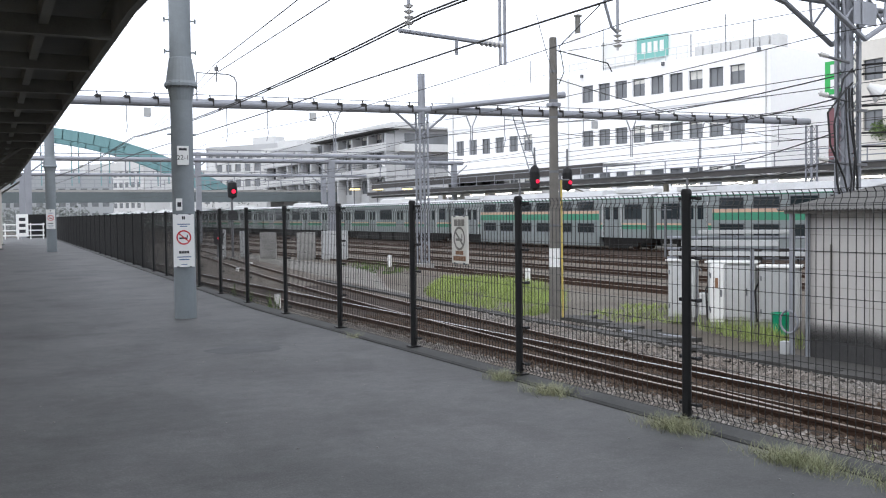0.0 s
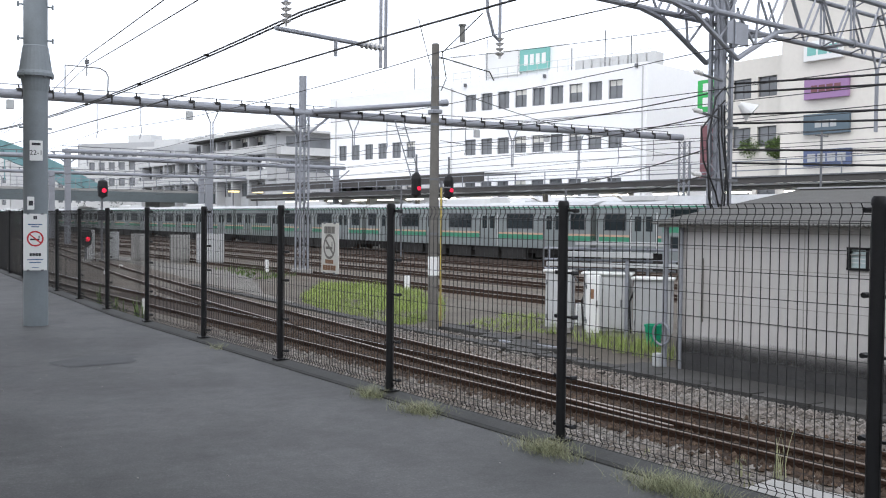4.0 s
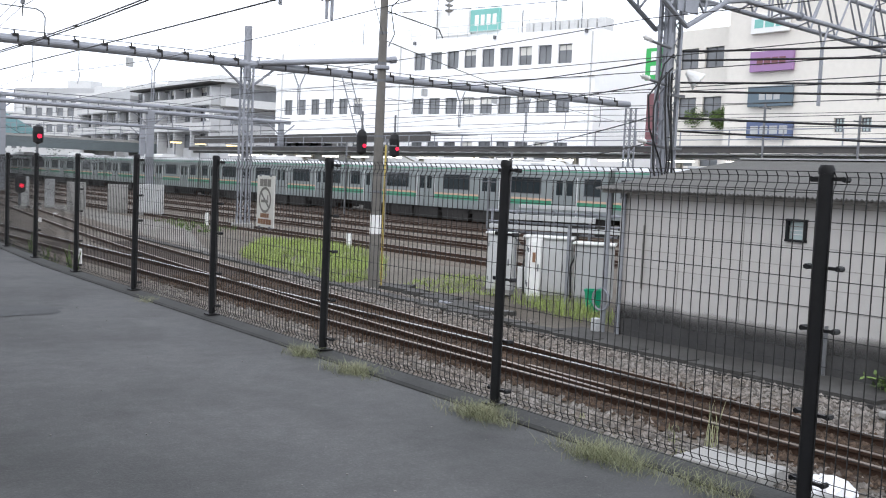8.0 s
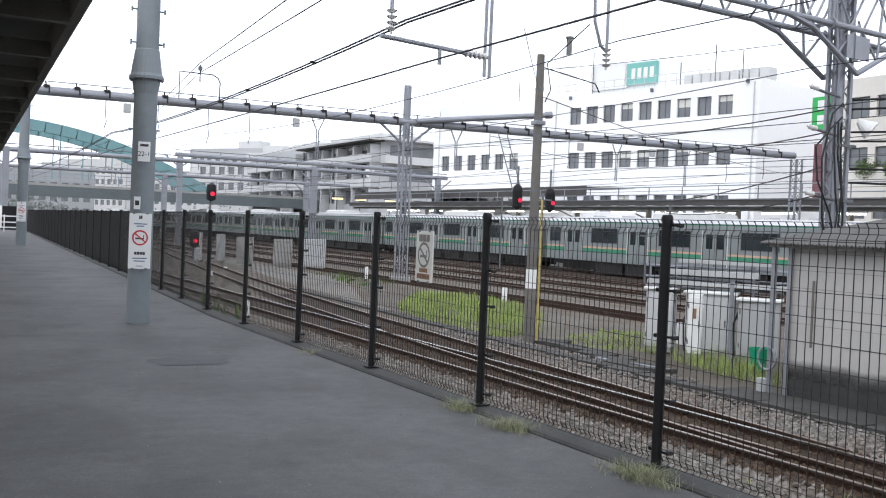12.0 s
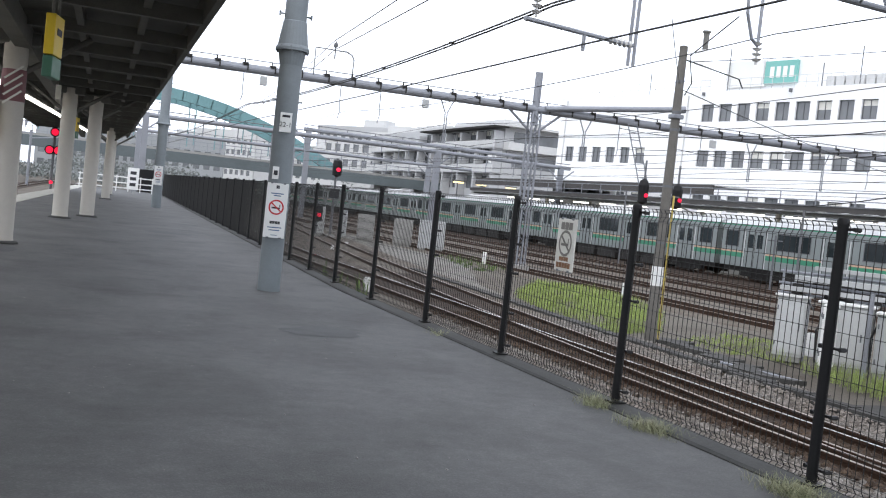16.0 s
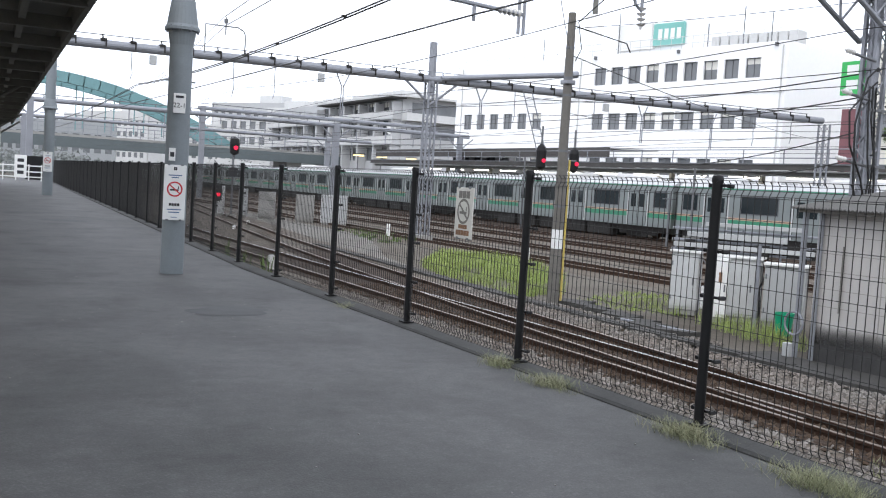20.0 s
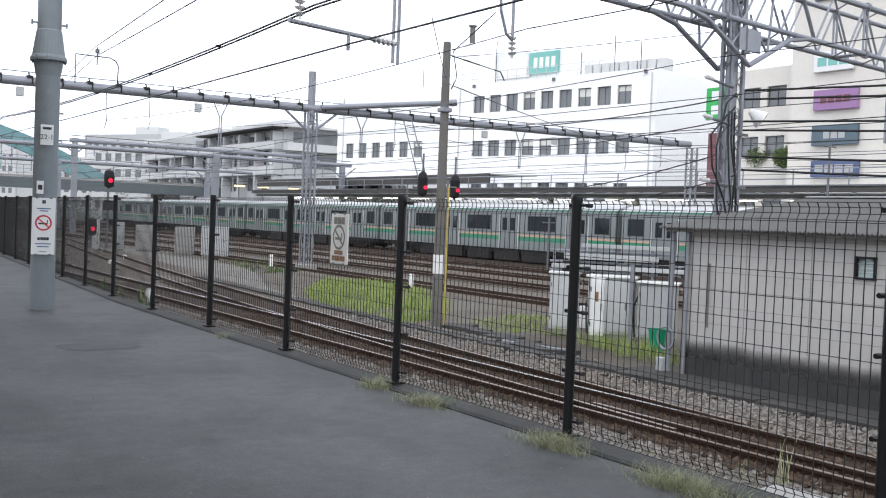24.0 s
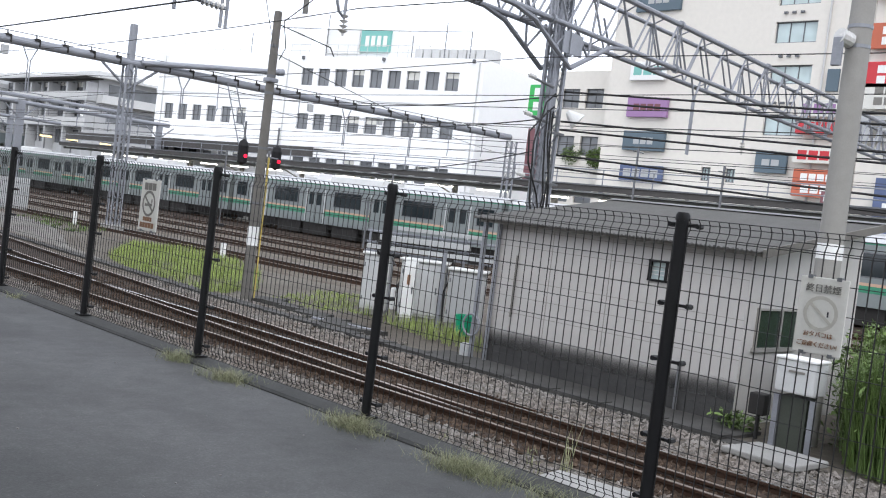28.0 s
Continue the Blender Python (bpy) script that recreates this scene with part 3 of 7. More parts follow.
def build_track(name, fx, y0, y1, step, label, ties=None, tie_range=None, concrete=False, gauge=1.067, group="railway tracks"):
    n = max(2, int((y1 - y0) / step))
    line = [(fx(y0 + (y1 - y0) * i / n), y0 + (y1 - y0) * i / n, RAILTOP) for i in range(n + 1)]
    t = thing(name, label, "track", group=group, kind="structure")
    for side in (-1, 1):
        off = side * (gauge / 2 + 0.033)
        r = part("rail", Geo().sweep(line, [(o + off, z) for o, z in RAILPROF]), M["rail"], t)
        # only the far rail gets the pale head: its highlight is put into the colour
        bright = group == "railway tracks" and fx is near_x and side > 0
        part("rail_head", Geo().sweep(line, [(o + off, z) for o, z in HEADPROF]), M["railtop" if bright else "raildull"], r, "polished running surface, its highlight set in the pale tone" if bright else "dull brown running surface")
    if tie_range:
        a, b = tie_range
        y = a
        rng = random.Random(int(a * 10) + len(name))
        while y < b:
            o = new("sleeper", TIE2 if concrete else TIE)
            o.parent = t
            d = (fx(y + 0.5) - fx(y - 0.5))
            o.matrix_basis = pose(fx(y), y, RAILTOP - 0.235, 0, 0, -math.degrees(math.atan(d)) + rng.uniform(-0.7, 0.7))
            y += 0.62
    return t


def build_tracks():
    build_track("track", near_x, -30, 150, 2.0, "rusty rails with polished heads on dark timber sleepers", tie_range=(3, 46))
    build_track("track", branch_x, 10.6, 150, 2.0, "rusty rails turning out from the platform track", tie_range=(17, 52))
    # check rail beside the near rail at the turnout
    t = thing("guard_rail", "rusty guard rail beside the running rail at the turnout", "rail", kind="structure")
    line = [(8.34, y, RAILTOP - 0.008) for y in (-20, 0, 4, 8, 10, 11.6)] + [(8.37, 12.4, RAILTOP - 0.01)]
    part("rail", Geo().sweep(line, RAILPROF), M["rail"], t)
    part("rail_head", Geo().sweep(line, HEADPROF), M["raildull"], t, "dull worn running surface")
    for i, (x0, k) in enumerate(((19.6, 0.0), (24.2, 0.0), (28.6, 0.0), (33.0, 0.0))):
        build_track("track", lambda y, a=x0: a - 0.0 * y, -40 if i else 24, 190, 10, "brown rails of a yard track", tie_range=(30, 62) if i < 2 else None)
    build_track("track", lambda y: 40.0, -60, 200, 20, "rails under the passing commuter train", concrete=True)
    for x0 in (-5.6, -10.2):
        build_track("track", lambda y, a=x0: a + max(0, y - 14) * 0.06, -10, 190, 6, "brown rails beyond the far platform edge", tie_range=(34, 70))
    # ballast shoulders
    ys = [-30 + 3 * i for i in range(62)]
    rows = [("near", near_x, 2.1, 160), ("branch", branch_x, 1.9, 160)]
    for nm, fx, hw, _ in rows:
        g = Geo()
        use = [y for y in ys if nm == "near" or y > 16]
        g.sweep([(fx(y), y, GROUND) for y in use], [(-hw - 0.5, -0.08), (hw + 0.5, -0.08), (hw, 0.03), (0.4, 0.035), (-0.4, 0.035), (-hw, 0.03)])
        solid("ballast_bed", g, M["ballast"], "grey-brown ballast bed under the rails", "ballast", kind="structure")
    for nm, fx in (("near", near_x), ("branch", branch_x)):
        use = [y for y in ys if (nm == "near" or y > 10) and y < 38]
        dz = 0.052 if nm == "near" else 0.058
        solid("rust_bed", Geo().sweep([(fx(y), y, GROUND) for y in use], [(-0.95, 0.0), (0.95, 0.0), (0.8, dz), (-0.8, dz)]), M["rustbed"], "rust-brown stained ballast between the rails", "ballast", kind="structure")
    for x0 in (-5.6, -10.2):
        solid("rust_bed", Geo().sweep([(x0 + max(0, y - 14) * 0.06, y, GROUND) for y in ys], [(-1.4, 0.0), (1.4, 0.0), (1.2, 0.05), (-1.2, 0.05)]), M["rustbed"], "rust-brown stained ballast under the far tracks", "ballast", kind="structure")
    # dark strips; the wide one at 39 darkens the ground below the train
    for x0, hw in ((24.2, 1.0), (33.0, 1.0), (39.0, 2.9)):
        solid("rust_bed", Geo().sweep([(x0, y, GROUND) for y in ys], [(-hw, 0.0), (hw, 0.0), (hw - 0.15, 0.05), (0.15 - hw, 0.05)]), M["rustbed"], "dark brown ballast strip of a yard track", "ballast", kind="structure")
    for x0 in (19.6, 24.2, 28.6, 33.0, 40.0, -5.6, -10.2):
        g = Geo()
        g.sweep([(x0 + (max(0, y - 14) * 0.06 if x0 < 0 else 0), y, GROUND) for y in ys], [(-2.0, -0.08), (2.0, -0.08), (1.5, 0.02), (-1.5, 0.02)])
        solid("ballast_bed", g, M["ballast"], "brown ballast bed of a yard track", "ballast", kind="structure")


def build_stones():
    """Loose ballast stones between the platform, the near track and the hut."""
    rng = random.Random(11)
    g = Geo()
    shapes = []
    for s in range(10):
        pts = []
        for p in ((1, 0, 0), (-1, 0, 0), (0, 1, 0), (0, -1, 0), (0, 0, 0.8), (0, 0, -0.5)):
            pts.append(Vector(p) * rng.uniform(0.7, 1.2) + Vector((rng.uniform(-.2, .2), rng.uniform(-.2, .2), rng.uniform(-.1, .1))))
        shapes.append(pts)
    tri = ((0, 2, 4), (2, 1, 4), (1, 3, 4), (3, 0, 4), (2, 0, 5), (1, 2, 5), (3, 1, 5), (0, 3, 5))
    clean, rust = g, Geo()
    for i in range(46000):
        y = 3 + 22 * rng.random() ** 1.4
        x = rng.uniform(3.1, 12.0 if y > 16 else 10.95)
        dx = abs(x - near_x(y))
        dx = min(dx, abs(x - branch_x(y)))
        if dx < 0.62 and rng.random() < 0.3:
            continue
        g = rust if dx < rng.uniform(0.65, 1.05) else clean
        z = GROUND + (0.055 if g is rust else 0.04) - 0.02 * max(0, dx - 2)
        s = rng.uniform(0.022, 0.05)
        a = rng.uniform(0, 6.28)
        ca, sa = math.cos(a), math.sin(a)
        k = len(g.v)
        for p in shapes[rng.randrange(10)]:
            g.v.append((x + s * (p.x * ca - p.y * sa), y + s * (p.x * sa + p.y * ca), z + s * p.z))
        g.f += [(k + q[0], k + q[1], k + q[2]) for q in tri]
    solid("ballast_stones", rust, M["ruststone"], "rust-brown ballast stones along the rails", "gravel", kind="stuff")
    solid("ballast_stones", clean, M["stone"], "loose crushed ballast stones between the rails", "gravel", kind="stuff")


# ---------------------------------------------------------------- fence
def build_fence():
    fence = thing("mesh_fence", "black welded-wire mesh fence with round posts along the platform edge", "fence")
    post = Geo().lathe((0, 0, 0.0), [(0.031, -0.05), (0.031, FENCE_TOP - 0.09), (0.035, FENCE_TOP - 0.09), (0.035, FENCE_TOP - 0.065), (0.027, FENCE_TOP - 0.05)], 12).mesh("post", M["black"], True)
    plate = Geo().box((0, 0, -0.014), (0.11, 0.11, 0.014)).mesh("base_plate", M["black"])
    clamp = Geo().box((0, 0, 0), (0.022, 0.17, 0.014)).rod((-0.01, -0.075, 0), (0.032, -0.075, 0), 0.013, 6).rod((-0.01, 0.075, 0), (0.032, 0.075, 0), 0.013, 6).mesh("clamp", M["black"])
    # one 2 m mesh panel: the folded top and bottom stiffen it
    p = Geo()
    w = 0.0032
    n = 38
    zs = [0.14 + 0.124 * i for i in range(11)]
    for i in range(n + 1):
        y = 0.035 + (1.93) * i / n
        pts = [(0, y, 0.05), (0.02, y, 0.072), (0, y, 0.1), (0, y, FENCE_TOP - 0.11), (0.018, y, FENCE_TOP - 0.08), (0.018, y, FENCE_TOP - 0.05), (0, y, FENCE_TOP - 0.028)]
        for a, b in zip(pts[:-1], pts[1:]):
            p.rod(a, b, w, 4, caps=False)
    for x, z in [(0.004, q) for q in zs] + [(0.022, 0.072), (0.004, 0.05), (0.021, FENCE_TOP - 0.08), (0.021, FENCE_TOP - 0.05), (0.004, FENCE_TOP - 0.028), (0.004, FENCE_TOP - 0.11), (0.004, 0.1)]:
        p.rod((x, 0.02, z), (x, 1.98, z), w * 0.6, 4, caps=False)
    panel = p.mesh("mesh_panel", M["wire"])
    ys = [-3.2, -1.2, 0.8, 2.87, 4.88, 6.95] + [8.97 + 2.0 * i for i in range(36)]
    pts = [(fence_x(q), q) for q in ys]
    for i, (x, y) in enumerate(pts):
        at = pose(x, y, 0.05)
        o = part("post", post, None, fence, at=at)
        part("base_plate", plate, None, o)
        for z in (0.12, 0.42, 0.79, 1.06, 1.44):
            part("clamp", clamp, None, o, at=pose(0.02, 0, z - 0.05))
        if i + 1 < len(pts):
            d = math.degrees(math.atan2(pts[i + 1][0] - x, 2.0))
            part("mesh_panel", panel, None, fence, at=pose(x, y, 0.0, 0, 0, -d) @ Matrix.Diagonal((1, (pts[i + 1][1] - y) / 2.0 / math.cos(radians(d)), 1, 1)))
    # boarded far end
    g = Geo().box((fence_x(76) - 0.7, 79.6, 0.85), (1.4, 0.06, 1.7))
    solid("end_screen", g, M["black"], "dark screen panel at the far end of the fence", "screen")


def no_smoking_plate(name, w, h, at, faded, label, words=()):
    """Board in the xz plane, its face to -y, centre at the pose."""
    t = thing(name, label, "sign", at)
    part("board", Geo().box((0, 0, 0), (w, 0.012, h)), M["signcream" if faded else "white"], t, bevel=0.003)
    f = -0.0085
    ink = M["inkgrey"] if faded else M["ink"]
    r = 0.36 * w
    cz = 0.03 * h if faded else 0.06 * h
    ring = Geo()
    k = 28
    for i in range(k):
        a, b = 2 * math.pi * i / k, 2 * math.pi * (i + 1) / k
        ring.face(*[(rr * math.cos(q), f, cz + rr * math.sin(q)) for rr, q in ((r, a), (r, b), (0.8 * r, b), (0.8 * r, a))])
    if words:               # bleached board: the mark almost gone, the writing still legible
        part("prohibition_ring", ring, M["inkpale"], t)
        part("slash", Geo().box((0, 0, 0), (1.7 * r, 0.002, 0.17 * r), m=pose(0, f - 0.001, cz, 0, 40, 0)), M["inkpale"], t)
        part("cigarette_mark", Geo().box((0.42 * r, f, cz), (0.09 * r, 0.002, 0.3 * r)), M["ink"], t)
        for body, z, size in zip(words, (0.35, -0.25, -0.38), (0.185 * w, 0.125 * w, 0.118 * w)):
            o = part("lettering", text_mesh(body, size), None, t, at=pose(0, f - 0.001, z * h, 90))
            o.data.materials.append(M["inkbrown" if z < 0 else "inkgrey"])
        for sx in (-0.3, 0.3):
            for sz in (-0.5, 0.5):
                part("clip", Geo().box((sx * w, 0.004, sz * h), (0.02, 0.03, 0.016)), M["galvdark"], t)
        return t
    part("prohibition_ring", ring, M["inkgrey"] if faded else M["red"], t)
    part("slash", Geo().box((0, 0, 0), (1.7 * r, 0.002, 0.17 * r), m=pose(0, f - 0.001, cz, 0, 40, 0)), M["inkgrey"] if faded else M["red"], t)
    part("cigarette_mark", Geo().box((-0.05 * r, f, cz - 0.1 * r), (1.1 * r, 0.002, 0.2 * r)), ink, t)
    part("smoke_mark", Geo().box((0.45 * r, f, cz + 0.2 * r), (0.12 * r, 0.002, 0.35 * r)), ink, t)
    rows = ((0.36, 0.66, 0.14), (-0.27, 0.5, 0.08), (-0.39, 0.78, 0.10)) if faded else ((0.43, 0.16, 0.06), (0.31, 0.6, 0.018), (0.27, 0.34, 0.018), (-0.22, 0.5, 0.05), (-0.31, 0.66, 0.018), (-0.36, 0.5, 0.018), (-0.45, 0.3, 0.012))
    for z, ww, hh in rows:
        m = M["inkgrey"] if faded and z > 0 else (M["inkbrown"] if faded else (M["bluegrey"] if hh < 0.03 else M["ink"]))
        n = max(2, int(round(ww * w / (hh * h * 1.1)))) if hh > 0.04 else 1
        cw = ww * w / n
        for i in range(n):
            part("text_bar", Geo().box((-ww * w / 2 + cw * (i + 0.5), f, z * h), (cw * (0.86 if n > 1 else 1), 0.002, hh * h)), m, t)
    for sx in (-0.3, 0.3):
        for sz in (-0.5, 0.5):
            part("clip", Geo().box((sx * w, 0.004, sz * h), (0.03, 0.03, 0.02)), M["galvdark"], t)
    return t


# ---------------------------------------------------------------- poles
def build_column(x, y, top, ring_z, r, label, sign=True):
    c = thing("steel_column", label, "column", pose(x, y, 0), group="round steel platform columns")
    part("shaft", Geo().lathe((0, 0, 0), [(r * 1.0, 0), (r, ring_z + 0.0)], 28), M["polegrey"], c, smooth=True)
    part("joint_flange", Geo().lathe((0, 0, 0), [(r * 1.005, ring_z - 0.2), (r * 1.16, ring_z - 0.07), (r * 1.2, ring_z - 0.02), (r * 1.5, ring_z - 0.015), (r * 1.5, ring_z + 0.02), (r * 1.34, ring_z + 0.06), (r * 1.04, ring_z + 0.36), (r * 0.985, ring_z + 0.37)], 24), M["polegrey"], c)
    part("upper_shaft", Geo().lathe((0, 0, 0), [(r * 0.98, ring_z + 0.3), (r * 0.95, top)], 28), M["polegrey"], c, smooth=True)
    for i in range(10):
        t = 2 * math.pi * i / 10
        part("bolt", Geo().box((r * 1.38 * math.cos(t), r * 1.38 * math.sin(t), ring_z + 0.0), (0.022, 0.022, 0.07), t), M["galvdark"], c)
    z = ring_z + 0.45
    i = 0
    while z < top - 0.2:
        for s in (-1, 1):
            part("step_bolt", Geo().rod((s * r * 0.9, 0, z), (s * (r + 0.06), 0, z), 0.012, 6).rod((s * (r + 0.06), 0, z - 0.03), (s * (r + 0.06), 0, z + 0.03), 0.014, 6), M["polegrey"], c)
        z += 0.42
        i += 1
    z = ring_z - 0.65
    while z > 1.9:
        for s in (-1, 1):
            part("step_bolt", Geo().rod((s * r * 0.9, 0, z), (s * (r + 0.05), 0, z), 0.012, 6), M["polegrey"], c)
        z -= 0.6
    return c


def lattice_post(name, x, y, z0, z1, w, label, cap=0.0, face=0.0):
    t = thing(name, label, "pylon", pose(x, y, z0, 0, 0, face), group="lattice gantry posts")
    h = z1 - z0
    for sx in (-1, 1):
        for sy in (-1, 1):
            part("corner_angle", Geo().box((sx * w / 2, sy * w / 2, h / 2), (0.08, 0.08, h)), M["galv"], t)
    n = int(h / (w * 1.1))
    g = Geo()
    for i in range(n):
        a, b = h * i / n, h * (i + 1) / n
        s = 1 if i % 2 else -1
        for q in (-1, 1):
            g.rod((s * w / 2, q * w / 2, a), (-s * w / 2, q * w / 2, b), 0.018, 4)
            g.rod((q * w / 2, s * w / 2, a), (q * w / 2, -s * w / 2, b), 0.018, 4)
    part("lattice_web", g, M["galv"], t)
    part("footing", Geo().box((0, 0, 0.12), (w + 0.35, w + 0.35, 0.3)), M["concrete"], t, bevel=0.02)
    if cap:
        part("tube_top", Geo().rod((0, 0, h - 0.6), (0, 0, h + cap), w * 0.42, 14), M["galv"], t, smooth=False)
    return t


def hanger(parent, x, y, z, drop, fork=True):
    g = Geo()
    if fork:
        g.rod((x - 0.3, y, z), (x - 0.05, y, z - 0.55), 0.03, 6).rod((x + 0.3, y, z), (x + 0.05, y, z - 0.55), 0.03, 6)
        g.rod((x - 0.05, y, z - 0.5), (x - 0.05, y, z - drop), 0.028, 6).rod((x + 0.05, y, z - 0.5), (x + 0.05, y, z - drop), 0.028, 6)
    else:
        g.rod((x, y, z), (x, y, z - drop * 0.55), 0.022, 6)
        g.path([(x, y, z - drop * 0.55), (x + 0.04, y, z - drop * 0.75), (x - 0.05, y, z - drop)], 0.02, 6)
    part("hanger", g, M["galv"], parent)


def insulator(parent, x, y, z, n=3, r=0.07, along=None, m="porcelain"):
    g = Geo()
    d = Vector(along or (0, 0, -1)).normalized()
    p = Vector((x, y, z))
    for i in range(n):
        a = p + d * (0.09 * i)
        g.rod(a, a + d * 0.035, r, 10, r * 0.55)
        g.rod(a + d * 0.03, a + d * 0.09, 0.02, 6)
    part("insulator", g, M[m], parent)


def g1_y(x):
    return 45.4 + (x - 3.15) / (43.4 - 3.15) * (42.3 - 45.4)


def build_tube_gantry():
    zb = 6.28
    t = thing("tube_gantry", "grey tubular steel catenary gantry spanning the yard tracks", "gantry")
    part("beam", Geo().rod((3.15, g1_y(3.15), zb), (43.4, g1_y(43.4), zb + 0.1), 0.19, 16), M["galv"], t)
    xs = [3.9 + 1.16 * i for i in range(34)]
    line = Geo().path([(a, g1_y(a) - 0.1, zb + 0.38) for a in xs], 0.018, 4)
    part("conduit", line, M["galvdark"], t)
    for x in xs:
        part("bracket", Geo().rod((x, g1_y(x) - 0.1, zb + 0.15), (x - 0.05, g1_y(x) - 0.1, zb + 0.40), 0.03, 5).box((x, g1_y(x), zb + 0.19), (0.22, 0.44, 0.10)).box((x + 0.09, g1_y(x) - 0.2, zb + 0.06), (0.05, 0.06, 0.3)), M["carunder"], t)
    for x, d, f in ((6.2, 1.2, False), (8.3, 1.3, False), (10.4, 1.5, False), (12.2, 1.4, False), (15.3, 1.9, True), (22.2, 1.9, True), (24.0, 1.5, False), (28.5, 1.4, False), (31.4, 1.9, True), (35.8, 1.9, True), (38.6, 1.5, False), (41.2, 1.2, False)):
        hanger(t, x, g1_y(x), zb - 0.15, d, f)
    for x in (7.0, 14.2, 29.0, 33.4):
        part("junction_box", Geo().box((x, g1_y(x) - 0.25, zb - 0.45), (0.28, 0.2, 0.38)), M["cabgrey"], t, bevel=0.02)
    # mid and end posts with knee braces
    for x, top in ((19.6, 1.85), (43.6, 0.2)):
        lattice_post("gantry_post", x, g1_y(x), GROUND, zb - 0.1, 0.42, "riveted grey lattice post carrying the tubular gantry", top if top > 1 else 0.0)
        if x < 40:
            for s in (-1, 1):
                part("knee_brace", Geo().rod((x, g1_y(x), zb - 1.15), (x + s * 1.3, g1_y(x + s * 1.3), zb - 0.1), 0.06, 8), M["galv"], t)
    # cross tube at the concrete pole side
    part("outrigger", Geo().rod((20.0, g1_y(20) - 0.2, zb + 0.1), (26.9, g1_y(26.9) - 0.6, zb + 0.95), 0.13, 12).rod((26.7, g1_y(26.7) - 0.58, zb + 0.92), (27.0, g1_y(27.0) - 0.6, zb + 0.965), 0.17, 12), M["galv"], t)
    # spare loop frame and insulators on the beam
    lp = Geo().path([(9.1, 44.8, zb + 0.1), (9.1, 44.8, zb + 1.32), (10.5, 44.8, zb + 1.32), (10.75, 44.8, zb + 1.2), (10.85, 44.8, zb + 1.0), (10.82, 44.8, zb + 0.1)], 0.03, 6).rod((9.97, 44.8, zb + 0.95), (9.97, 44.8, zb + 1.7), 0.03, 6).rod((9.97, 44.8, zb + 1.45), (9.97, 44.8, zb + 1.62), 0.09, 8)
    part("loop_frame", lp, M["galvdark"], t)
    # ladder with two signals
    for x, dz in ((25.35, 0.0), (27.2, -0.05)):
        s = thing("hanging_signal", "dark railway signal with a red lamp lit, hung from the gantry", "signal", pose(x, g1_y(x) - 0.6, 3.1 + dz), group="red railway signals")
        part("hood", Geo().lathe((0, 0.1, 0), [(0.05, -0.62), (0.24, -0.5), (0.26, 0.3), (0.2, 0.5), (0.06, 0.62)], 14), M["black"], s)
        part("lamp", Geo().rod((0, -0.19, -0.18), (0, -0.14, -0.18), 0.095, 14), M["redlamp"], s, "lit red lens")
        part("stem", Geo().rod((0, 0.1, 0.6), (0, 0.1, 1.5), 0.05, 8), M["galvdark"], s)
        if dz == 0:
            g = Geo()
            for q in (-0.25, 0.25):
                g.rod((q - 0.9, 0.3, 3.1), (q + 0.1, 0.3, 0.3), 0.03, 5)
            for i in range(8):
                k = i / 8
                g.rod((-1.15 + k, 0.3, 3.1 - 2.8 * k), (-0.65 + k, 0.3, 3.1 - 2.8 * k), 0.02, 4)
            part("ladder", g, M["galv"], s)
    return t


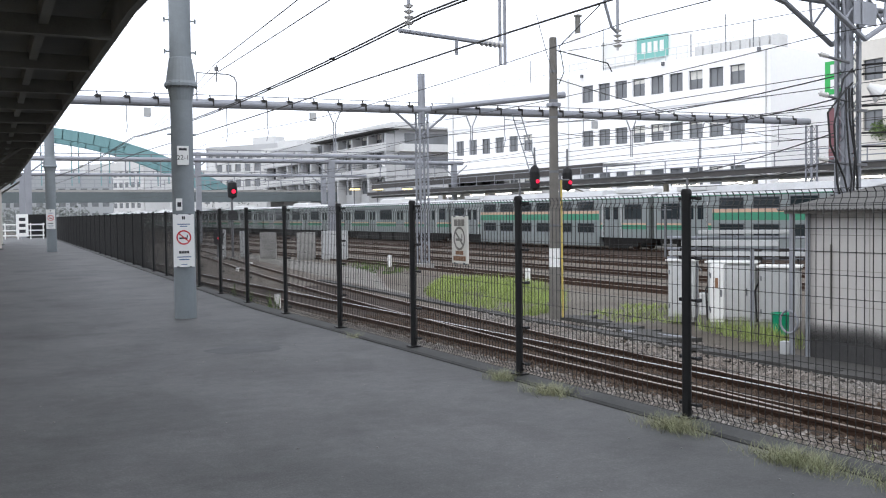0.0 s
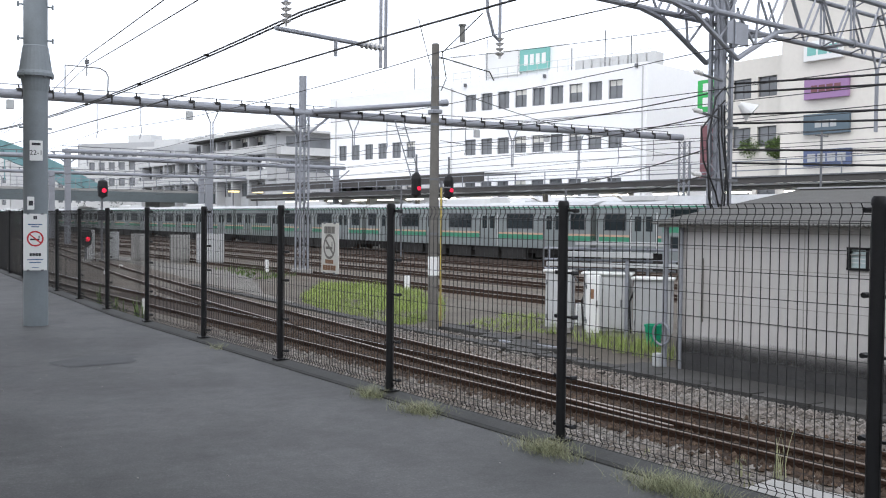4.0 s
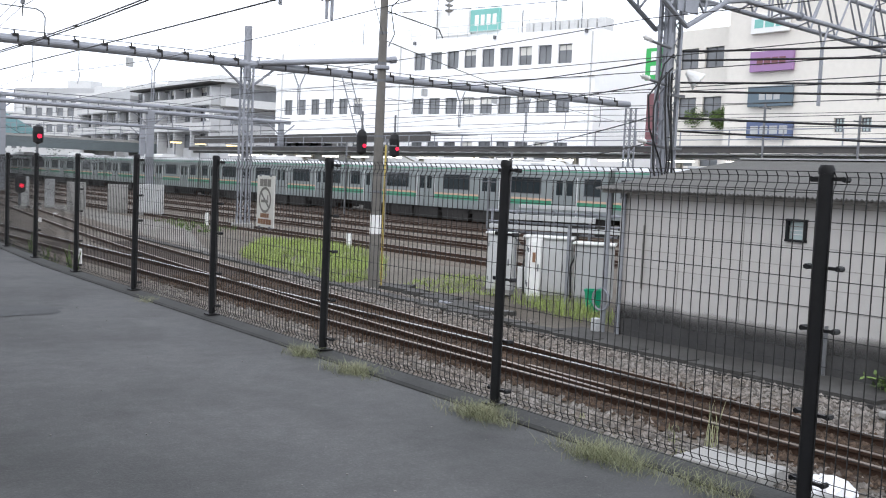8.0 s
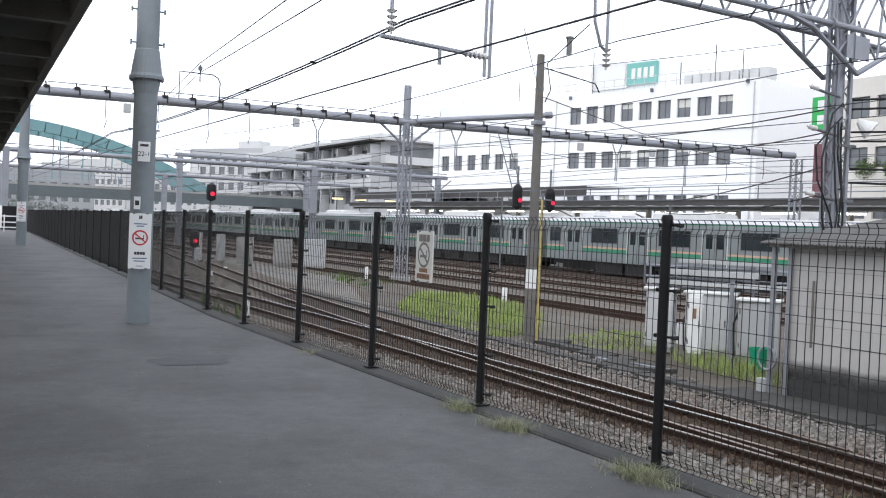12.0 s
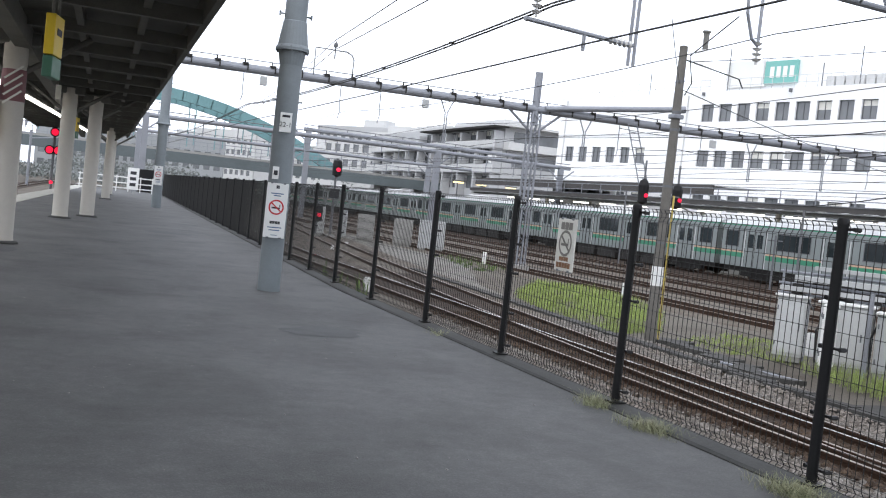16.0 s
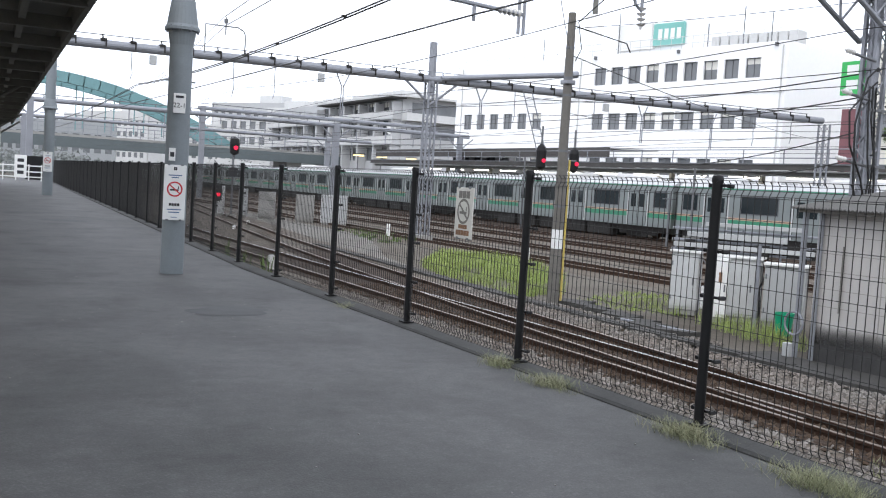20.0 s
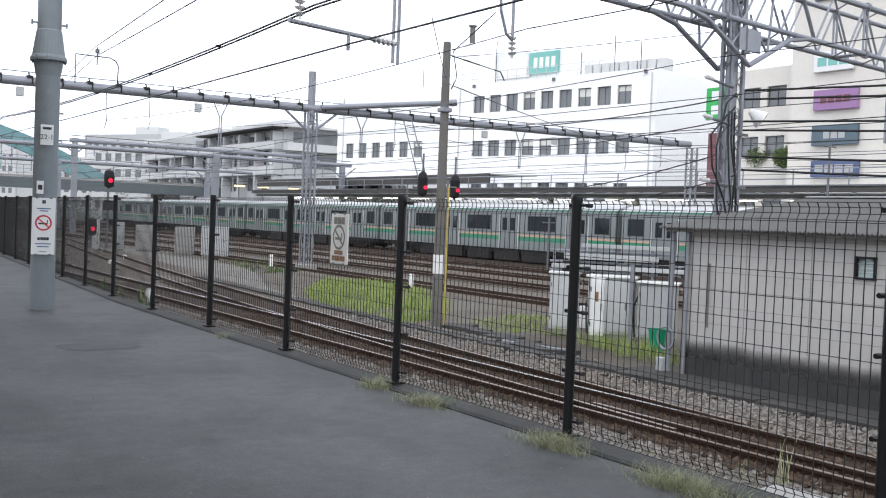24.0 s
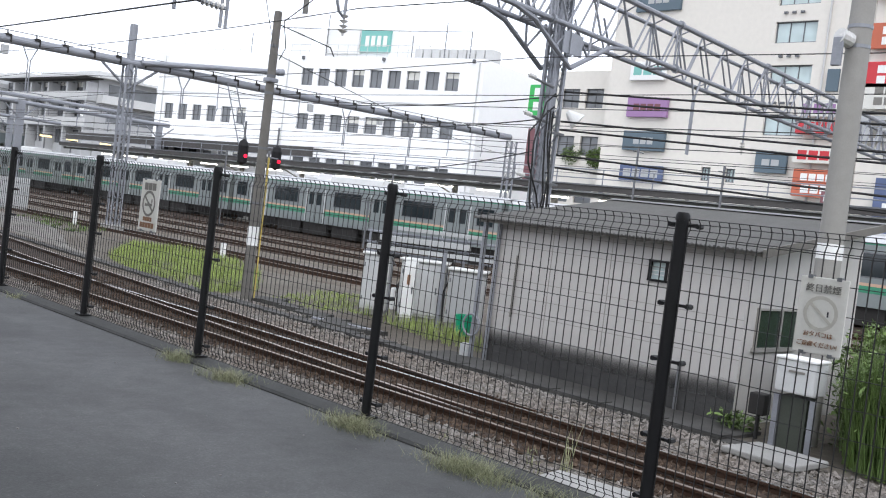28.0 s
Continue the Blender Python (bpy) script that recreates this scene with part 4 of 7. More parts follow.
def build_truss():
    """Lattice gantry high over the near tracks."""
    y, zb, zt = 17.5, 6.05, 7.25
    x0, x1 = -8.0, 46.0
    t = thing("truss_gantry", "grey triangulated tubular truss gantry over the tracks", "gantry")
    hw = 0.42
    for yy, z, r in ((y - hw, zb, 0.065), (y + hw, zb, 0.065), (y - hw, zt, 0.075), (y + hw, zt, 0.06)):
        part("chord", Geo().rod((x0, yy, z), (x1, yy, z), r, 10), M["galv"], t)
    step = 0.75
    n = int((x1 - x0) / step)

    def bar(p, q, r):
        part("lacing_bar", Geo().rod(p, q, r, 6), M["galv"], t)

    for i in range(n):
        a, b = x0 + step * i, x0 + step * (i + 1)
        za, zc = (zb, zt) if i % 2 else (zt, zb)
        for yy in (y - hw, y + hw):
            bar((a, yy, za), (b, yy, zc), 0.028)
        if i % 2:
            bar((a, y - hw, zb), (b, y + hw, zb), 0.022)
            bar((a, y - hw, zt), (b, y + hw, zt), 0.022)
        if i % 8 == 0:
            for q in (0.0, 0.16):
                bar((a + q, y - hw, zb), (a + q, y - hw, zt), 0.03)
                bar((a + q, y + hw, zb), (a + q, y + hw, zt), 0.03)
                bar((a + q, y - hw, zb), (a + q, y + hw, zb), 0.03)
    for i in range(0, n, 8):
        for z in (zb, zt):
            part("flange", Geo().rod((x0 + step * i + 0.08, y - hw, z), (x0 + step * i + 0.16, y - hw, z), 0.12, 12), M["galv"], t)
    # haunches and gussets at the post
    px = 17.05
    for s in (-1, 1):
        for yy in (y - hw, y + hw):
            pts = [(px, yy, zb - 0.95), (px + s * 0.7, yy, zb - 0.6), (px + s * 1.6, yy, zb - 0.15), (px + s * 2.4, yy, zb)]
            part("haunch", Geo().path(pts, 0.06, 8), M["galv"], t)
            part("haunch_strut", Geo().rod(pts[1], (px + s * 0.9, yy, zt), 0.03, 6).rod(pts[2], (px + s * 1.2, yy, zb + 0.5), 0.028, 6).rod(pts[1], (px, yy, zb + 0.1), 0.03, 6), M["galv"], t)
        for z in (zb - 0.42, zt - 0.15):
            part("gusset_plate", Geo().box((px - 0.12, y - hw - 0.09 - (0.03 if s > 0 else 0), z), (0.8 if s < 0 else 0.3, 0.02, 0.5)), M["galv"], t, "bolted gusset plate", bevel=0.004)
    post = lattice_post("truss_post", px, y, GROUND, zt - 0.1, 0.32, "grey steel lattice post carrying the truss gantry, wrapped in cables", 0.95)
    part("core_plate", Geo().box((0.0, 0.0, 3.9), (0.3, 0.06, 7.8)).box((0.0, 0.05, 3.9), (0.06, 0.26, 7.8)), M["galv"], post, bevel=0.004)
    for z in (1.2, 2.4, 3.6, 4.8):
        part("cable_cleat", Geo().box((0.0, -0.26, z), (0.6, 0.05, 0.06)), M["galvdark"], post)
    for i in range(3):
        rr = random.Random(i)
        x = -0.3 + 0.1 * i
        pts = [(x + rr.uniform(-.1, .1), -0.32, 0.3 + 0.5 * k) for k in range(8)] + [(x - 0.1, -0.3, 4.6), (0.1 * i - 0.3, -0.2, 5.3)]
        part("cable", Geo().path(pts, 0.022, 5), M["cable"], post)
    for i, (za, xb, zc) in enumerate(((5.7, -0.85, 3.2), (5.4, -1.05, 4.0))):
        part("cable", Geo().path([(-0.2, -0.3, za), (-0.55, -0.34, za - 0.25), (xb, -0.36, (za + zc) / 2), (xb + 0.1, -0.35, zc), (-0.5, -0.33, zc - 0.7), (-0.25, -0.3, zc - 1.3)], 0.022, 5), M["cable"], post)
    for z in (5.85, 5.0, 3.6):
        part("side_arm", Geo().rod((-0.2, -0.2, z), (-0.95, -0.25, z + 0.08), 0.035, 6), M["galvdark"], post)
        insulator(post, -0.95, -0.25, z + 0.1, 3, 0.06, (-1, 0, 0.1))
    part("loudspeaker_horn", Geo().rod((0.3, -0.3, 5.36), (0.48, -0.52, 5.14), 0.06, 16, 0.23), M["white"], post, "white loudspeaker horn")
    # droppers to the overhead line
    for x, fork in ((5.42, False), (7.23, True), (9.8, False), (23.4, True), (27.0, False)):
        if fork:
            hanger(t, x, y - hw, zb, 2.2, True)
        else:
            part("dropper", Geo().rod((x, y - hw, zb), (x, y - hw, zb - 1.4), 0.03, 8), M["galv"], t)
            insulator(t, x, y - hw, zb - 1.4, 4, 0.085)
    part("cantilever", Geo().rod((7.23, y - hw, 4.17), (5.18, y - hw - 0.1, 4.22), 0.035, 8).rod((6.28, y - hw - 0.05, 4.19), (6.28, y - hw - 0.05, 3.93), 0.03, 6), M["galv"], t)
    insulator(t, 7.18, y - hw, 4.18, 5, 0.07, (-1, 0, 0.03))
    part("pull_off_arm", Geo().path([(9.45, y - hw, zb), (9.5, y - hw, 5.1), (9.65, y - hw, 4.7), (9.8, y - hw, 4.6)], 0.028, 6), M["galv"], t)
    pivot = Vector((17.05, 17.5, 0))
    t.matrix_basis = Matrix.Translation(pivot) @ pose(0, 0, 0, 0, 0, 4.6) @ Matrix.Translation(-pivot)


def sag_wire(name, p, q, sag, r, material, label, n=12, group="overhead wires"):
    pts = []
    for i in range(n + 1):
        k = i / n
        a = Vector(p).lerp(Vector(q), k)
        a.z -= 4 * sag * k * (1 - k)
        pts.append(a)
    return solid(name, Geo().path(pts, r, 5), M[material], label, "wire", group)


def build_wires():
    L = "thin black overhead line strung between the gantries"
    for x, z, r, dz in ((5.78, 4.56, 0.017, 0.25), (5.83, 4.535, 0.017, 0.25), (10.0, 4.8, 0.010, 0.3), (14.9, 4.9, 0.010, 0.3), (15.0, 4.1, 0.009, 0.03)):
        y1 = g1_y(x)
        sag_wire("catenary_wire", (x, 16.3, z), (x + 0.7, y1, z + 0.25), dz, r, "copper", L)
        sag_wire("catenary_wire", (x, 16.3, z), (x - 0.4, -26, z + 0.2), dz, r, "copper", L)
        sag_wire("catenary_wire", (x + 0.7, y1, z + 0.25), (x + 2.0, 90, z + 0.3), dz, r, "copper", L)
    # contact wire of the near track
    for p, q in (((6.28, 16.1, 4.0), (6.45, 44.8, 4.05)), ((6.28, 16.1, 4.0), (6.5, -26, 4.05)), ((6.45, 44.8, 4.05), (7.6, 90, 4.1))):
        sag_wire("contact_wire", p, q, 0.03, 0.015, "copper", L)
    for x, z in ((19.6, 5.0), (24.2, 5.0), (28.6, 5.0), (33.0, 5.0), (40.0, 5.2)):
        for zz, s in ((z, 0.5), (z - 0.9, 0.04)):
            sag_wire("catenary_wire", (x, -20, zz), (x, g1_y(x), zz), s, 0.012, "copper", L)
            sag_wire("catenary_wire", (x, g1_y(x), zz), (x, 90, zz), s, 0.012, "copper", L)
            sag_wire("catenary_wire", (x, 90, zz), (x, 150, zz), s, 0.012, "copper", L)
    for x, z, sx, sz in ((9.9, 8.0, 0.1216, 0.040), (9.95, 7.62, 0.108, 0.040)):
        y0, y1 = 44.8, -26
        sag_wire("feeder_wire", (x, y0, z), (x - sx * (y0 - 17), 17, z - sz * (y0 - 17)), 0.02, 0.018, "copper", "feeder wire running over the truss gantry")
        sag_wire("feeder_wire", (x - sx * (y0 - 17), 17, z - sz * (y0 - 17)), (x - sx * (y0 - y1), y1, z - sz * (y0 - y1)), 0.2, 0.018, "copper", "feeder wire over the platform track")
        sag_wire("feeder_wire", (x, y0, z), (x + 3, 90, 7.2), 0.6, 0.014, "copper", "feeder wire running on to the next gantry")
    # hangers between the paired lines of the near track
    for y in (8, 12, 20.5, 25, 30, 36):
        k = (y - 17) / 27.8
        part("wire_hanger", Geo().box((5.8 + 0.7 * max(k, 0), y, 4.55 + 0.25 * k - 1.0 * k * (1 - k) if k > 0 else 4.55 - 0.1 * k * (k + 1)), (0.08, 0.1, 0.035)), M["carunder"], bpy.data.objects["catenary_wire"])
    # heavy cables from the truss post along the yard
    for i, (z, dz) in enumerate(((4.55, 0.1), (4.35, 0.05), (3.85, 0.0), (3.65, -0.05), (3.05, -0.1), (2.75, -0.1))):
        sag_wire("power_cable", (17.15, 17.2, z), (19.5, -24, z - 1.2 + dz), 0.25, 0.024, "cable", "thick black power cable slung beside the tracks", 14, "power cables")
    for i, (z, zz) in enumerate(((4.4, 6.0), (3.9, 5.4), (3.2, 3.2), (2.6, 3.0))):
        sag_wire("power_cable", (16.9, 17.2, z), (24.0 + i * 3, g1_y(24 + 3 * i), zz), 0.5, 0.016, "cable", "black power cable crossing to the tubular gantry", 14, "power cables")
    sag_wire("stay_wire", (12.1, 21.9, 5.2), (17.2, 17.4, 6.0), 0.05, 0.008, "copper", "thin stay wire from the concrete pole")
    sag_wire("stay_wire", (12.1, 21.9, 4.7), (8.7, 17.4, 5.0), 0.05, 0.008, "copper", "thin stay wire from the concrete pole")
    # strings across the yard above the roofs
    for z, s in ((5.3, 0.25),):
        sag_wire("cross_span_wire", (43.2, 42.3, z), (12.1, 21.9, z - 0.7), s, 0.012, "copper", "span wire crossing the yard", 14)


def build_yard_poles():
    t = thing("concrete_pole", "old dark concrete catenary pole with a white and yellow banded foot", "pole", pose(12.1, 21.9, GROUND))
    part("shaft", Geo().lathe((0, 0, 0), [(0.135, -0.05), (0.09, 6.8), (0.07, 6.82)], 18), M["cpole"], t, smooth=True)
    part("white_band", Geo().lathe((0, 0, 0), [(0.134, 1.3), (0.132, 1.75)], 18), M["white"], t)
    part("conduit_pipe", Geo().rod((0.17, -0.08, 0), (0.15, -0.08, 3.4), 0.025, 8), M["tactile"], t, "faded yellow conduit pipe")
    for z in (1.4, 2.3, 3.6, 4.9, 5.3, 6.0):
        part("strap", Geo().lathe((0, 0, 0), [(0.138 - 0.006 * z, z - 0.03), (0.138 - 0.006 * z, z + 0.03)], 16), M["galvdark"], t)
    part("pole_bracket", Geo().rod((0.08, 0, 6.52), (1.62, 0, 6.3), 0.016, 6).rod((1.62, 0, 6.3), (1.75, 0, 6.1), 0.016, 6), M["carunder"], t)
    part("riser_cable", Geo().path([(0.1, -0.1, 5.7), (0.25, -0.1, 6.0), (0.12, -0.1, 6.6), (0.2, -1.6, 7.3)], 0.014, 5), M["cable"], t)
    part("end_clamp", Geo().box((-0.01, -0.02, 5.2), (0.26, 0.26, 0.1)), M["galv"], t, bevel=0.02)
    # pale pole beyond the hut
    t = thing("concrete_pole", "thick pale concrete pole beside the hut carrying the power cables", "pole", pose(12.6, 8.36, GROUND))
    part("shaft", Geo().lathe((0, 0, 0), [(0.185, -0.05), (0.15, 9.6)], 24), M["cpolelight"], t, smooth=True)
    for z in (5.62, 5.9):
        part("strap", Geo().lathe((0, 0, 0), [(0.172, z - 0.025), (0.172, z + 0.025)], 20), M["galv"], t)
    part("cable_clamp", Geo().rod((-0.17, 0.05, 5.68), (-0.36, 0.12, 5.72), 0.11, 12), M["porcelain"], t)
    part("clamp_plate", Geo().box((-0.36, 0.12, 5.5), (0.06, 0.14, 0.4)), M["galv"], t, bevel=0.01)
    part("white_strap", Geo().lathe((0, 0, 0), [(0.181, 2.62), (0.18, 2.84)], 20), M["white"], t)
    # marker posts
    for x, y, h in ((18.9, 46.5, 0.6), (18.4, 33.0, 0.55), (15.9, 20.9, 0.55), (7.3, 28.6, 0.42), (11.5, 47.5, 0.2), (13.6, 52.4, 0.2), (20.6, 57.5, 0.45)):
        p = thing("marker_post", "short white concrete trackside marker post", "post", pose(x, y, GROUND), group="white trackside markers")
        part("stump", Geo().box((0, 0, h / 2), (0.16, 0.14, h)), M["white"], p, bevel=0.02)
        part("marker_cap", Geo().box((0, 0, h), (0.13, 0.11, 0.03)), M["cabgrey"], p)
    # slender posts in the yard
    for x, y, h in ((24.0, 39.0, 4.4), (31.0, 38.5, 4.2), (35.0, 60.0, 5.0), (36.0, 46.0, 3.0), (43.0, 32.7, 7.4), (43.0, 27.5, 6.6)):
        p = thing("yard_post", "slender grey steel post between the yard tracks", "post", pose(x, y, GROUND), group="slender yard posts")
        part("shaft", Geo().rod((0, 0, 0), (0, 0, h), 0.06, 8), M["galvdark"], p)
        part("cross_arm", Geo().rod((-0.5, 0, h - 0.3), (0.5, 0, h - 0.3), 0.035, 6), M["galvdark"], p)


def build_post_signal(x, y, z, label, stack=False):
    t = thing("post_signal", label, "signal", pose(x, y, GROUND), group="red railway signals")
    h = z - GROUND
    part("post", Geo().rod((0, 0, 0), (0, 0, h + 0.5), 0.07, 10), M["galvdark"], t)
    if stack:
        for dx, dz in ((0, 0.0), (-0.21, -0.97), (0.21, -0.97)):
            part("lamp_head", Geo().rod((dx, -0.05, h + dz), (dx, -0.3, h + dz), 0.25, 14), M["black"], t)
            part("lamp", Geo().rod((dx, -0.3, h + dz), (dx, -0.32, h + dz), 0.185, 14), M["redlamp"], t, "lit red lens")
        part("lower_lamp", Geo().rod((0, -0.2, h - 2.7), (0, -0.3, h - 2.7), 0.1, 12), M["redlamp"], t)
    else:
        part("hood", Geo().lathe((0, -0.15, h), [(0.05, -0.55), (0.27, -0.45), (0.3, 0.1), (0.26, 0.4), (0.05, 0.52)], 14), M["black"], t)
        part("lamp", Geo().rod((0, -0.46, h - 0.12), (0, -0.43, h - 0.12), 0.125, 14), M["redlamp"], t, "lit red lens")
        part("route_plate", Geo().box((0, -0.1, h - 1.55), (0.55, 0.03, 0.55), m=None), M["ink"], t)
    part("foot", Geo().box((0, 0, 0.1), (0.5, 0.5, 0.2)), M["concrete"], t)
    return t


def build_hut():
    x0, x1, y0, y1 = 12.4, 16.2, 9.4, 14.5
    top, back = 1.36, 1.98
    t = thing("relay_hut", "pale rendered lineside hut with a dark wall foot and a corrugated roof", "hut")
    wy, wz, ws = 10.97, 0.86, 0.31          # small square window
    # front wall with an opening
    th = 0.15

    def wall_front():
        ys = [y0, wy - ws / 2, wy + ws / 2, y1]
        zs = [GROUND - 0.1, wz - ws / 2, wz + ws / 2, top]
        g = Geo()
        for x in (x0, x0 + th):
            g.v += [(x, y, z) for z in zs for y in ys]
        for j in range(3):
            for i in range(3):
                if i == 1 and j == 1:
                    continue
                k = j * 4 + i
                g.f += [(k, k + 4, k + 5, k + 1), (k + 16, k + 17, k + 21, k + 20)]
        for a, b in ((5, 6), (6, 10), (10, 9), (9, 5), (1, 0), (2, 1), (3, 2), (7, 3), (11, 7), (15, 11), (14, 15), (13, 14), (12, 13), (8, 12), (4, 8), (0, 4)):
            g.f.append((a, b, b + 16, a + 16))
        return g
    part("front_wall", wall_front(), M["hutwall"], t)
    for yy, nm in ((y1 - th / 2, "end_wall"), (y0 + th / 2, "end_wall")):
        g = Geo()
        k = []
        for xx, zz in ((x0 + th, GROUND - 0.1), (x1, GROUND - 0.1), (x1, back), (x0 + th, top)):
            k.append((xx, zz))
        for s in (-th / 2, th / 2):
            g.v += [(a, yy + s, b) for a, b in k]
        g.f += [(0, 1, 2, 3), (7, 6, 5, 4), (0, 4, 5, 1), (1, 5, 6, 2), (2, 6, 7, 3), (3, 7, 4, 0)]
        part(nm, g, M["hutwall"], t)
    part("back_wall", Geo().box((x1 + th / 2, (y0 + y1) / 2, (GROUND + back) / 2), (th, y1 - y0, back - GROUND)), M["hutwall"], t)
    # dark foot band, a thin skin on the plaster that fades upwards
    part("wall_foot_band", Geo().box((x0 - 0.006, (y0 + y1) / 2, GROUND + 0.42), (0.006, y1 - y0, 1.0)), M["wallfoot"], t, "dark band at the foot of the wall, fading upwards")
    part("downpipe", Geo().rod((x0 - 0.06, y1 - 0.12, GROUND), (x0 - 0.06, y1 - 0.12, top - 0.05), 0.04, 10), M["galv"], t)
    part("conduit", Geo().rod((x0 - 0.04, y1 - 0.6, GROUND + 0.9), (x0 - 0.04, y1 - 0.6, top - 0.6), 0.02, 8), M["cpole"], t)
    part("conduit", Geo().rod((x0 - 0.05, y0 + 0.95, GROUND), (x0 - 0.05, y0 + 0.95, GROUND + 0.75), 0.03, 8), M["galvdark"], t)
    # pale pane colour stands in for the bright reflection in the glass
    w = part("window", Geo().box((x0 + 0.06, wy, wz), (0.01, ws, ws)), M["paleglass"], t)
    g = Geo()
    for dy, dz, sy, sz in ((0, ws / 2, ws + .05, .035), (0, -ws / 2, ws + .05, .035), (ws / 2, 0, .035, ws), (-ws / 2, 0, .035, ws)):
        g.box((x0 - 0.01, wy + dy, wz + dz), (0.06, sy, sz))
    part("window_frame", g, M["black"], w)
    g = Geo()
    for i in range(3):
        g.box((x0 + 0.035, wy, wz - 0.06 + 0.06 * i), (0.01, ws - 0.03, 0.012))
    part("louvre", g, M["white"], w)
    # wider window in the end wall
    ey = y0 - 0.004
    w = part("window", Geo().box((13.41, ey, 0.19), (1.3, 0.012, 0.6)), M["hutglass"], t)
    g = Geo()
    for dx, dz, sx, sz in ((0, 0.31, 1.34, .03), (0, -.31, 1.42, .06), (.65, 0, .04, .6), (-.65, 0, .03, .6), (0.1, 0, .04, .6)):
        g.box((13.41 + dx, ey - 0.02, 0.19 + dz), (sx, 0.05, sz))
    part("window_frame", g, M["cpolelight"], w)
    # plaster joints
    for yy in (y0 + 1.25, y0 + 2.5, y0 + 3.75):
        part("render_joint", Geo().box((x0 - 0.003, yy, (top + GROUND) / 2 + .24), (0.01, 0.012, top - GROUND - 0.55)), M["cpolelight"], t)
    for k in range(6):
        part("course_joint", Geo().box((x0 - 0.002, (y0 + y1) / 2, -0.28 + 0.3 * k), (0.006, y1 - y0 - 0.02, 0.012)), M["cpolelight"], t)
    # corrugated roof, pitched up to the back
    g = Geo()
    n = int((y1 - y0 + 0.7) / 0.019)
    xa, xb = x0 - 0.32, x1 + 0.3
    sl = (back - top) / (x1 - x0)
    for i in range(n + 1):
        y = y0 - 0.3 + (y1 - y0 + 0.65) * i / n
        d = 0.013 * math.sin(2 * math.pi * i / 4)
        for x in (xa, xb):
            z = top + 0.06 + (x - x0) * sl + d
            g.v += [(x, y, z), (x, y, z - 0.02)]
    for i in range(n):
        k = 4 * i
        g.f += [(k, k + 2, k + 6, k + 4), (k + 1, k + 5, k + 7, k + 3), (k, k + 4, k + 5, k + 1), (k + 2, k + 3, k + 7, k + 6)]
    part("corrugated_roof", g, M["corr"], t, "weathered grey corrugated roof sheets")
    part("eaves_beam", Geo().box((xa + 0.1, (y0 + y1) / 2, top - 0.03), (0.06, y1 - y0 + 0.5, 0.08)), M["cpole"], t)
    part("verge_board", Geo().box((0, 0, 0), (xb - xa, 0.04, 0.13), m=pose((xa + xb) / 2, y0 - 0.31, top + 0.02 + ((xa + xb) / 2 - x0) * sl, 0, -math.degrees(math.atan(sl)), 0)), M["cpole"], t)
    # lean-to canopy piece at the near end
    part("ridge_flashing", Geo().box((x1 + 0.2, (y0 + y1) / 2, back + 0.12), (0.25, y1 - y0 + 0.7, 0.03)), M["cabgrey"], t)


def cabinet(name, x, y, w, d, h, rz, m, label, legs=0.12, hoodc=True, group="trackside equipment cabinets"):
    t = thing(name, label, "cabinet", pose(x, y, GROUND, 0, 0, rz), group=group)
    part("body", Geo().box((0, 0, legs + h / 2), (w, d, h)), M[m], t, bevel=0.012)
    part("door", Geo().box((0, -d / 2 - 0.012, legs + h / 2), (w * 0.9, 0.024, h * 0.9)), M[m], t, bevel=0.006)
    part("handle", Geo().box((w * 0.33, -d / 2 - 0.035, legs + h * 0.5), (0.03, 0.03, 0.16)), M["galvdark"], t)
    for z in (0.2, 0.8):
        part("hinge", Geo().rod((-w * 0.45, -d / 2 - 0.03, legs + h * z - 0.05), (-w * 0.45, -d / 2 - 0.03, legs + h * z + 0.05), 0.015, 6), M["galvdark"], t)
    if hoodc:
        part("hood", Geo().box((0, -0.02, legs + h + 0.02), (w + 0.1, d + 0.12, 0.05)), M["white"], t, bevel=0.01)
    part("plinth", Geo().box((0, 0, legs / 2), (w * 0.92, d * 0.9, legs)), M["concrete"], t)
    return t


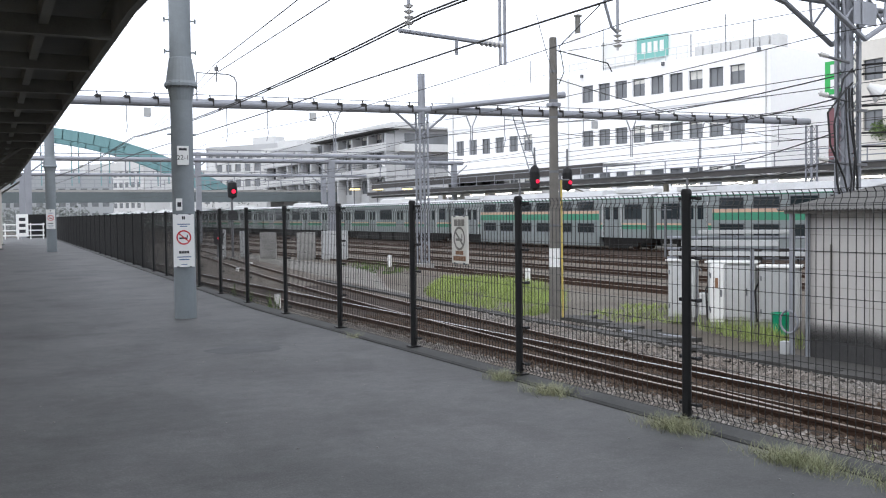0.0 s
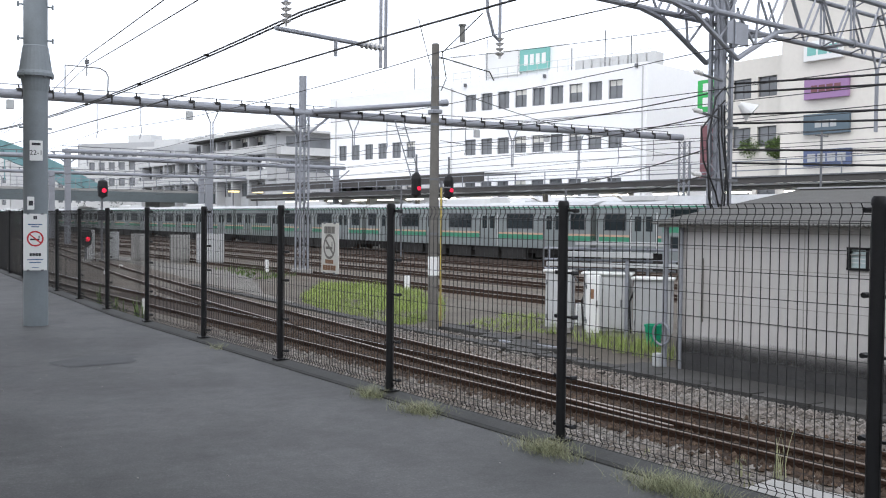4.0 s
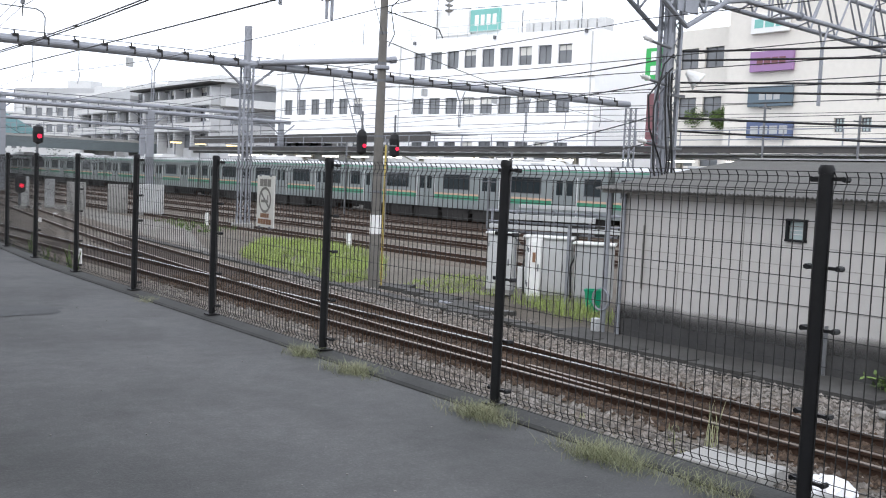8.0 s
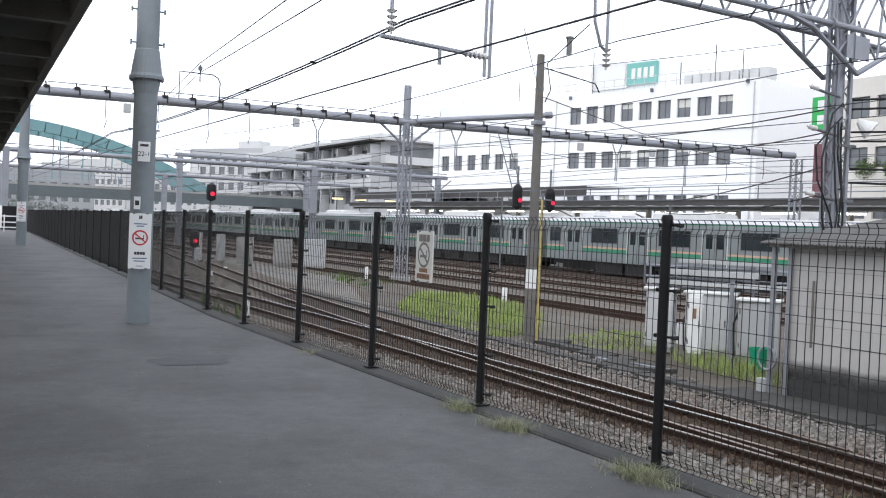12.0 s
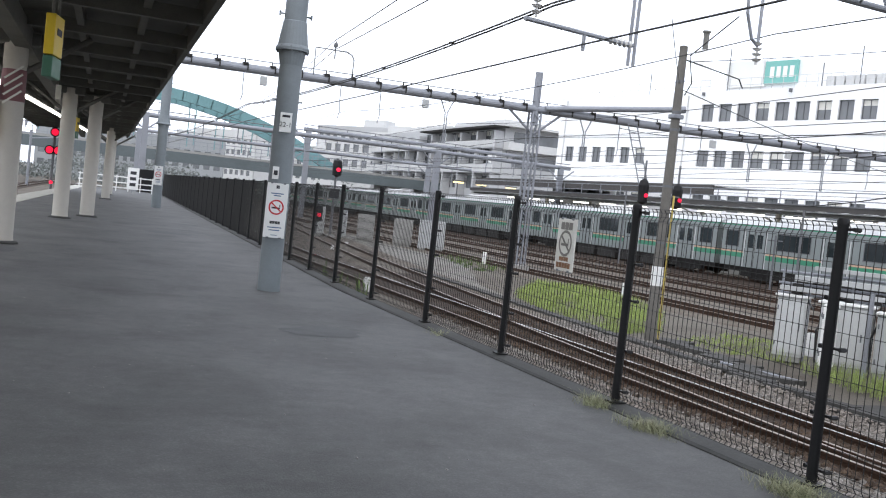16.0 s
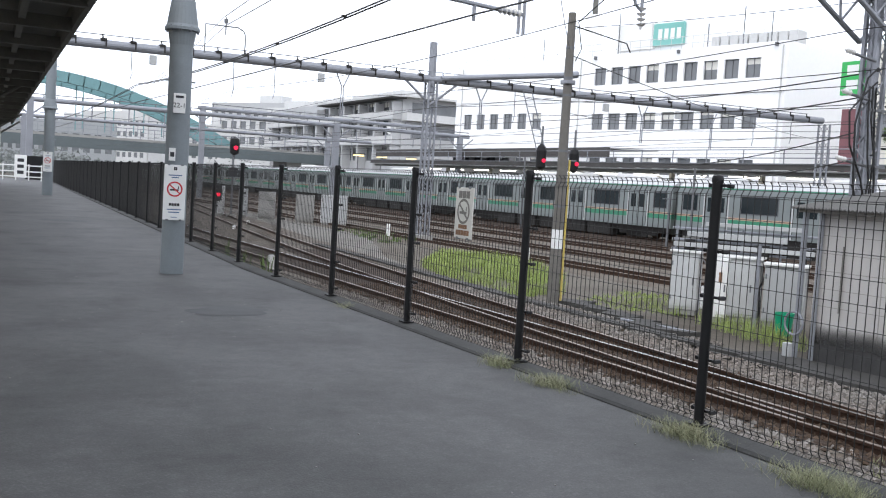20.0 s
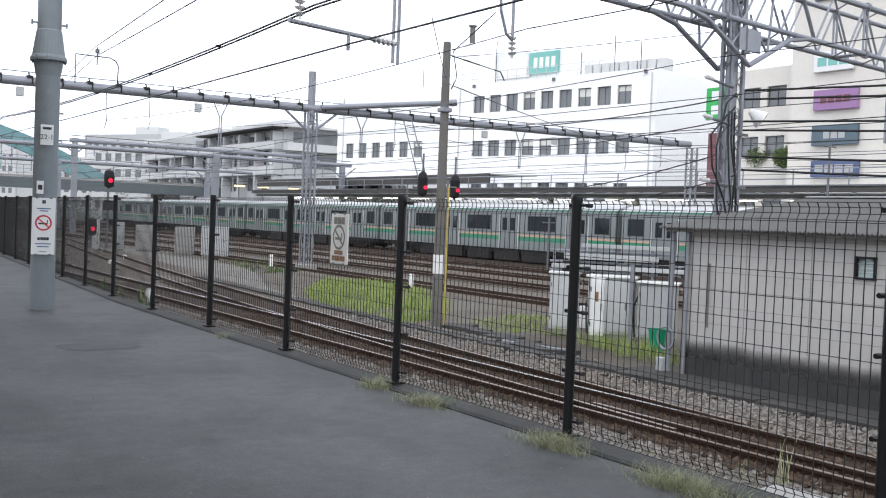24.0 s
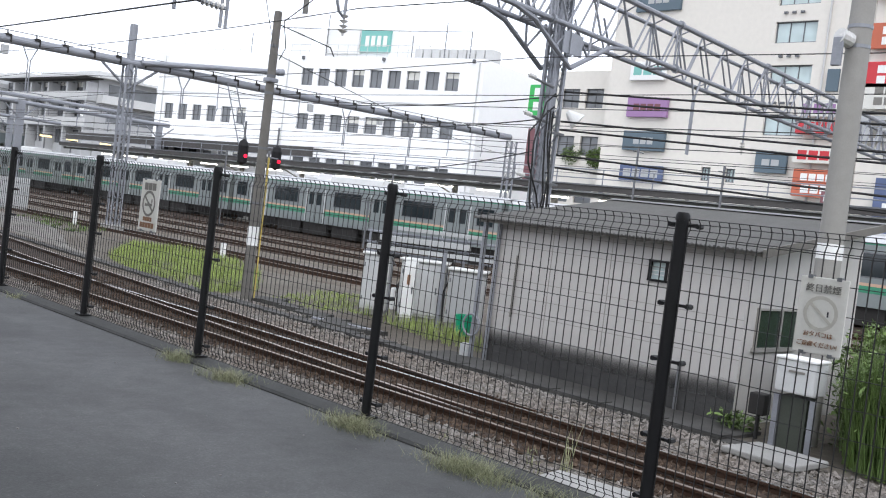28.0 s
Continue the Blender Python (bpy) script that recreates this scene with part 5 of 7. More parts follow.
def build_lineside():
    cabinet("equipment_cabinet", 14.55, 20.1, 0.62, 0.5, 1.32, -52, "cabinet", "pale grey steel equipment cabinet beside the track")
    cabinet("equipment_cabinet", 15.05, 19.0, 1.05, 0.6, 1.30, -52, "cabinet", "pale grey steel equipment cabinet with a flat hood")
    cabinet("equipment_cabinet", 15.5, 18.0, 0.85, 0.55, 1.22, -52, "cabgrey", "grey steel equipment cabinet near the hut")
    m = cabinet("meter_box", 14.35, 18.75, 0.3, 0.2, 1.3, -52, "white", "narrow white upright equipment box with a rusty lock plate", hoodc=False)
    part("lock_plate", Geo().box((0, -0.14, 1.0), (0.07, 0.01, 0.22)), M["inkbrown"], m, "rust-stained lock plate")
    # pipe frame over the cabinets
    t = thing("pipe_frame", "galvanised pipe frame behind the cabinets carrying cables", "frame", pose(15.4, 18.75, GROUND, 0, 0, -56))
    for x in (-1.9, -1.3, -0.4, 0.45, 1.3):
        part("upright", Geo().rod((x, 0.1, 0), (x, 0.1, 2.05), 0.03, 8), M["galv"], t)
    for z in (1.5, 1.72, 1.98):
        part("cross_pipe", Geo().rod((-2.0, 0.1, z), (1.6, 0.1, z), 0.032, 8), M["galv"], t)
    for x, z, w in ((0.75, 1.62, 0.3), (-1.55, 1.62, 0.2), (0.1, 1.6, 0.22), (1.25, 1.6, 0.25)):
        part("terminal_box", Geo().box((x, 0.0, z), (w, 0.16, 0.24)), M["carunder"], t, bevel=0.01)
    part("diagonal_strut", Geo().rod((-1.7, 0, 1.72), (-1.3, 0, 1.2), 0.018, 6), M["galvdark"], t)
    part("diagonal_strut", Geo().rod((-1.55, 0, 1.72), (-1.15, 0, 1.2), 0.018, 6), M["galvdark"], t)
    for x in (-0.9, 0.2, 1.0):
        part("cable_loop", Geo().path([(x, 0, 1.5), (x + 0.05, -0.1, 1.2), (x - 0.05, -0.45, 0.8), (x, -0.5, 0.1)], 0.02, 6), M["cable"], t)
    for z, x0, x1, h in ((1.62, -1.9, 1.2, 0.1), (1.86, -1.6, 0.6, 0.13), (2.12, -1.2, 0.9, 0.09)):
        part("cable_casing", Geo().box(((x0 + x1) / 2, -0.08, z), (x1 - x0, 0.14, h)), M["cabgrey"], t, bevel=0.01)
    # dark duct lids and a pale pipe lying before the cabinets
    rng = random.Random(41)
    for i in range(7):
        solid("duct_lid", Geo().box((0, 0, 0), (0.42, 0.9, 0.09)), M["trough"], "dark loose concrete duct lid lying in the dirt", "lid", "loose duct lids", at=pose(12.55 - 0.12 * i + rng.uniform(-.06, .06), 21.6 - 0.72 * i, GROUND + 0.05, rng.uniform(-4, 4), rng.uniform(-6, 6), 14 + rng.uniform(-9, 9)))
    solid("drain_pipe", Geo().rod((11.8, 18.9, GROUND + 0.06), (12.15, 16.95, GROUND + 0.07), 0.035, 8), M["galv"], "pale steel pipe lying beside the trough", "pipe")
    # post in front of the cabinets
    t = thing("marker_post", "slim grey pipe post before the cabinets", "post", pose(14.75, 18.1, GROUND))
    part("pipe", Geo().rod((0, 0, 0), (0, 0, 1.75), 0.045, 10), M["galv"], t)
    # hut-side post
    t = thing("lever_frame", "rusty pipe stand with a hand wheel at the hut corner", "stand", pose(12.3, 14.7, GROUND))
    part("pipe", Geo().rod((0, 0, 0), (0, 0, 2.55), 0.05, 10), M["galv"], t)
    g = Geo().path([(-0.08, 0.2 * math.cos(math.pi * i / 8), 0.62 + 0.2 * math.sin(math.pi * i / 8)) for i in range(17)], 0.02, 6)
    part("hand_wheel", g, M["galv"], t)
    part("clamp_box", Geo().box((-0.05, 0.1, 0.14), (0.14, 0.16, 0.24)), M["cabgrey"], t, bevel=0.015)
    # green bin
    t = thing("green_bucket", "bright green plastic bucket standing in the weeds", "bucket", pose(14.3, 16.85, GROUND))
    part("tub", Geo().lathe((0, 0, 0), [(0.14, 0.02), (0.19, 0.44), (0.205, 0.44), (0.205, 0.48), (0.18, 0.48), (0.13, 0.06)], 18), M["bingreen"], t, smooth=False)
    # far cabinets
    for x, y, w, h, m in ((17.1, 60.5, 1.0, 1.5, "concrete"), (18.4, 57.3, 1.1, 1.5, "concrete"), (19.4, 55.2, 1.5, 1.6, "cabgrey"), (14.6, 62, 0.5, 1.7, "cabinet"), (15.9, 61.5, 0.5, 1.6, "cabgrey")):
        cabinet("relay_cabinet", x, y, w, 0.7, h, -20, m, "weathered pale relay cabinet on the far trackside", hoodc=False)
    # cable trough and lids along the hut side of the track
    t = thing("cable_trough", "dark concrete cable trough along the track", "trough", kind="structure")
    lid = Geo().box((0, 0, 0), (0.34, 0.96, 0.05)).mesh("trough_lid", M["trough"])
    rng = random.Random(3)
    for i in range(30):
        y = 9.3 + i
        x = 11.2 + 0.02 * min(max(0, y - 13), 9) + 0.06 * max(0, y - 22)
        o = new("trough_lid", lid)
        o.parent = t
        o.matrix_basis = pose(x, y, GROUND + 0.06, rng.uniform(-.8, .8), rng.uniform(-1, 1), rng.uniform(-.8, .8) + (4.5 if 15 < y < 22 else 0))
    part("trough_wall", Geo().box((11.2, 12.0, GROUND), (0.42, 7, 0.07)), M["trough"], t)
    part("trough_wall", Geo().box((11.9, 12.1, GROUND), (0.96, 6.4, 0.05)), M["trough"], t)
    # pale slab, plate, bag by the fence
    t = solid("concrete_slab", Geo().box((6.75, 7.9, GROUND + 0.1), (0.55, 0.88, 0.12), 0.12), M["concrete"], "pale concrete slab lying on the ballast", "slab", bevel=0.015)
    t = solid("concrete_slab", Geo().box((10.65, 7.85, GROUND + 0.1), (0.85, 1.0, 0.08), -0.08), M["concrete"], "broken pale concrete slab beside the rail", "slab", bevel=0.02)
    g = Geo()
    g.lathe((0, 0, 0), [(0.05, 0), (0.2, 0.02), (0.24, 0.07), (0.2, 0.12), (0.12, 0.15), (0.04, 0.165)], 14)
    rng = random.Random(8)
    g.v = [(a + rng.uniform(-.03, .03), b + rng.uniform(-.03, .03), max(0, c + rng.uniform(-.02, .02))) for a, b, c in g.v]
    solid("plastic_bag", g, M["plastic"], "crumpled clear plastic bag on the ballast by the fence", "bag", at=pose(6.92, 7.02, GROUND + 0.05))
    # white box on legs beside the pale pole
    t = thing("white_equipment_box", "white equipment box on grey legs with a dark panel below, beside the pale pole", "box", pose(11.6, 8.03, GROUND))
    part("box_body", Geo().box((0, 0.04, 1.03), (0.38, 0.54, 0.44)), M["cabinet"], t, bevel=0.02)
    part("lid", Geo().box((0, 0.04, 1.265), (0.42, 0.58, 0.035)), M["white"], t, bevel=0.01)
    part("label_bar", Geo().box((-0.206, 0.02, 1.1), (0.006, 0.22, 0.03)), M["inkgrey"], t)
    # dark grey-green panel filling the space below the box
    part("stand", Geo().box((0.05, 0.06, 0.38), (0.25, 0.36, 0.76)), M["darkpanel"], t)
    for y in (-0.2, 0.3):
        part("leg", Geo().box((-0.08, y, 0.38), (0.06, 0.07, 0.76)), M["galv"], t)
    t = thing("lineside_stand", "small black lineside lamp stand near the hut", "stand", pose(11.9, 8.75, GROUND))
    part("stem", Geo().rod((0, 0, 0), (0, 0, 0.5), 0.03, 8), M["carunder"], t)
    part("head", Geo().box((0, 0, 0.5), (0.2, 0.24, 0.3)), M["carunder"], t, bevel=0.02)


# ---------------------------------------------------------------- vegetation
def blades(name, spots, material, label, category, seed, h0, h1, lean=0.4, w=0.012, clump=14):
    rng = random.Random(seed)
    g = Geo()
    for x, y, z in spots:
        for _ in range(clump):
            a = rng.uniform(0, 6.28)
            h = rng.uniform(h0, h1)
            ln = rng.uniform(0.1, lean) * h
            bx, by = x + rng.gauss(0, 0.05), y + rng.gauss(0, 0.05)
            dx, dy = math.cos(a) * ln, math.sin(a) * ln
            px, py = -math.sin(a) * w, math.cos(a) * w
            k = len(g.v)
            g.v += [(bx - px, by - py, z), (bx + px, by + py, z), (bx + dx * .45 + px * .8, by + dy * .45 + py * .8, z + h * .6), (bx + dx * .45 - px * .8, by + dy * .45 - py * .8, z + h * .6), (bx + dx, by + dy, z + h)]
            g.f += [(k, k + 1, k + 2, k + 3), (k + 3, k + 2, k + 4)]
    return solid(name, g, M[material], label, category, kind="stuff")


def inside(poly, x, y):
    c = False
    n = len(poly)
    for i in range(n):
        (xa, ya), (xb, yb) = poly[i], poly[i - 1]
        if (ya > y) != (yb > y) and x < (xb - xa) * (y - ya) / (yb - ya) + xa:
            c = not c
    return c


def scatter(poly, count, seed, z=GROUND):
    rng = random.Random(seed)
    xs, ys = [p[0] for p in poly], [p[1] for p in poly]
    out = []
    while len(out) < count:
        x, y = rng.uniform(min(xs), max(xs)), rng.uniform(min(ys), max(ys))
        if inside(poly, x, y) and noise.noise((x * 0.5, y * 0.5, seed)) > rng.uniform(-0.9, 0.4):
            out.append((x, y, z))
    return out


def build_vegetation():
    blades("grass_patch", scatter([(11.5, 22.6), (13.6, 23.6), (17.6, 29.5), (19.3, 36.5), (17.2, 37.5), (13.0, 31.0), (12.0, 27)], 1900, 1), "grass", "bright yellow-green grass growing between the tracks", "grass", 5, 0.03, 0.26, 1.0, 0.005, 9)
    blades("grass_patch", scatter([(12.6, 21.2), (14.0, 19.7), (15.0, 20.4), (17.0, 22.6), (16.3, 24.2), (13.2, 22.6)], 300, 2), "grass", "low grass behind the equipment cabinets", "grass", 6, 0.03, 0.13, 1.0, 0.005, 7)
    blades("grass_patch", scatter([(12.6, 15.2), (13.6, 15.2), (14.9, 18.4), (14.2, 20.4), (13.4, 18)], 120, 3), "grass", "weeds round the equipment cabinets", "grass", 7, 0.06, 0.36, 0.8, 0.005, 9)
    weed_bank("weed_bank", [(11.7, 2.0), (19, 1.5), (19, 8.6), (13.0, 8.2), (12.2, 7.6), (11.6, 7.2)], 16000, 1.75, 4, "dense bright green weeds growing beside the pale pole")
    weed_bank("weed_bank", [(12.0, 9.0), (12.35, 8.95), (12.35, 9.5), (12.05, 9.4)], 40, 0.3, 5, "small green weed at the hut corner")
    blades("tall_grass", scatter([(11.3, 2.5), (13.5, 2.5), (13.5, 7.6), (12.0, 7.5), (11.3, 7.0)], 1100, 44), "leaf", "tall rank grass in front of the weed bank", "grass", 45, 0.4, 1.6, 0.45, 0.008, 14)
    blades("grass_patch", scatter([(16, 41), (19, 43), (20.5, 52), (17.5, 50)], 170, 5), "leaf", "sparse dull grass by the far cabinets", "grass", 9, 0.05, 0.2, 0.8, 0.012, 6)
    rng = random.Random(21)
    tufts = ((2.84, 9.0, 0.1, 26), (2.82, 8.25, 0.13, 34), (2.82, 6.85, 0.13, 48), (2.8, 5.85, 0.17, 62), (2.84, 5.3, 0.12, 16), (2.86, 4.5, 0.1, 12), (2.86, 12.2, 0.06, 4))
    for x, y, s, n in tufts:
        spots = [(x + rng.gauss(0, s * 0.3), y + rng.gauss(0, s * 0.75), 0.0) for _ in range(n)]
        blades("weed_tuft", spots, "weed", "pale fluffy weed tuft at the foot of the fence", "weed", int(y * 10), 0.012, 0.085, 2.4, 0.0012, 26)
    g = Geo()
    for _ in range(150):
        x, y = rng.uniform(-3, 2.7), 3.2 + 12 * rng.random() ** 1.6
        r = rng.uniform(0.002, 0.006)
        g.box((x, y, r * 0.5), (2 * r, 1.6 * r, r), rng.uniform(0, 3))
    solid("grit", g, M["cpolelight"], "pale grit scattered on the platform asphalt", "gravel", kind="stuff")
    # tall stalks past the fence
    blades("weed_stalk", [(7.34 + 0.02 * i, 8.56 + 0.02 * i, GROUND) for i in range(3)], "weed", "tall yellowing weed stalk on the ballast", "weed", 31, 0.3, 0.62, 0.25, 0.006, 4)
    blades("weed_stalk", scatter([(3.5, 3), (7.4, 3), (7.6, 12), (3.5, 14)], 40, 12), "weed", "small weeds scattered on the ballast", "weed", 32, 0.06, 0.18, 0.8, 0.01, 8)
    # shrubs by the road behind the station and left tracks
    for x, y, z, s, lab in ((61.0, 50.5, 6.0, 1.5, "round clipped shrub on the roof terrace"), (60.0, 47.5, 6.0, 1.3, "round clipped shrub on the roof terrace")):
        shrub(x, y, z, s, lab)
    blades("grass_patch", scatter([(-9, 40), (-7.5, 40), (-6, 80), (-9, 80)], 900, 14), "leaf", "rough grass between the far tracks", "grass", 33, 0.05, 0.22, 0.9, 0.02, 8)
    blades("grass_patch", scatter([(-16, 40), (-12, 40), (-9, 100), (-16, 100)], 1300, 15), "leaf", "rough green verge beyond the far tracks", "grass", 34, 0.1, 0.4, 0.8, 0.03, 8)
    blades("weed_stalk", scatter([(5.6, 24), (6.8, 24), (7.2, 34), (6.2, 34)], 9, 16), "leaf", "weeds on the ballast beyond the fence", "weed", 35, 0.2, 0.7, 0.6, 0.02, 8)


def weed_bank(name, poly, count, top, seed, label):
    """Leafy weeds: many small crossed leaves filling an uneven bank."""
    rng = random.Random(seed)
    g = Geo()
    for x, y, z in scatter(poly, count, seed):
        h = top * (0.75 + 0.45 * noise.noise((x * 0.9, y * 0.9, 3.0)))
        for _ in range(5):
            c = Vector((x + rng.gauss(0, 0.12), y + rng.gauss(0, 0.12), z + h * rng.random() ** 0.7))
            d = Vector((rng.gauss(0, 1), rng.gauss(0, 1), rng.uniform(-0.3, 1.2))).normalized() * rng.uniform(0.06, 0.16)
            e = Vector((-d.y, d.x, rng.uniform(-0.05, 0.05))) * 0.28
            g.face(c, c + d * 0.5 + e, c + d, c + d * 0.5 - e)
        if rng.random() < 0.25:
            g.rod((x, y, z), (x + rng.gauss(0, 0.1), y + rng.gauss(0, 0.1), z + h), 0.006, 3)
    return solid(name, g, M["bush"], label, "weeds", kind="stuff")


def shrub(x, y, z, s, label):
    t = thing("shrub", label, "shrub", pose(x, y, z), group="clipped shrubs")
    part("trunk", Geo().rod((0, 0, 0), (0, 0, s * 0.5), 0.08, 6), M["bark"], t)
    rng = random.Random(int(x * 10))
    g = Geo()
    for _ in range(4200):
        d = Vector((rng.gauss(0, 1), rng.gauss(0, 1), rng.gauss(0, 0.7))).normalized() * s * rng.uniform(0.6, 1.0)
        c = Vector((0, 0, s * 0.7)) + Vector((d.x, d.y, d.z * 0.7))
        a = Vector((rng.uniform(-1, 1), rng.uniform(-1, 1), rng.uniform(-1, 1))) * 0.14
        b = Vector((rng.uniform(-1, 1), rng.uniform(-1, 1), rng.uniform(-1, 1))) * 0.14
        g.face(c, c + a, c + a * 0.5 + b)
    part("crown", g, M["leaf"], t)


# ---------------------------------------------------------------- canopy and far platform end
def canopy_x(y):
    return 0.62 + max(-2.0, y - 14) * 0.047


def build_canopy():
    ys = [-12 + 4 * i for i in range(20)]
    t = thing("canopy_roof", "dark steel platform canopy with ribbed underside", "canopy", kind="structure")
    w = 4.9
    g = Geo()
    for y0, y1 in zip(ys[:-1], ys[1:]):
        a0, a1 = canopy_x(y0), canopy_x(y1)
        for z in (3.75, 3.85):
            g.face((a0, y0, z), (a1, y1, z), (a1 - w / 2, y1, z - 0.2), (a0 - w / 2, y0, z - 0.2))
            g.face((a0 - w / 2, y0, z - 0.2), (a1 - w / 2, y1, z - 0.2), (a1 - w, y1, z), (a0 - w, y0, z))
    part("roof_sheet", g, M["canopyroof"], t)
    part("fascia", Geo().sweep([(canopy_x(y), y, 0) for y in ys], [(-0.06, 3.35), (0.02, 3.35), (0.05, 3.62), (0.10, 3.9), (-0.06, 3.9)]), M["canopysteel"], t)
    part("gutter", Geo().sweep([(canopy_x(y), y, 0) for y in ys], [(0.1, 3.72), (0.25, 3.76), (0.25, 3.92), (0.22, 3.92), (0.22, 3.79), (0.1, 3.76)]), M["canopysteel"], t)
    part("fascia", Geo().sweep([(canopy_x(y) - w, y, 0) for y in ys], [(-0.06, 3.4), (0.04, 3.4), (0.04, 3.9), (-0.06, 3.9)]), M["canopysteel"], t)
    for off in (0.75, 1.6, 3.2, 4.1):
        part("purlin", Geo().sweep([(canopy_x(y) - off, y, 0) for y in ys], [(-0.05, 3.42), (0.05, 3.42), (0.05, 3.62), (-0.05, 3.62)]), M["canopysteel"], t)
    y = -10.0
    while y < 62:
        part("rafter", Geo().box((canopy_x(y) - w / 2, y, 3.42), (w - 0.1, 0.14, 0.2)), M["canopysteel"], t)
        y += 2.6
    part("main_girder", Geo().sweep([(canopy_x(y) - 2.45, y, 0) for y in ys], [(-0.12, 3.1), (0.12, 3.1), (0.12, 3.4), (-0.12, 3.4)]), M["canopysteel"], t)
    for x, yy in ((-1.66, 19.9), (-0.71, 29.6), (0.0, 31.6), (1.4, 51.0), (2.0, 60.0), (-2.4, 10.0)):
        c = thing("canopy_column", "cream painted canopy column with a widened foot", "column", pose(x, yy, 0), group="canopy columns")
        if yy < 15:
            c.matrix_basis = pose(-2.5, -2.5, 0)
        part("shaft", Geo().lathe((0, 0, 0), [(0.21, 0), (0.2, 0.06), (0.19, 0.1), (0.18, 3.3)], 20), M["canopycol"], c, smooth=True)
        part("foot_ring", Geo().lathe((0, 0, 0), [(0.27, 0.0), (0.27, 0.03), (0.2, 0.05)], 20), M["kerb"], c)
        part("capital", Geo().box((0, 0, 3.25), (0.7, 0.3, 0.2)), M["canopysteel"], c, bevel=0.02)
        part("brace", Geo().rod((0.1, 0, 2.7), (1.1, 0, 3.4), 0.05, 8).rod((-0.1, 0, 2.7), (-1.1, 0, 3.4), 0.05, 8), M["canopysteel"], c)
        if abs(yy - 19.9) < 0.1:
            g = Geo()
            part("warning_wrap", Geo().lathe((0, 0, 0), [(0.186, 2.25), (0.186, 2.75)], 20), M["brickred"], c)
            for i in range(4):
                g.box((0, 0, 0), (0.34, 0.012, 0.03), m=pose(0, -0.185, 2.31 + 0.13 * i, 0, -40, 0))
            part("pale_stripe", g, M["signcream"], c, "pale diagonal stripes")
            # yellow notice; its brightly lit upper part is painted cream
            part("notice_lit_top", Geo().box((-0.3, -0.1, 2.3), (0.06, 0.35, 0.5)), M["signcream"], c)
            part("notice_foot", Geo().box((-0.3, -0.1, 1.86), (0.06, 0.35, 0.34)), M["yellow"], c)
    # lights in a row under the far side of the roof
    for i in range(16):
        y = 9.0 + 3.0 * i
        l = thing("fluorescent_light", "lit fluorescent tube fitting under the canopy", "light", pose(-3.1 + (y - 18) * 0.107, y, 3.0, 0, 0, -6), group="canopy lights")
        part("housing", Geo().box((0, 0, 0.08), (0.18, 2.8, 0.08)), M["canopysteel"], l)
        part("tube", Geo().rod((0, -1.36, 0), (0, 1.36, 0), 0.05, 8), M["tube"], l, "glowing white tube")
        part("hanger_rod", Geo().rod((0, -0.8, 0.1), (0, -0.8, 0.72), 0.012, 5).rod((0, 0.8, 0.1), (0, 0.8, 0.72), 0.012, 5), M["canopysteel"], l)
    # hanging signs
    for x, y, w2 in ((-1.08, 14.0, 0.42), (-0.4, 36, 0.42)):
        s = thing("hanging_sign", "hanging station sign, yellow above dark green, under the canopy", "sign", pose(x, y, 2.5, 0, 0, 78), group="hanging platform signs")
        part("yellow_panel", Geo().box((0, 0, 0.16), (w2, 0.1, 0.42)), M["yellow"], s, "yellow upper panel", bevel=0.01)
        part("green_panel", Geo().box((0, 0, -0.17), (w2, 0.1, 0.22)), M["signgreen"], s, bevel=0.01)
        part("arrow_mark", Geo().box((0, -0.052, 0.2), (w2 * 0.5, 0.006, 0.07)), M["ink"], s)
        for q in (-0.3, 0.3):
            part("hanger_rod", Geo().rod((q * w2, 0, 0.37), (q * w2, 0, 1.2), 0.02, 6), M["canopysteel"], s)
    for y in (26.0, 30.0):
        s = thing("small_hanging_sign", "small pale sign box under the canopy", "sign", pose(-1.0, y, 2.9))
        part("box", Geo().box((0, 0, 0), (0.12, 0.5, 0.3)), M["signcream"], s, bevel=0.01)
        part("hanger_rod", Geo().rod((0, 0, 0.15), (0, 0, 0.8), 0.02, 6), M["canopysteel"], s)
    # gate and board at the end of the platform
    t = thing("end_gate", "white barrier gate across the far platform end", "gate", pose(3.2, 74.5, 0))
    for i in range(7):
        part("picket", Geo().box((-2.4 + 0.8 * i, 0, 0.55), (0.07, 0.05, 1.1)), M["white"], t)
    for z in (0.25, 0.6, 1.0):
        part("gate_rail", Geo().box((0, 0.03, z), (5.0, 0.04, 0.08)), M["white"], t)
    t = thing("end_board", "white board with dark marks at the platform end", "sign", pose(4.2, 73.5, 0))
    part("panel", Geo().box((0, 0, 0.95), (0.75, 0.05, 1.5)), M["white"], t)
    for i in range(3):
        part("mark_bar", Geo().box((0, -0.03, 0.55 + 0.4 * i), (0.4, 0.01, 0.22)), M["ink"], t)
    part("board_leg", Geo().box((0, 0.03, 0.3), (0.08, 0.05, 0.6)), M["galv"], t)


# ---------------------------------------------------------------- train
CAR = 26.8


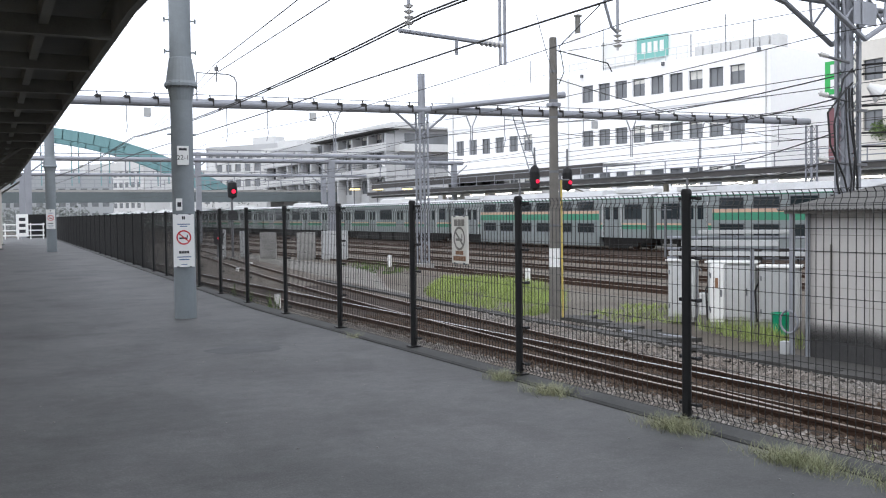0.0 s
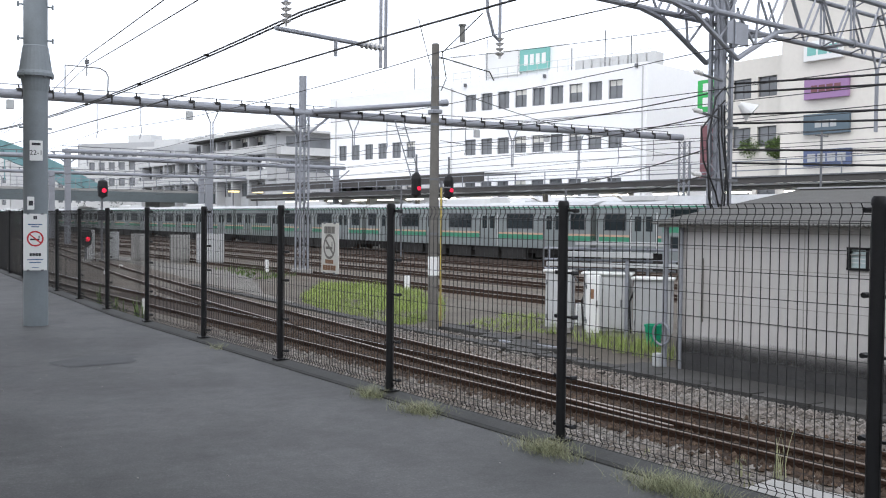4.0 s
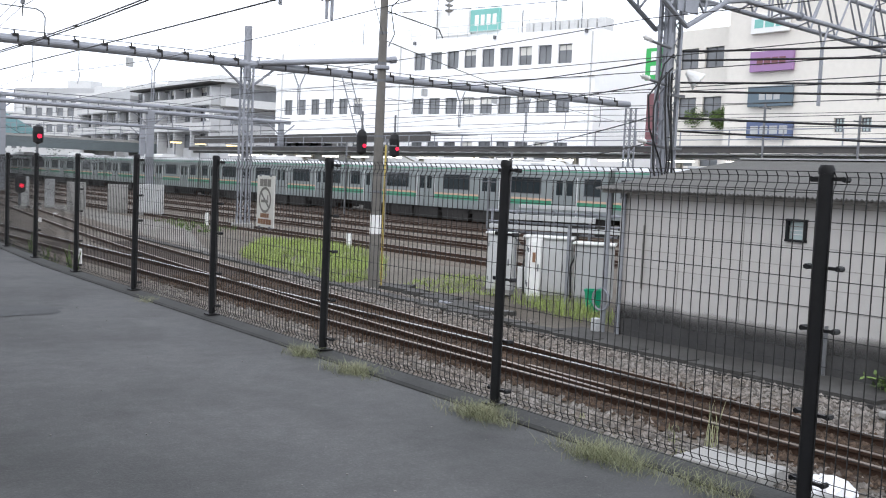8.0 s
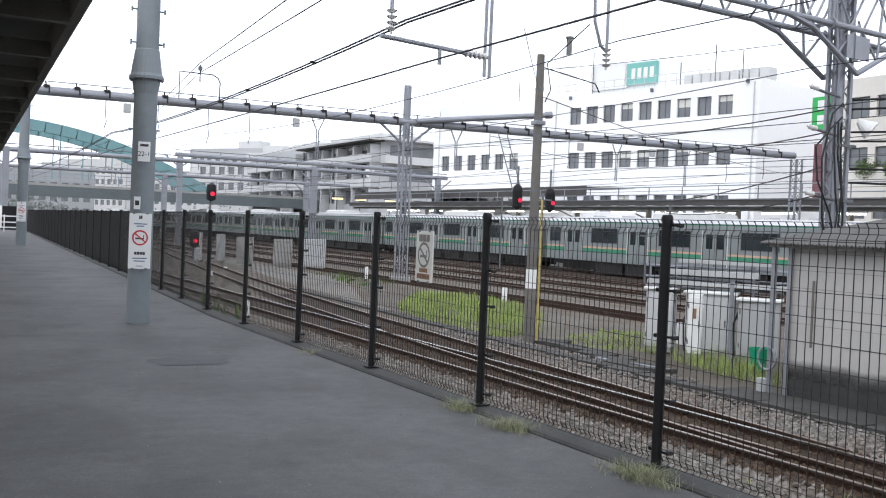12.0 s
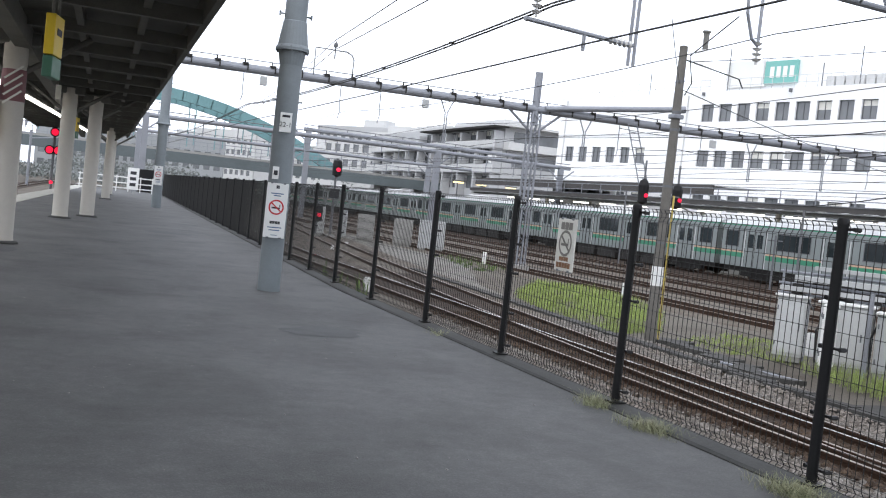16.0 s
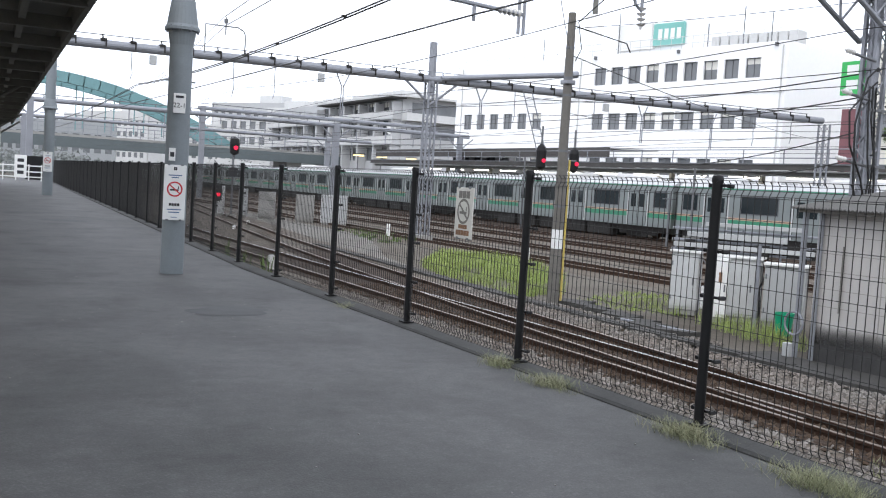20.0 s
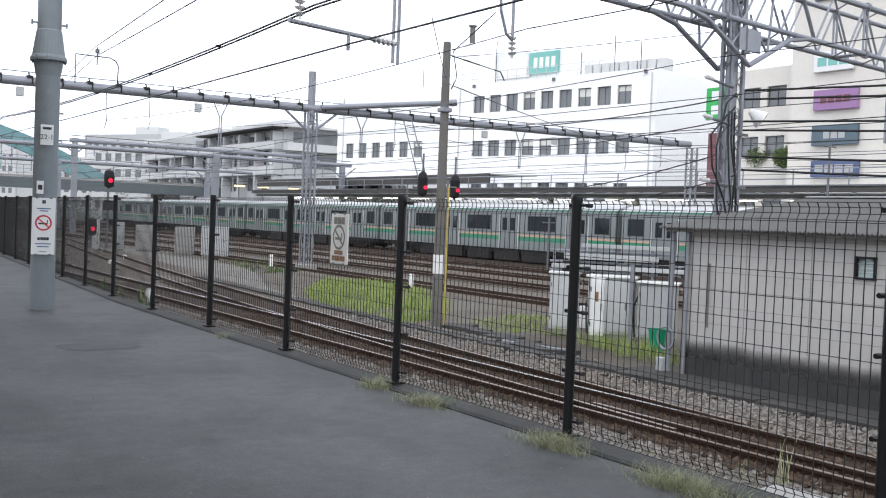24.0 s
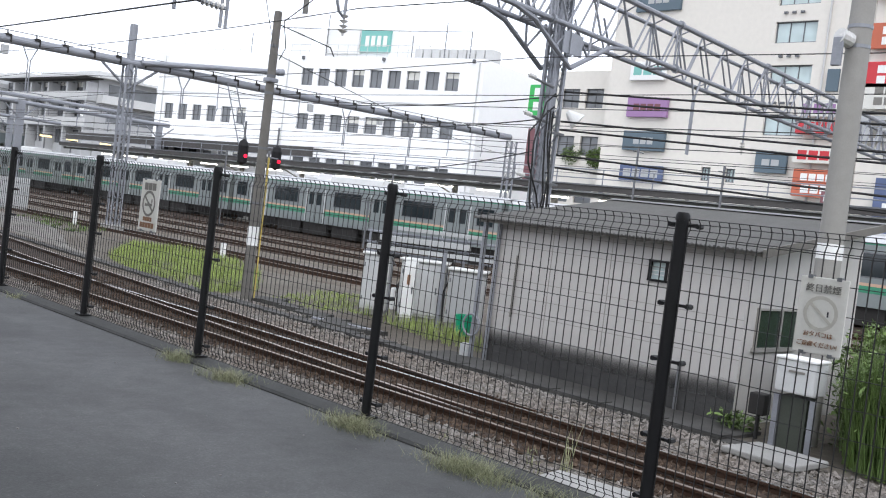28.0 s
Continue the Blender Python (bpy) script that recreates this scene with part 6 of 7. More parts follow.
def train_car(deck):
    """One commuter car, its rail-level centre at the origin, running along y."""
    t = thing("train_car", "double-deck stainless commuter car with a broad orange and green band" if deck else "stainless commuter train car with an orange and green waist band", "train", group="cars of the passing train")
    L, w = CAR - 0.5, 1.45
    floor, eave, crown = 0.78, 3.38, 3.68
    body = [(-w, floor), (w, floor), (w, eave - 0.15), (w - 0.05, eave), (-w + 0.05, eave), (-w, eave - 0.15)]
    line = [(0, -L / 2, 0), (0, L / 2, 0)]
    part("body", Geo().sweep(line, body), M["steelcar"], t)
    part("roof", Geo().sweep(line, [(-w + 0.05, eave), (w - 0.05, eave), (w - 0.35, crown - 0.12), (w - 0.8, crown), (-w + 0.8, crown), (-w + 0.35, crown - 0.12)]), M["carroof"], t)
    part("gutter_band", Geo().box((0, 0, eave - 0.06), (2 * w + 0.02, L, 0.07)), M["cargreen"], t)

    def band(y0, y1, z0, z1, m, nm):
        part(nm, Geo().box((0, (y0 + y1) / 2, (z0 + z1) / 2), (2 * w + 0.016, y1 - y0, z1 - z0)), M[m], t)

    def window(y, z0, z1, wid):
        o = part("window", Geo().box((0, y, (z0 + z1) / 2), (2 * w + 0.014, wid, z1 - z0)), M["carglass"], t)
        for s in (-1, 1):
            g = Geo()
            for yy, zz, a, b in ((y, z0, wid + .08, .05), (y, z1, wid + .08, .05), (y - wid / 2, (z0 + z1) / 2, .05, z1 - z0), (y + wid / 2, (z0 + z1) / 2, .05, z1 - z0)):
                g.box((s * (w + 0.004), yy, zz), (0.03, a, b))
            part("window_frame", g, M["galvdark"], o)

    def door(y):
        d = part("door", Geo().box((0, y, floor + 1.12), (2 * w + 0.03, 1.75, 2.1)), M["steelcar"], t)
        for s in (-0.42, 0.42):
            part("door_glass", Geo().box((0, y + s, 2.38), (2 * w + 0.04, 0.5, 0.82)), M["carglass"], d)
        for s in (-0.97, 0.97):
            part("door_jamb", Geo().box((0, y + s, floor + 1.12), (2 * w + 0.03, 0.09, 2.2)), M["jambsteel"], d, "bright polished door jamb")
        for s in (-0.9, 0.0, 0.9):
            part("door_seam", Geo().box((0, y + s, floor + 1.12), (2 * w + 0.036, 0.03, 2.1)), M["carunder"], d)
    if not deck:
        for y in (-9.9, -3.3, 3.3, 9.9):
            door(y)
        for y in (-6.6, 0, 6.6):
            window(y, 1.98, 2.95, 2.7)
        for y in (-12.05, 12.05):
            window(y, 1.98, 2.95, 1.25)
        band(-L / 2, L / 2, 1.62, 1.74, "carorange", "orange_band")
        band(-L / 2, L / 2, 1.34, 1.62, "cargreen", "green_band")
        # equipment cases, oversized down to the rails to double as the underfloor shadow
        for y in (-5.8, -2.9, 0.2, 3.3, 6.2):
            part("equipment_and_shade", Geo().box((0, y, 0.4), (2.6, 2.5 if y else 3.0, 0.74)), M["carunder"], t)
        part("air_conditioner", Geo().sweep([(0, -2.6, 0), (0, 2.6, 0)], [(-0.95, crown - 0.1), (0.95, crown - 0.1), (0.85, crown + 0.25), (0.5, crown + 0.36), (-0.5, crown + 0.36), (-0.85, crown + 0.25)]), M["roofpale"], t)
        for y in (-9, -6, 6, 9):
            part("roof_vent", Geo().box((0, y, crown + 0.05), (0.7, 0.5, 0.14)), M["carroof"], t)
    else:
        part("lower_skirt", Geo().sweep([(0, -8.0, 0), (0, 8.0, 0)], [(-w - 0.004, 0.2), (w + 0.004, 0.2), (w + 0.004, floor + 0.4), (-w - 0.004, floor + 0.4)]), M["steelcar"], t)
        band(-8.0, 8.0, 2.36, 2.56, "carorange", "orange_band")
        band(-8.0, 8.0, 1.93, 2.36, "cargreen", "green_band")
        for s in (-1, 1):
            band(s * 10.5 - 2.4, s * 10.5 + 2.4, 1.62, 1.74, "carorange", "orange_band")
            band(s * 10.5 - 2.4, s * 10.5 + 2.4, 1.34, 1.62, "cargreen", "green_band")
            door(s * 9.4)
            window(s * 11.6, 1.98, 2.95, 1.7)
        for i in range(6):
            window(-6.5 + 2.6 * i, 1.08, 1.72, 1.9)
            window(-6.5 + 2.6 * i, 2.58, 3.2, 1.9)
        part("roof_shroud", Geo().sweep([(0, -8, 0), (0, 8, 0)], [(-w + 0.1, eave), (w - 0.1, eave), (w - 0.4, crown + 0.22), (-w + 0.4, crown + 0.22)]), M["carroof"], t)
        for s in (-1, 1):
            part("air_conditioner", Geo().box((0, s * 10.4, crown + 0.14), (1.8, 2.6, 0.3)), M["roofpale"], t, bevel=0.05)
    part("underframe", Geo().box((0, 0, 0.62), (2.3, L - 0.4, 0.3)), M["carunder"], t)
    for s in (-1, 1):
        # bogies, with low side blocks that deepen the shadow under the car
        b = part("bogie", Geo().box((0, s * 9.6, 0.52), (2.0, 3.0, 0.22)).box((-1.0, s * 9.6, 0.46), (0.14, 3.7, 0.5)).box((1.0, s * 9.6, 0.46), (0.14, 3.7, 0.5)).box((-1.02, s * 9.6, 0.24), (0.1, 1.9, 0.3)).box((1.02, s * 9.6, 0.24), (0.1, 1.9, 0.3)), M["carunder"], t)
        for dy in (-1.3, 1.3):
            for sx in (-0.6, 0.6):
                part("wheel", Geo().rod((sx - 0.06, s * 9.6 + dy, 0.43), (sx + 0.06, s * 9.6 + dy, 0.43), 0.43, 18), M["rail"], b)
        part("gangway", Geo().box((0, s * (L / 2 + 0.12), 2.0), (1.6, 0.26, 2.3)), M["rubber"], t)
    return t


def build_train():
    plain = train_car(False)
    deck = train_car(True)
    cars = []
    # car index counted from the tail-side end of the double-deck pair
    plan = [(k, k in (-1, -2)) for k in range(-5, 10)]
    used = {False: False, True: False}
    for k, dd in plan:
        src = deck if dd else plain
        if not used[dd]:
            ob = src
            used[dd] = True
        else:
            ob = copy_thing(src, pose(0, 0, 0))
        cars.append((ob, k))
    # driving end of the last car
    last = cars[-1][0]
    e = CAR / 2 - 0.2
    part("cab_front", Geo().box((0, e, 2.1), (2.86, 0.3, 2.55)), M["white"], last, "white cab front", bevel=0.06)
    part("cab_window", Geo().box((0, e + 0.16, 2.5), (2.3, 0.03, 0.9)), M["carglass"], last)
    return cars


# ---------------------------------------------------------------- buildings
def wall_openings(x0, x1, z0, z1, holes, depth=0.3):
    """A wall in the xz plane at y = 0 facing -y, with rectangular openings (xa, xb, za, zb) and their reveals."""
    g = Geo()
    xs = sorted({x0, x1, *[h[0] for h in holes], *[h[1] for h in holes]})
    zs = sorted({z0, z1, *[h[2] for h in holes], *[h[3] for h in holes]})
    for a, b in zip(xs[:-1], xs[1:]):
        for c, d in zip(zs[:-1], zs[1:]):
            mx, mz = (a + b) / 2, (c + d) / 2
            if any(h[0] < mx < h[1] and h[2] < mz < h[3] for h in holes):
                continue
            g.face((a, 0, c), (b, 0, c), (b, 0, d), (a, 0, d))
    for a, b, c, d in holes:
        g.face((a, 0, c), (a, depth, c), (a, depth, d), (a, 0, d))
        g.face((b, 0, c), (b, 0, d), (b, depth, d), (b, depth, c))
        g.face((a, 0, c), (b, 0, c), (b, depth, c), (a, depth, c))
        g.face((a, 0, d), (a, depth, d), (b, depth, d), (b, 0, d))
    return g


def add_windows(t, holes, depth=0.25, mull=1, frame_m="galvdark", blind=None, pane_m="winglass"):
    rng = random.Random(len(holes))
    for a, b, c, d in holes:
        o = part("window", Geo().box(((a + b) / 2, depth, (c + d) / 2), (b - a, 0.05, d - c)), M[pane_m], t)
        g = Geo()
        f = 0.07
        for x, z, sx, sz in (((a + b) / 2, c + f / 2, b - a, f), ((a + b) / 2, d - f / 2, b - a, f), (a + f / 2, (c + d) / 2, f, d - c), (b - f / 2, (c + d) / 2, f, d - c)):
            g.box((x, depth - 0.05, z), (sx, 0.07, sz))
        for i in range(mull):
            g.box((a + (b - a) * (i + 1) / (mull + 1), depth - 0.05, (c + d) / 2), (f * 0.7, 0.06, d - c))
        part("window_frame", g, M[frame_m], o)
        if blind and rng.random() < blind:
            h = (d - c) * rng.uniform(0.2, 0.5)
            part("blind", Geo().box(((a + b) / 2, depth - 0.03, d - h / 2), (b - a - 0.1, 0.01, h)), M["signcream"], o)


def shell(t, x0, x1, z0, z1, dep, wall_m, roof_m, holes, mull=1, blind=None, parapet=0.5, frame_m="galvdark", pane_m="winglass"):
    part("front_wall", wall_openings(x0, x1, z0, z1, holes), M[wall_m], t)
    add_windows(t, holes, 0.25, mull, frame_m, blind, pane_m)
    part("side_wall", Geo().box((x1 - 0.15, dep / 2 + 0.0, (z0 + z1) / 2), (0.3, dep - 0.004, z1 - z0)), M[wall_m], t)
    part("side_wall", Geo().box((x0 + 0.15, dep / 2 + 0.0, (z0 + z1) / 2), (0.3, dep - 0.004, z1 - z0)), M[wall_m], t)
    part("back_wall", Geo().box(((x0 + x1) / 2, dep, (z0 + z1) / 2), (x1 - x0, 0.3, z1 - z0)), M[wall_m], t)
    part("inner_backing", Geo().box(((x0 + x1) / 2, 1.2, (z0 + z1) / 2), (x1 - x0 - 0.8, 0.1, z1 - z0 - 0.4)), M["greywall"], t)
    part("roof", Geo().box(((x0 + x1) / 2, dep / 2, z1 - 0.1), (x1 - x0 - 0.7, dep - 0.5, 0.2)), M[roof_m], t)
    part("parapet", Geo().box(((x0 + x1) / 2, 0.12, z1 + parapet / 2), (x1 - x0, 0.24, parapet)).box((x1 - 0.13, dep / 2 + 0.12, z1 + parapet / 2), (0.24, dep - 0.3, parapet)), M[wall_m], t)


def bar_sign(t, x, z, w, h, m, rows, ink="white", y=-0.2):
    p = part("sign_panel", Geo().box((x, y, z), (w, 0.25, h)), M[m], t, bevel=0.02)
    for zz, ww, hh in rows:
        n = max(1, int(ww * w / (hh * h * 1.15)))
        cw = ww * w / n
        for i in range(n):
            part("text_bar", Geo().box((x - ww * w / 2 + cw * (i + .5), y - 0.13, z + zz * h), (cw * 0.82, 0.02, hh * h)), M[ink], p)


def build_white_block():
    t = thing("office_block", "white tiled office block with rows of dark square windows", "building", pose(58.4, 59.6, 0, 0, 0, -77.8))
    holes = []
    for i in range(9):
        x = -3.0 - 2.04 * i
        holes.append((x - 0.78, x + 0.62, 11.75, 13.35))
        holes.append((x - 0.78, x + 0.62, 7.6, 9.1))
        holes.append((x - 0.78, x + 0.62, 3.6, 5.1))
    for i in range(6):
        x = -27.4 - 2.1 * i
        holes.append((x - 0.7, x + 0.6, 7.7, 9.3))
        holes.append((x - 0.7, x + 0.6, 3.9, 5.4))
    shell(t, -40.0, 0.0, GROUND, 14.15, 16.0, "whitewall", "roofpale", holes, 1, 0.35, 0.4)
    part("string_course", Geo().box((-20, -0.05, 10.6), (40, 0.1, 0.12)), M["whitewall"], t)
    for x in (-0.4, -21.8, -39.0):
        part("rain_pipe", Geo().rod((x, -0.08, GROUND), (x, -0.08, 14.2), 0.06, 8), M["roofpale"], t)
    for i in range(3):
        part("wall_lamp", Geo().box((-1.0 - 9.5 * i, -0.12, 14.3), (0.2, 0.24, 0.3)), M["galvdark"], t)
    # rooftop structures
    g = part("stair_house", Geo().box((-16.0, 6.5, 15.9), (9.5, 6, 3.8)), M["whitewall"], t)
    part("roof_sign", Geo().box((-14.4, 3.3, 16.6), (3.6, 0.3, 2.0)), M["tealsign"], t, "teal rooftop sign board")
    part("roof_sign", Geo().box((-18.2, 3.3, 16.6), (4.4, 0.3, 2.4)), M["white"], t)
    for i in range(4):
        part("sign_mark", Geo().box((-13.1 - 0.7 * i, 3.12, 16.6), (0.45, 0.03, 1.0)), M["white"], t)
    for i in range(9):
        part("cooling_unit", Geo().box((-9.6 + 0.95 * i, 4.5, 15.1), (0.8, 1.4, 2.0)), M["roofpale"], t, bevel=0.04)
    g = Geo()
    for i in range(34):
        g.rod((-39.5 + 1.15 * i, 0.6, 14.1), (-39.5 + 1.15 * i, 0.6, 15.7), 0.025, 5)
    for z in (15.1, 15.7):
        g.rod((-39.5, 0.6, z), (0, 0.6, z), 0.025, 5)
    part("roof_railing", g, M["roofpale"], t)
    for x, h in ((-6.2, 4.2), (-3.5, 3.4), (-9.8, 3.0), (-30, 3.2), (-20, 5.0)):
        part("roof_mast", Geo().rod((x, 3, 14.1), (x, 3, 14.1 + h), 0.05, 6), M["galvdark"], t)
    part("chimney_base", Geo().box((-24.2, 4, 16.7), (1.3, 1.3, 5.2)), M["whitewall"], t)
    part("chimney_pipe", Geo().rod((-24.2, 4, 19.2), (-24.2, 4, 21.1), 0.28, 12).rod((-24.2, 4, 21.1), (-24.2, 4, 21.25), 0.42, 12), M["canopysteel"], t)
    # lower annexe to the right with a green sign
    a = thing("annexe_building", "cream low annexe between the office block and the tower", "building", pose(60.0, 55.4, 0, 0, 0, -90))
    holes = [(3.2 + 2.3 * i, 4.9 + 2.3 * i, 3.4 + 3.7 * j, 4.9 + 3.7 * j) for i in range(2) for j in range(3)]
    shell(a, 2.4, 8.6, GROUND, 13.2, 9.0, "beigewall", "roofpale", holes, 1)
    bar_sign(a, 1.05, 11.35, 2.1, 2.5, "greensign", ((0.25, 0.6, 0.28), (-0.2, 0.6, 0.28)))
    part("maroon_panel", Geo().box((1.05, 0.3, 6.6), (2.2, 0.3, 5.0)), M["brickred"], a)


def build_tower():
    t = thing("commercial_tower", "tall beige commercial tower hung with coloured sign boards", "building", pose(57.0, 45.6, 0, 0, 0, -90))
    holes = []
    for z0, z1 in ((14.6, 15.95), (12.0, 13.2), (8.75, 10.1), (17.0, 18.2)):
        holes.append((12.4, 15.15, z0, z1))
    holes += [(8.4, 9.1, 5.6, 6.5), (10.2, 10.9, 5.6, 6.5)]
    shell(t, 0.0, 18.6, GROUND, 18.5, 20.0, "beigewall", "roofpale", holes, 2, 0.0, pane_m="paleglass")
    for z in (16.5, 13.75, 10.8):
        for i in range(3):
            part("wall_vent", Geo().box((13.0 + 0.55 * i, -0.06, z), (0.25, 0.12, 0.14)), M["galvdark"], t)
    part("rain_pipe", Geo().rod((15.9, -0.07, GROUND), (15.9, -0.07, 18.4), 0.07, 8), M["roofpale"], t)
    part("sloped_parapet", Geo().box((12.5, 0.5, 19.3), (12.0, 0.5, 1.4)), M["beigewall"], t)
    part("roof_house", Geo().box((9.5, 6, 19.6), (6, 6, 2.2)), M["roofpale"], t)
    for i in range(3):
        part("roof_tank", Geo().rod((5.5 + 2.2 * i, 3, 18.5), (5.5 + 2.2 * i, 3, 20.2), 0.7, 14), M["roofpale"], t)
    part("side_vent", Geo().box((16.6, -0.06, 12.2), (0.75, 0.14, 1.35)), M["dullsign"], t)
    bar_sign(t, 3.5, 17.9, 3.6, 1.5, "dullsign", ((0.0, 0.5, 0.3),), "cabgrey", -0.1)
    bar_sign(t, 3.3, 19.25, 2.6, 0.8, "whitewall", ((0.0, 0.9, 0.6),), "cabgrey", 0.2)
    bar_sign(t, 3.4, 12.95, 2.9, 1.3, "white", ((0.0, 0.85, 0.45),), "tealsign")
    bar_sign(t, 3.7, 10.4, 3.3, 1.35, "magenta", ((0.0, 0.7, 0.35),), "brickred")
    bar_sign(t, 3.75, 8.05, 3.4, 1.35, "dullsign", ((0.0, 0.5, 0.35),), "cabgrey")
    bar_sign(t, 3.85, 5.8, 3.5, 1.1, "bluesign", ((0.0, 0.85, 0.5),), "cabgrey")
    bar_sign(t, 13.4, 7.0, 2.1, 1.3, "dullsign", ((0.0, 0.6, 0.3),), "cabgrey")
    bar_sign(t, 16.2, 10.4, 2.6, 1.0, "signcream", ((0.0, 0.85, 0.55),), "magenta", -0.5)
    bar_sign(t, 16.2, 9.2, 2.6, 0.75, "red", ((0.0, 0.7, 0.3),), "brickred", -0.5)
    bar_sign(t, 16.6, 7.55, 3.3, 0.95, "signcream", ((0.0, 0.85, 0.6),), "red", -0.5)
    bar_sign(t, 16.9, 5.85, 3.5, 1.65, "orangesign", ((0.22, 0.75, 0.26), (-0.22, 0.7, 0.3)), "white", -0.5)
    bar_sign(t, 17.9, 5.0, 1.4, 0.8, "brickred", ((0.0, 0.8, 0.5),), "white", -0.8)
    # neighbouring block
    b = thing("shop_block", "pale shop block with stacked red and white sign boards", "building", pose(56.6, 26.8, 0, 0, 0, -90))
    holes = [(3 + 4.5 * i, 6 + 4.5 * i, 4 + 3.4 * j, 5.8 + 3.4 * j) for i in range(3) for j in range(5)]
    shell(b, 0.0, 22.0, GROUND, 24.0, 16.0, "beigewall", "roofpale", holes, 1)
    for z, m in ((14.6, "orangesign"), (12.35, "red"), (11.1, "signcream"), (9.2, "cabgrey"), (17.6, "orangesign")):
        bar_sign(b, 1.6, z, 3.0, 1.5, m, ((0.2, 0.6, 0.3), (-0.2, 0.6, 0.3)), "white" if m in ("orangesign", "red") else "inkgrey", -0.4)
    bar_sign(b, 3.0, 4.6, 3.0, 3.6, "bluesign", ((0.0, 0.7, 0.2),), "white", -0.4)


def build_grey_block():
    t = thing("balcony_building", "grey station building with strip windows, balconies and a broad pale eave", "building", pose(58.0, 130.0, 0, 0, 0, -90))
    holes = []
    for j, (z, h) in enumerate(((4.6, 2.0), (8.4, 2.2), (11.6, 1.7))):
        n = 20 if j < 2 else 11
        for i in range(n):
            x = -2.2 - 2.75 * i
            holes.append((x - 2.0, x + 0.2, z, z + h))
    shell(t, -58.0, 0.0, GROUND, 13.6, 18.0, "greywall", "roofpale", holes, 1, 0.2)
    part("eave_slab", Geo().box((-14.5, -0.9, 13.75), (31, 2.6, 0.3)), M["roofpale"], t)
    part("dark_soffit", Geo().box((-14.5, -0.9, 13.5), (30.6, 2.2, 0.18)), M["roofdark"], t)
    for z in (7.0, 10.6):
        part("balcony_slab", Geo().box((-29, -0.75, z), (58, 1.5, 0.2)), M["greywall"], t)
        part("balcony_front", Geo().box((-29, -1.45, z + 0.6), (58, 0.1, 1.0)), M["roofpale"], t)
    for i in range(10):
        part("pier", Geo().box((-0.5 - 6.2 * i, -0.7, 6.0), (0.5, 1.4, 14)), M["greywall"], t)
    part("side_glazing", Geo().box((0.03, 7, 12.3), (0.1, 11, 1.5)), M["winglass"], t)
    part("side_glazing", Geo().box((0.03, 7, 8.9), (0.1, 11, 1.7)), M["winglass"], t)
    part("side_balcony", Geo().box((0.8, 8, 10.9), (1.6, 16, 1.1)), M["roofpale"], t)
    part("side_eave", Geo().box((0.9, 8, 13.75), (1.9, 17, 0.3)), M["roofpale"], t)
    part("penthouse", Geo().box((-18, 7, 14.6), (20, 7, 1.8)), M["roofpale"], t)
    part("roof_terrace", Geo().box((-12, 3.2, 14.3), (20, 0.1, 1.0)), M["roofpale"], t)
    for i in range(4):
        part("tank", Geo().box((-34 - 5 * i, 4, 14.6), (2.4, 2.4, 2.0)), M["roofpale"], t, bevel=0.1)
    part("white_dish", Geo().rod((-1.0, -1.0, 9.0), (-0.6, -1.4, 9.0), 0.7, 14), M["white"], t)
    # distant low blocks
    rng = random.Random(5)
    for i, (x, y, w, h) in enumerate(((62, 185, 22, 13), (72, 200, 26, 16), (58, 215, 20, 12), (80, 240, 30, 20), (40, 262, 24, 12), (20, 270, 26, 11), (55, 300, 30, 18), (-20, 270, 40, 10), (-48, 250, 30, 11), (-60, 180, 24, 9))):
        b = thing("distant_block", "hazy pale apartment block beyond the station", "building", pose(x, y, 0, 0, 0, -60 if x > 50 else -10), group="distant blocks")
        n = int(w / 2.6)
        k = int(h / 3.2)
        hs = [(-w + 0.8 + 2.6 * a, -w + 2.4 + 2.6 * a, 1.2 + 3.1 * c, 2.7 + 3.1 * c) for a in range(n) for c in range(k)]
        m = "haze" if x < 50 else ("greywall" if i % 2 else "roofpale")
        part("front_wall", wall_openings(-w, 0, GROUND, h, hs), M[m], b)
        g = Geo()
        for a, bb, c, d in hs:
            g.box(((a + bb) / 2, 0.25, (c + d) / 2), (bb - a, 0.05, d - c))
        tagged(part("window_glazing", g, M["winglass"], b), kind="stuff")
        part("mass", Geo().box((-w / 2, 6.3, (h + GROUND) / 2), (w, 12, h - GROUND - 0.1)), M[m], b)
        part("roof_tank", Geo().box((-w * 0.4, 5, h + 1.0), (w * 0.25, 4, 2.2)), M["roofpale"], b)


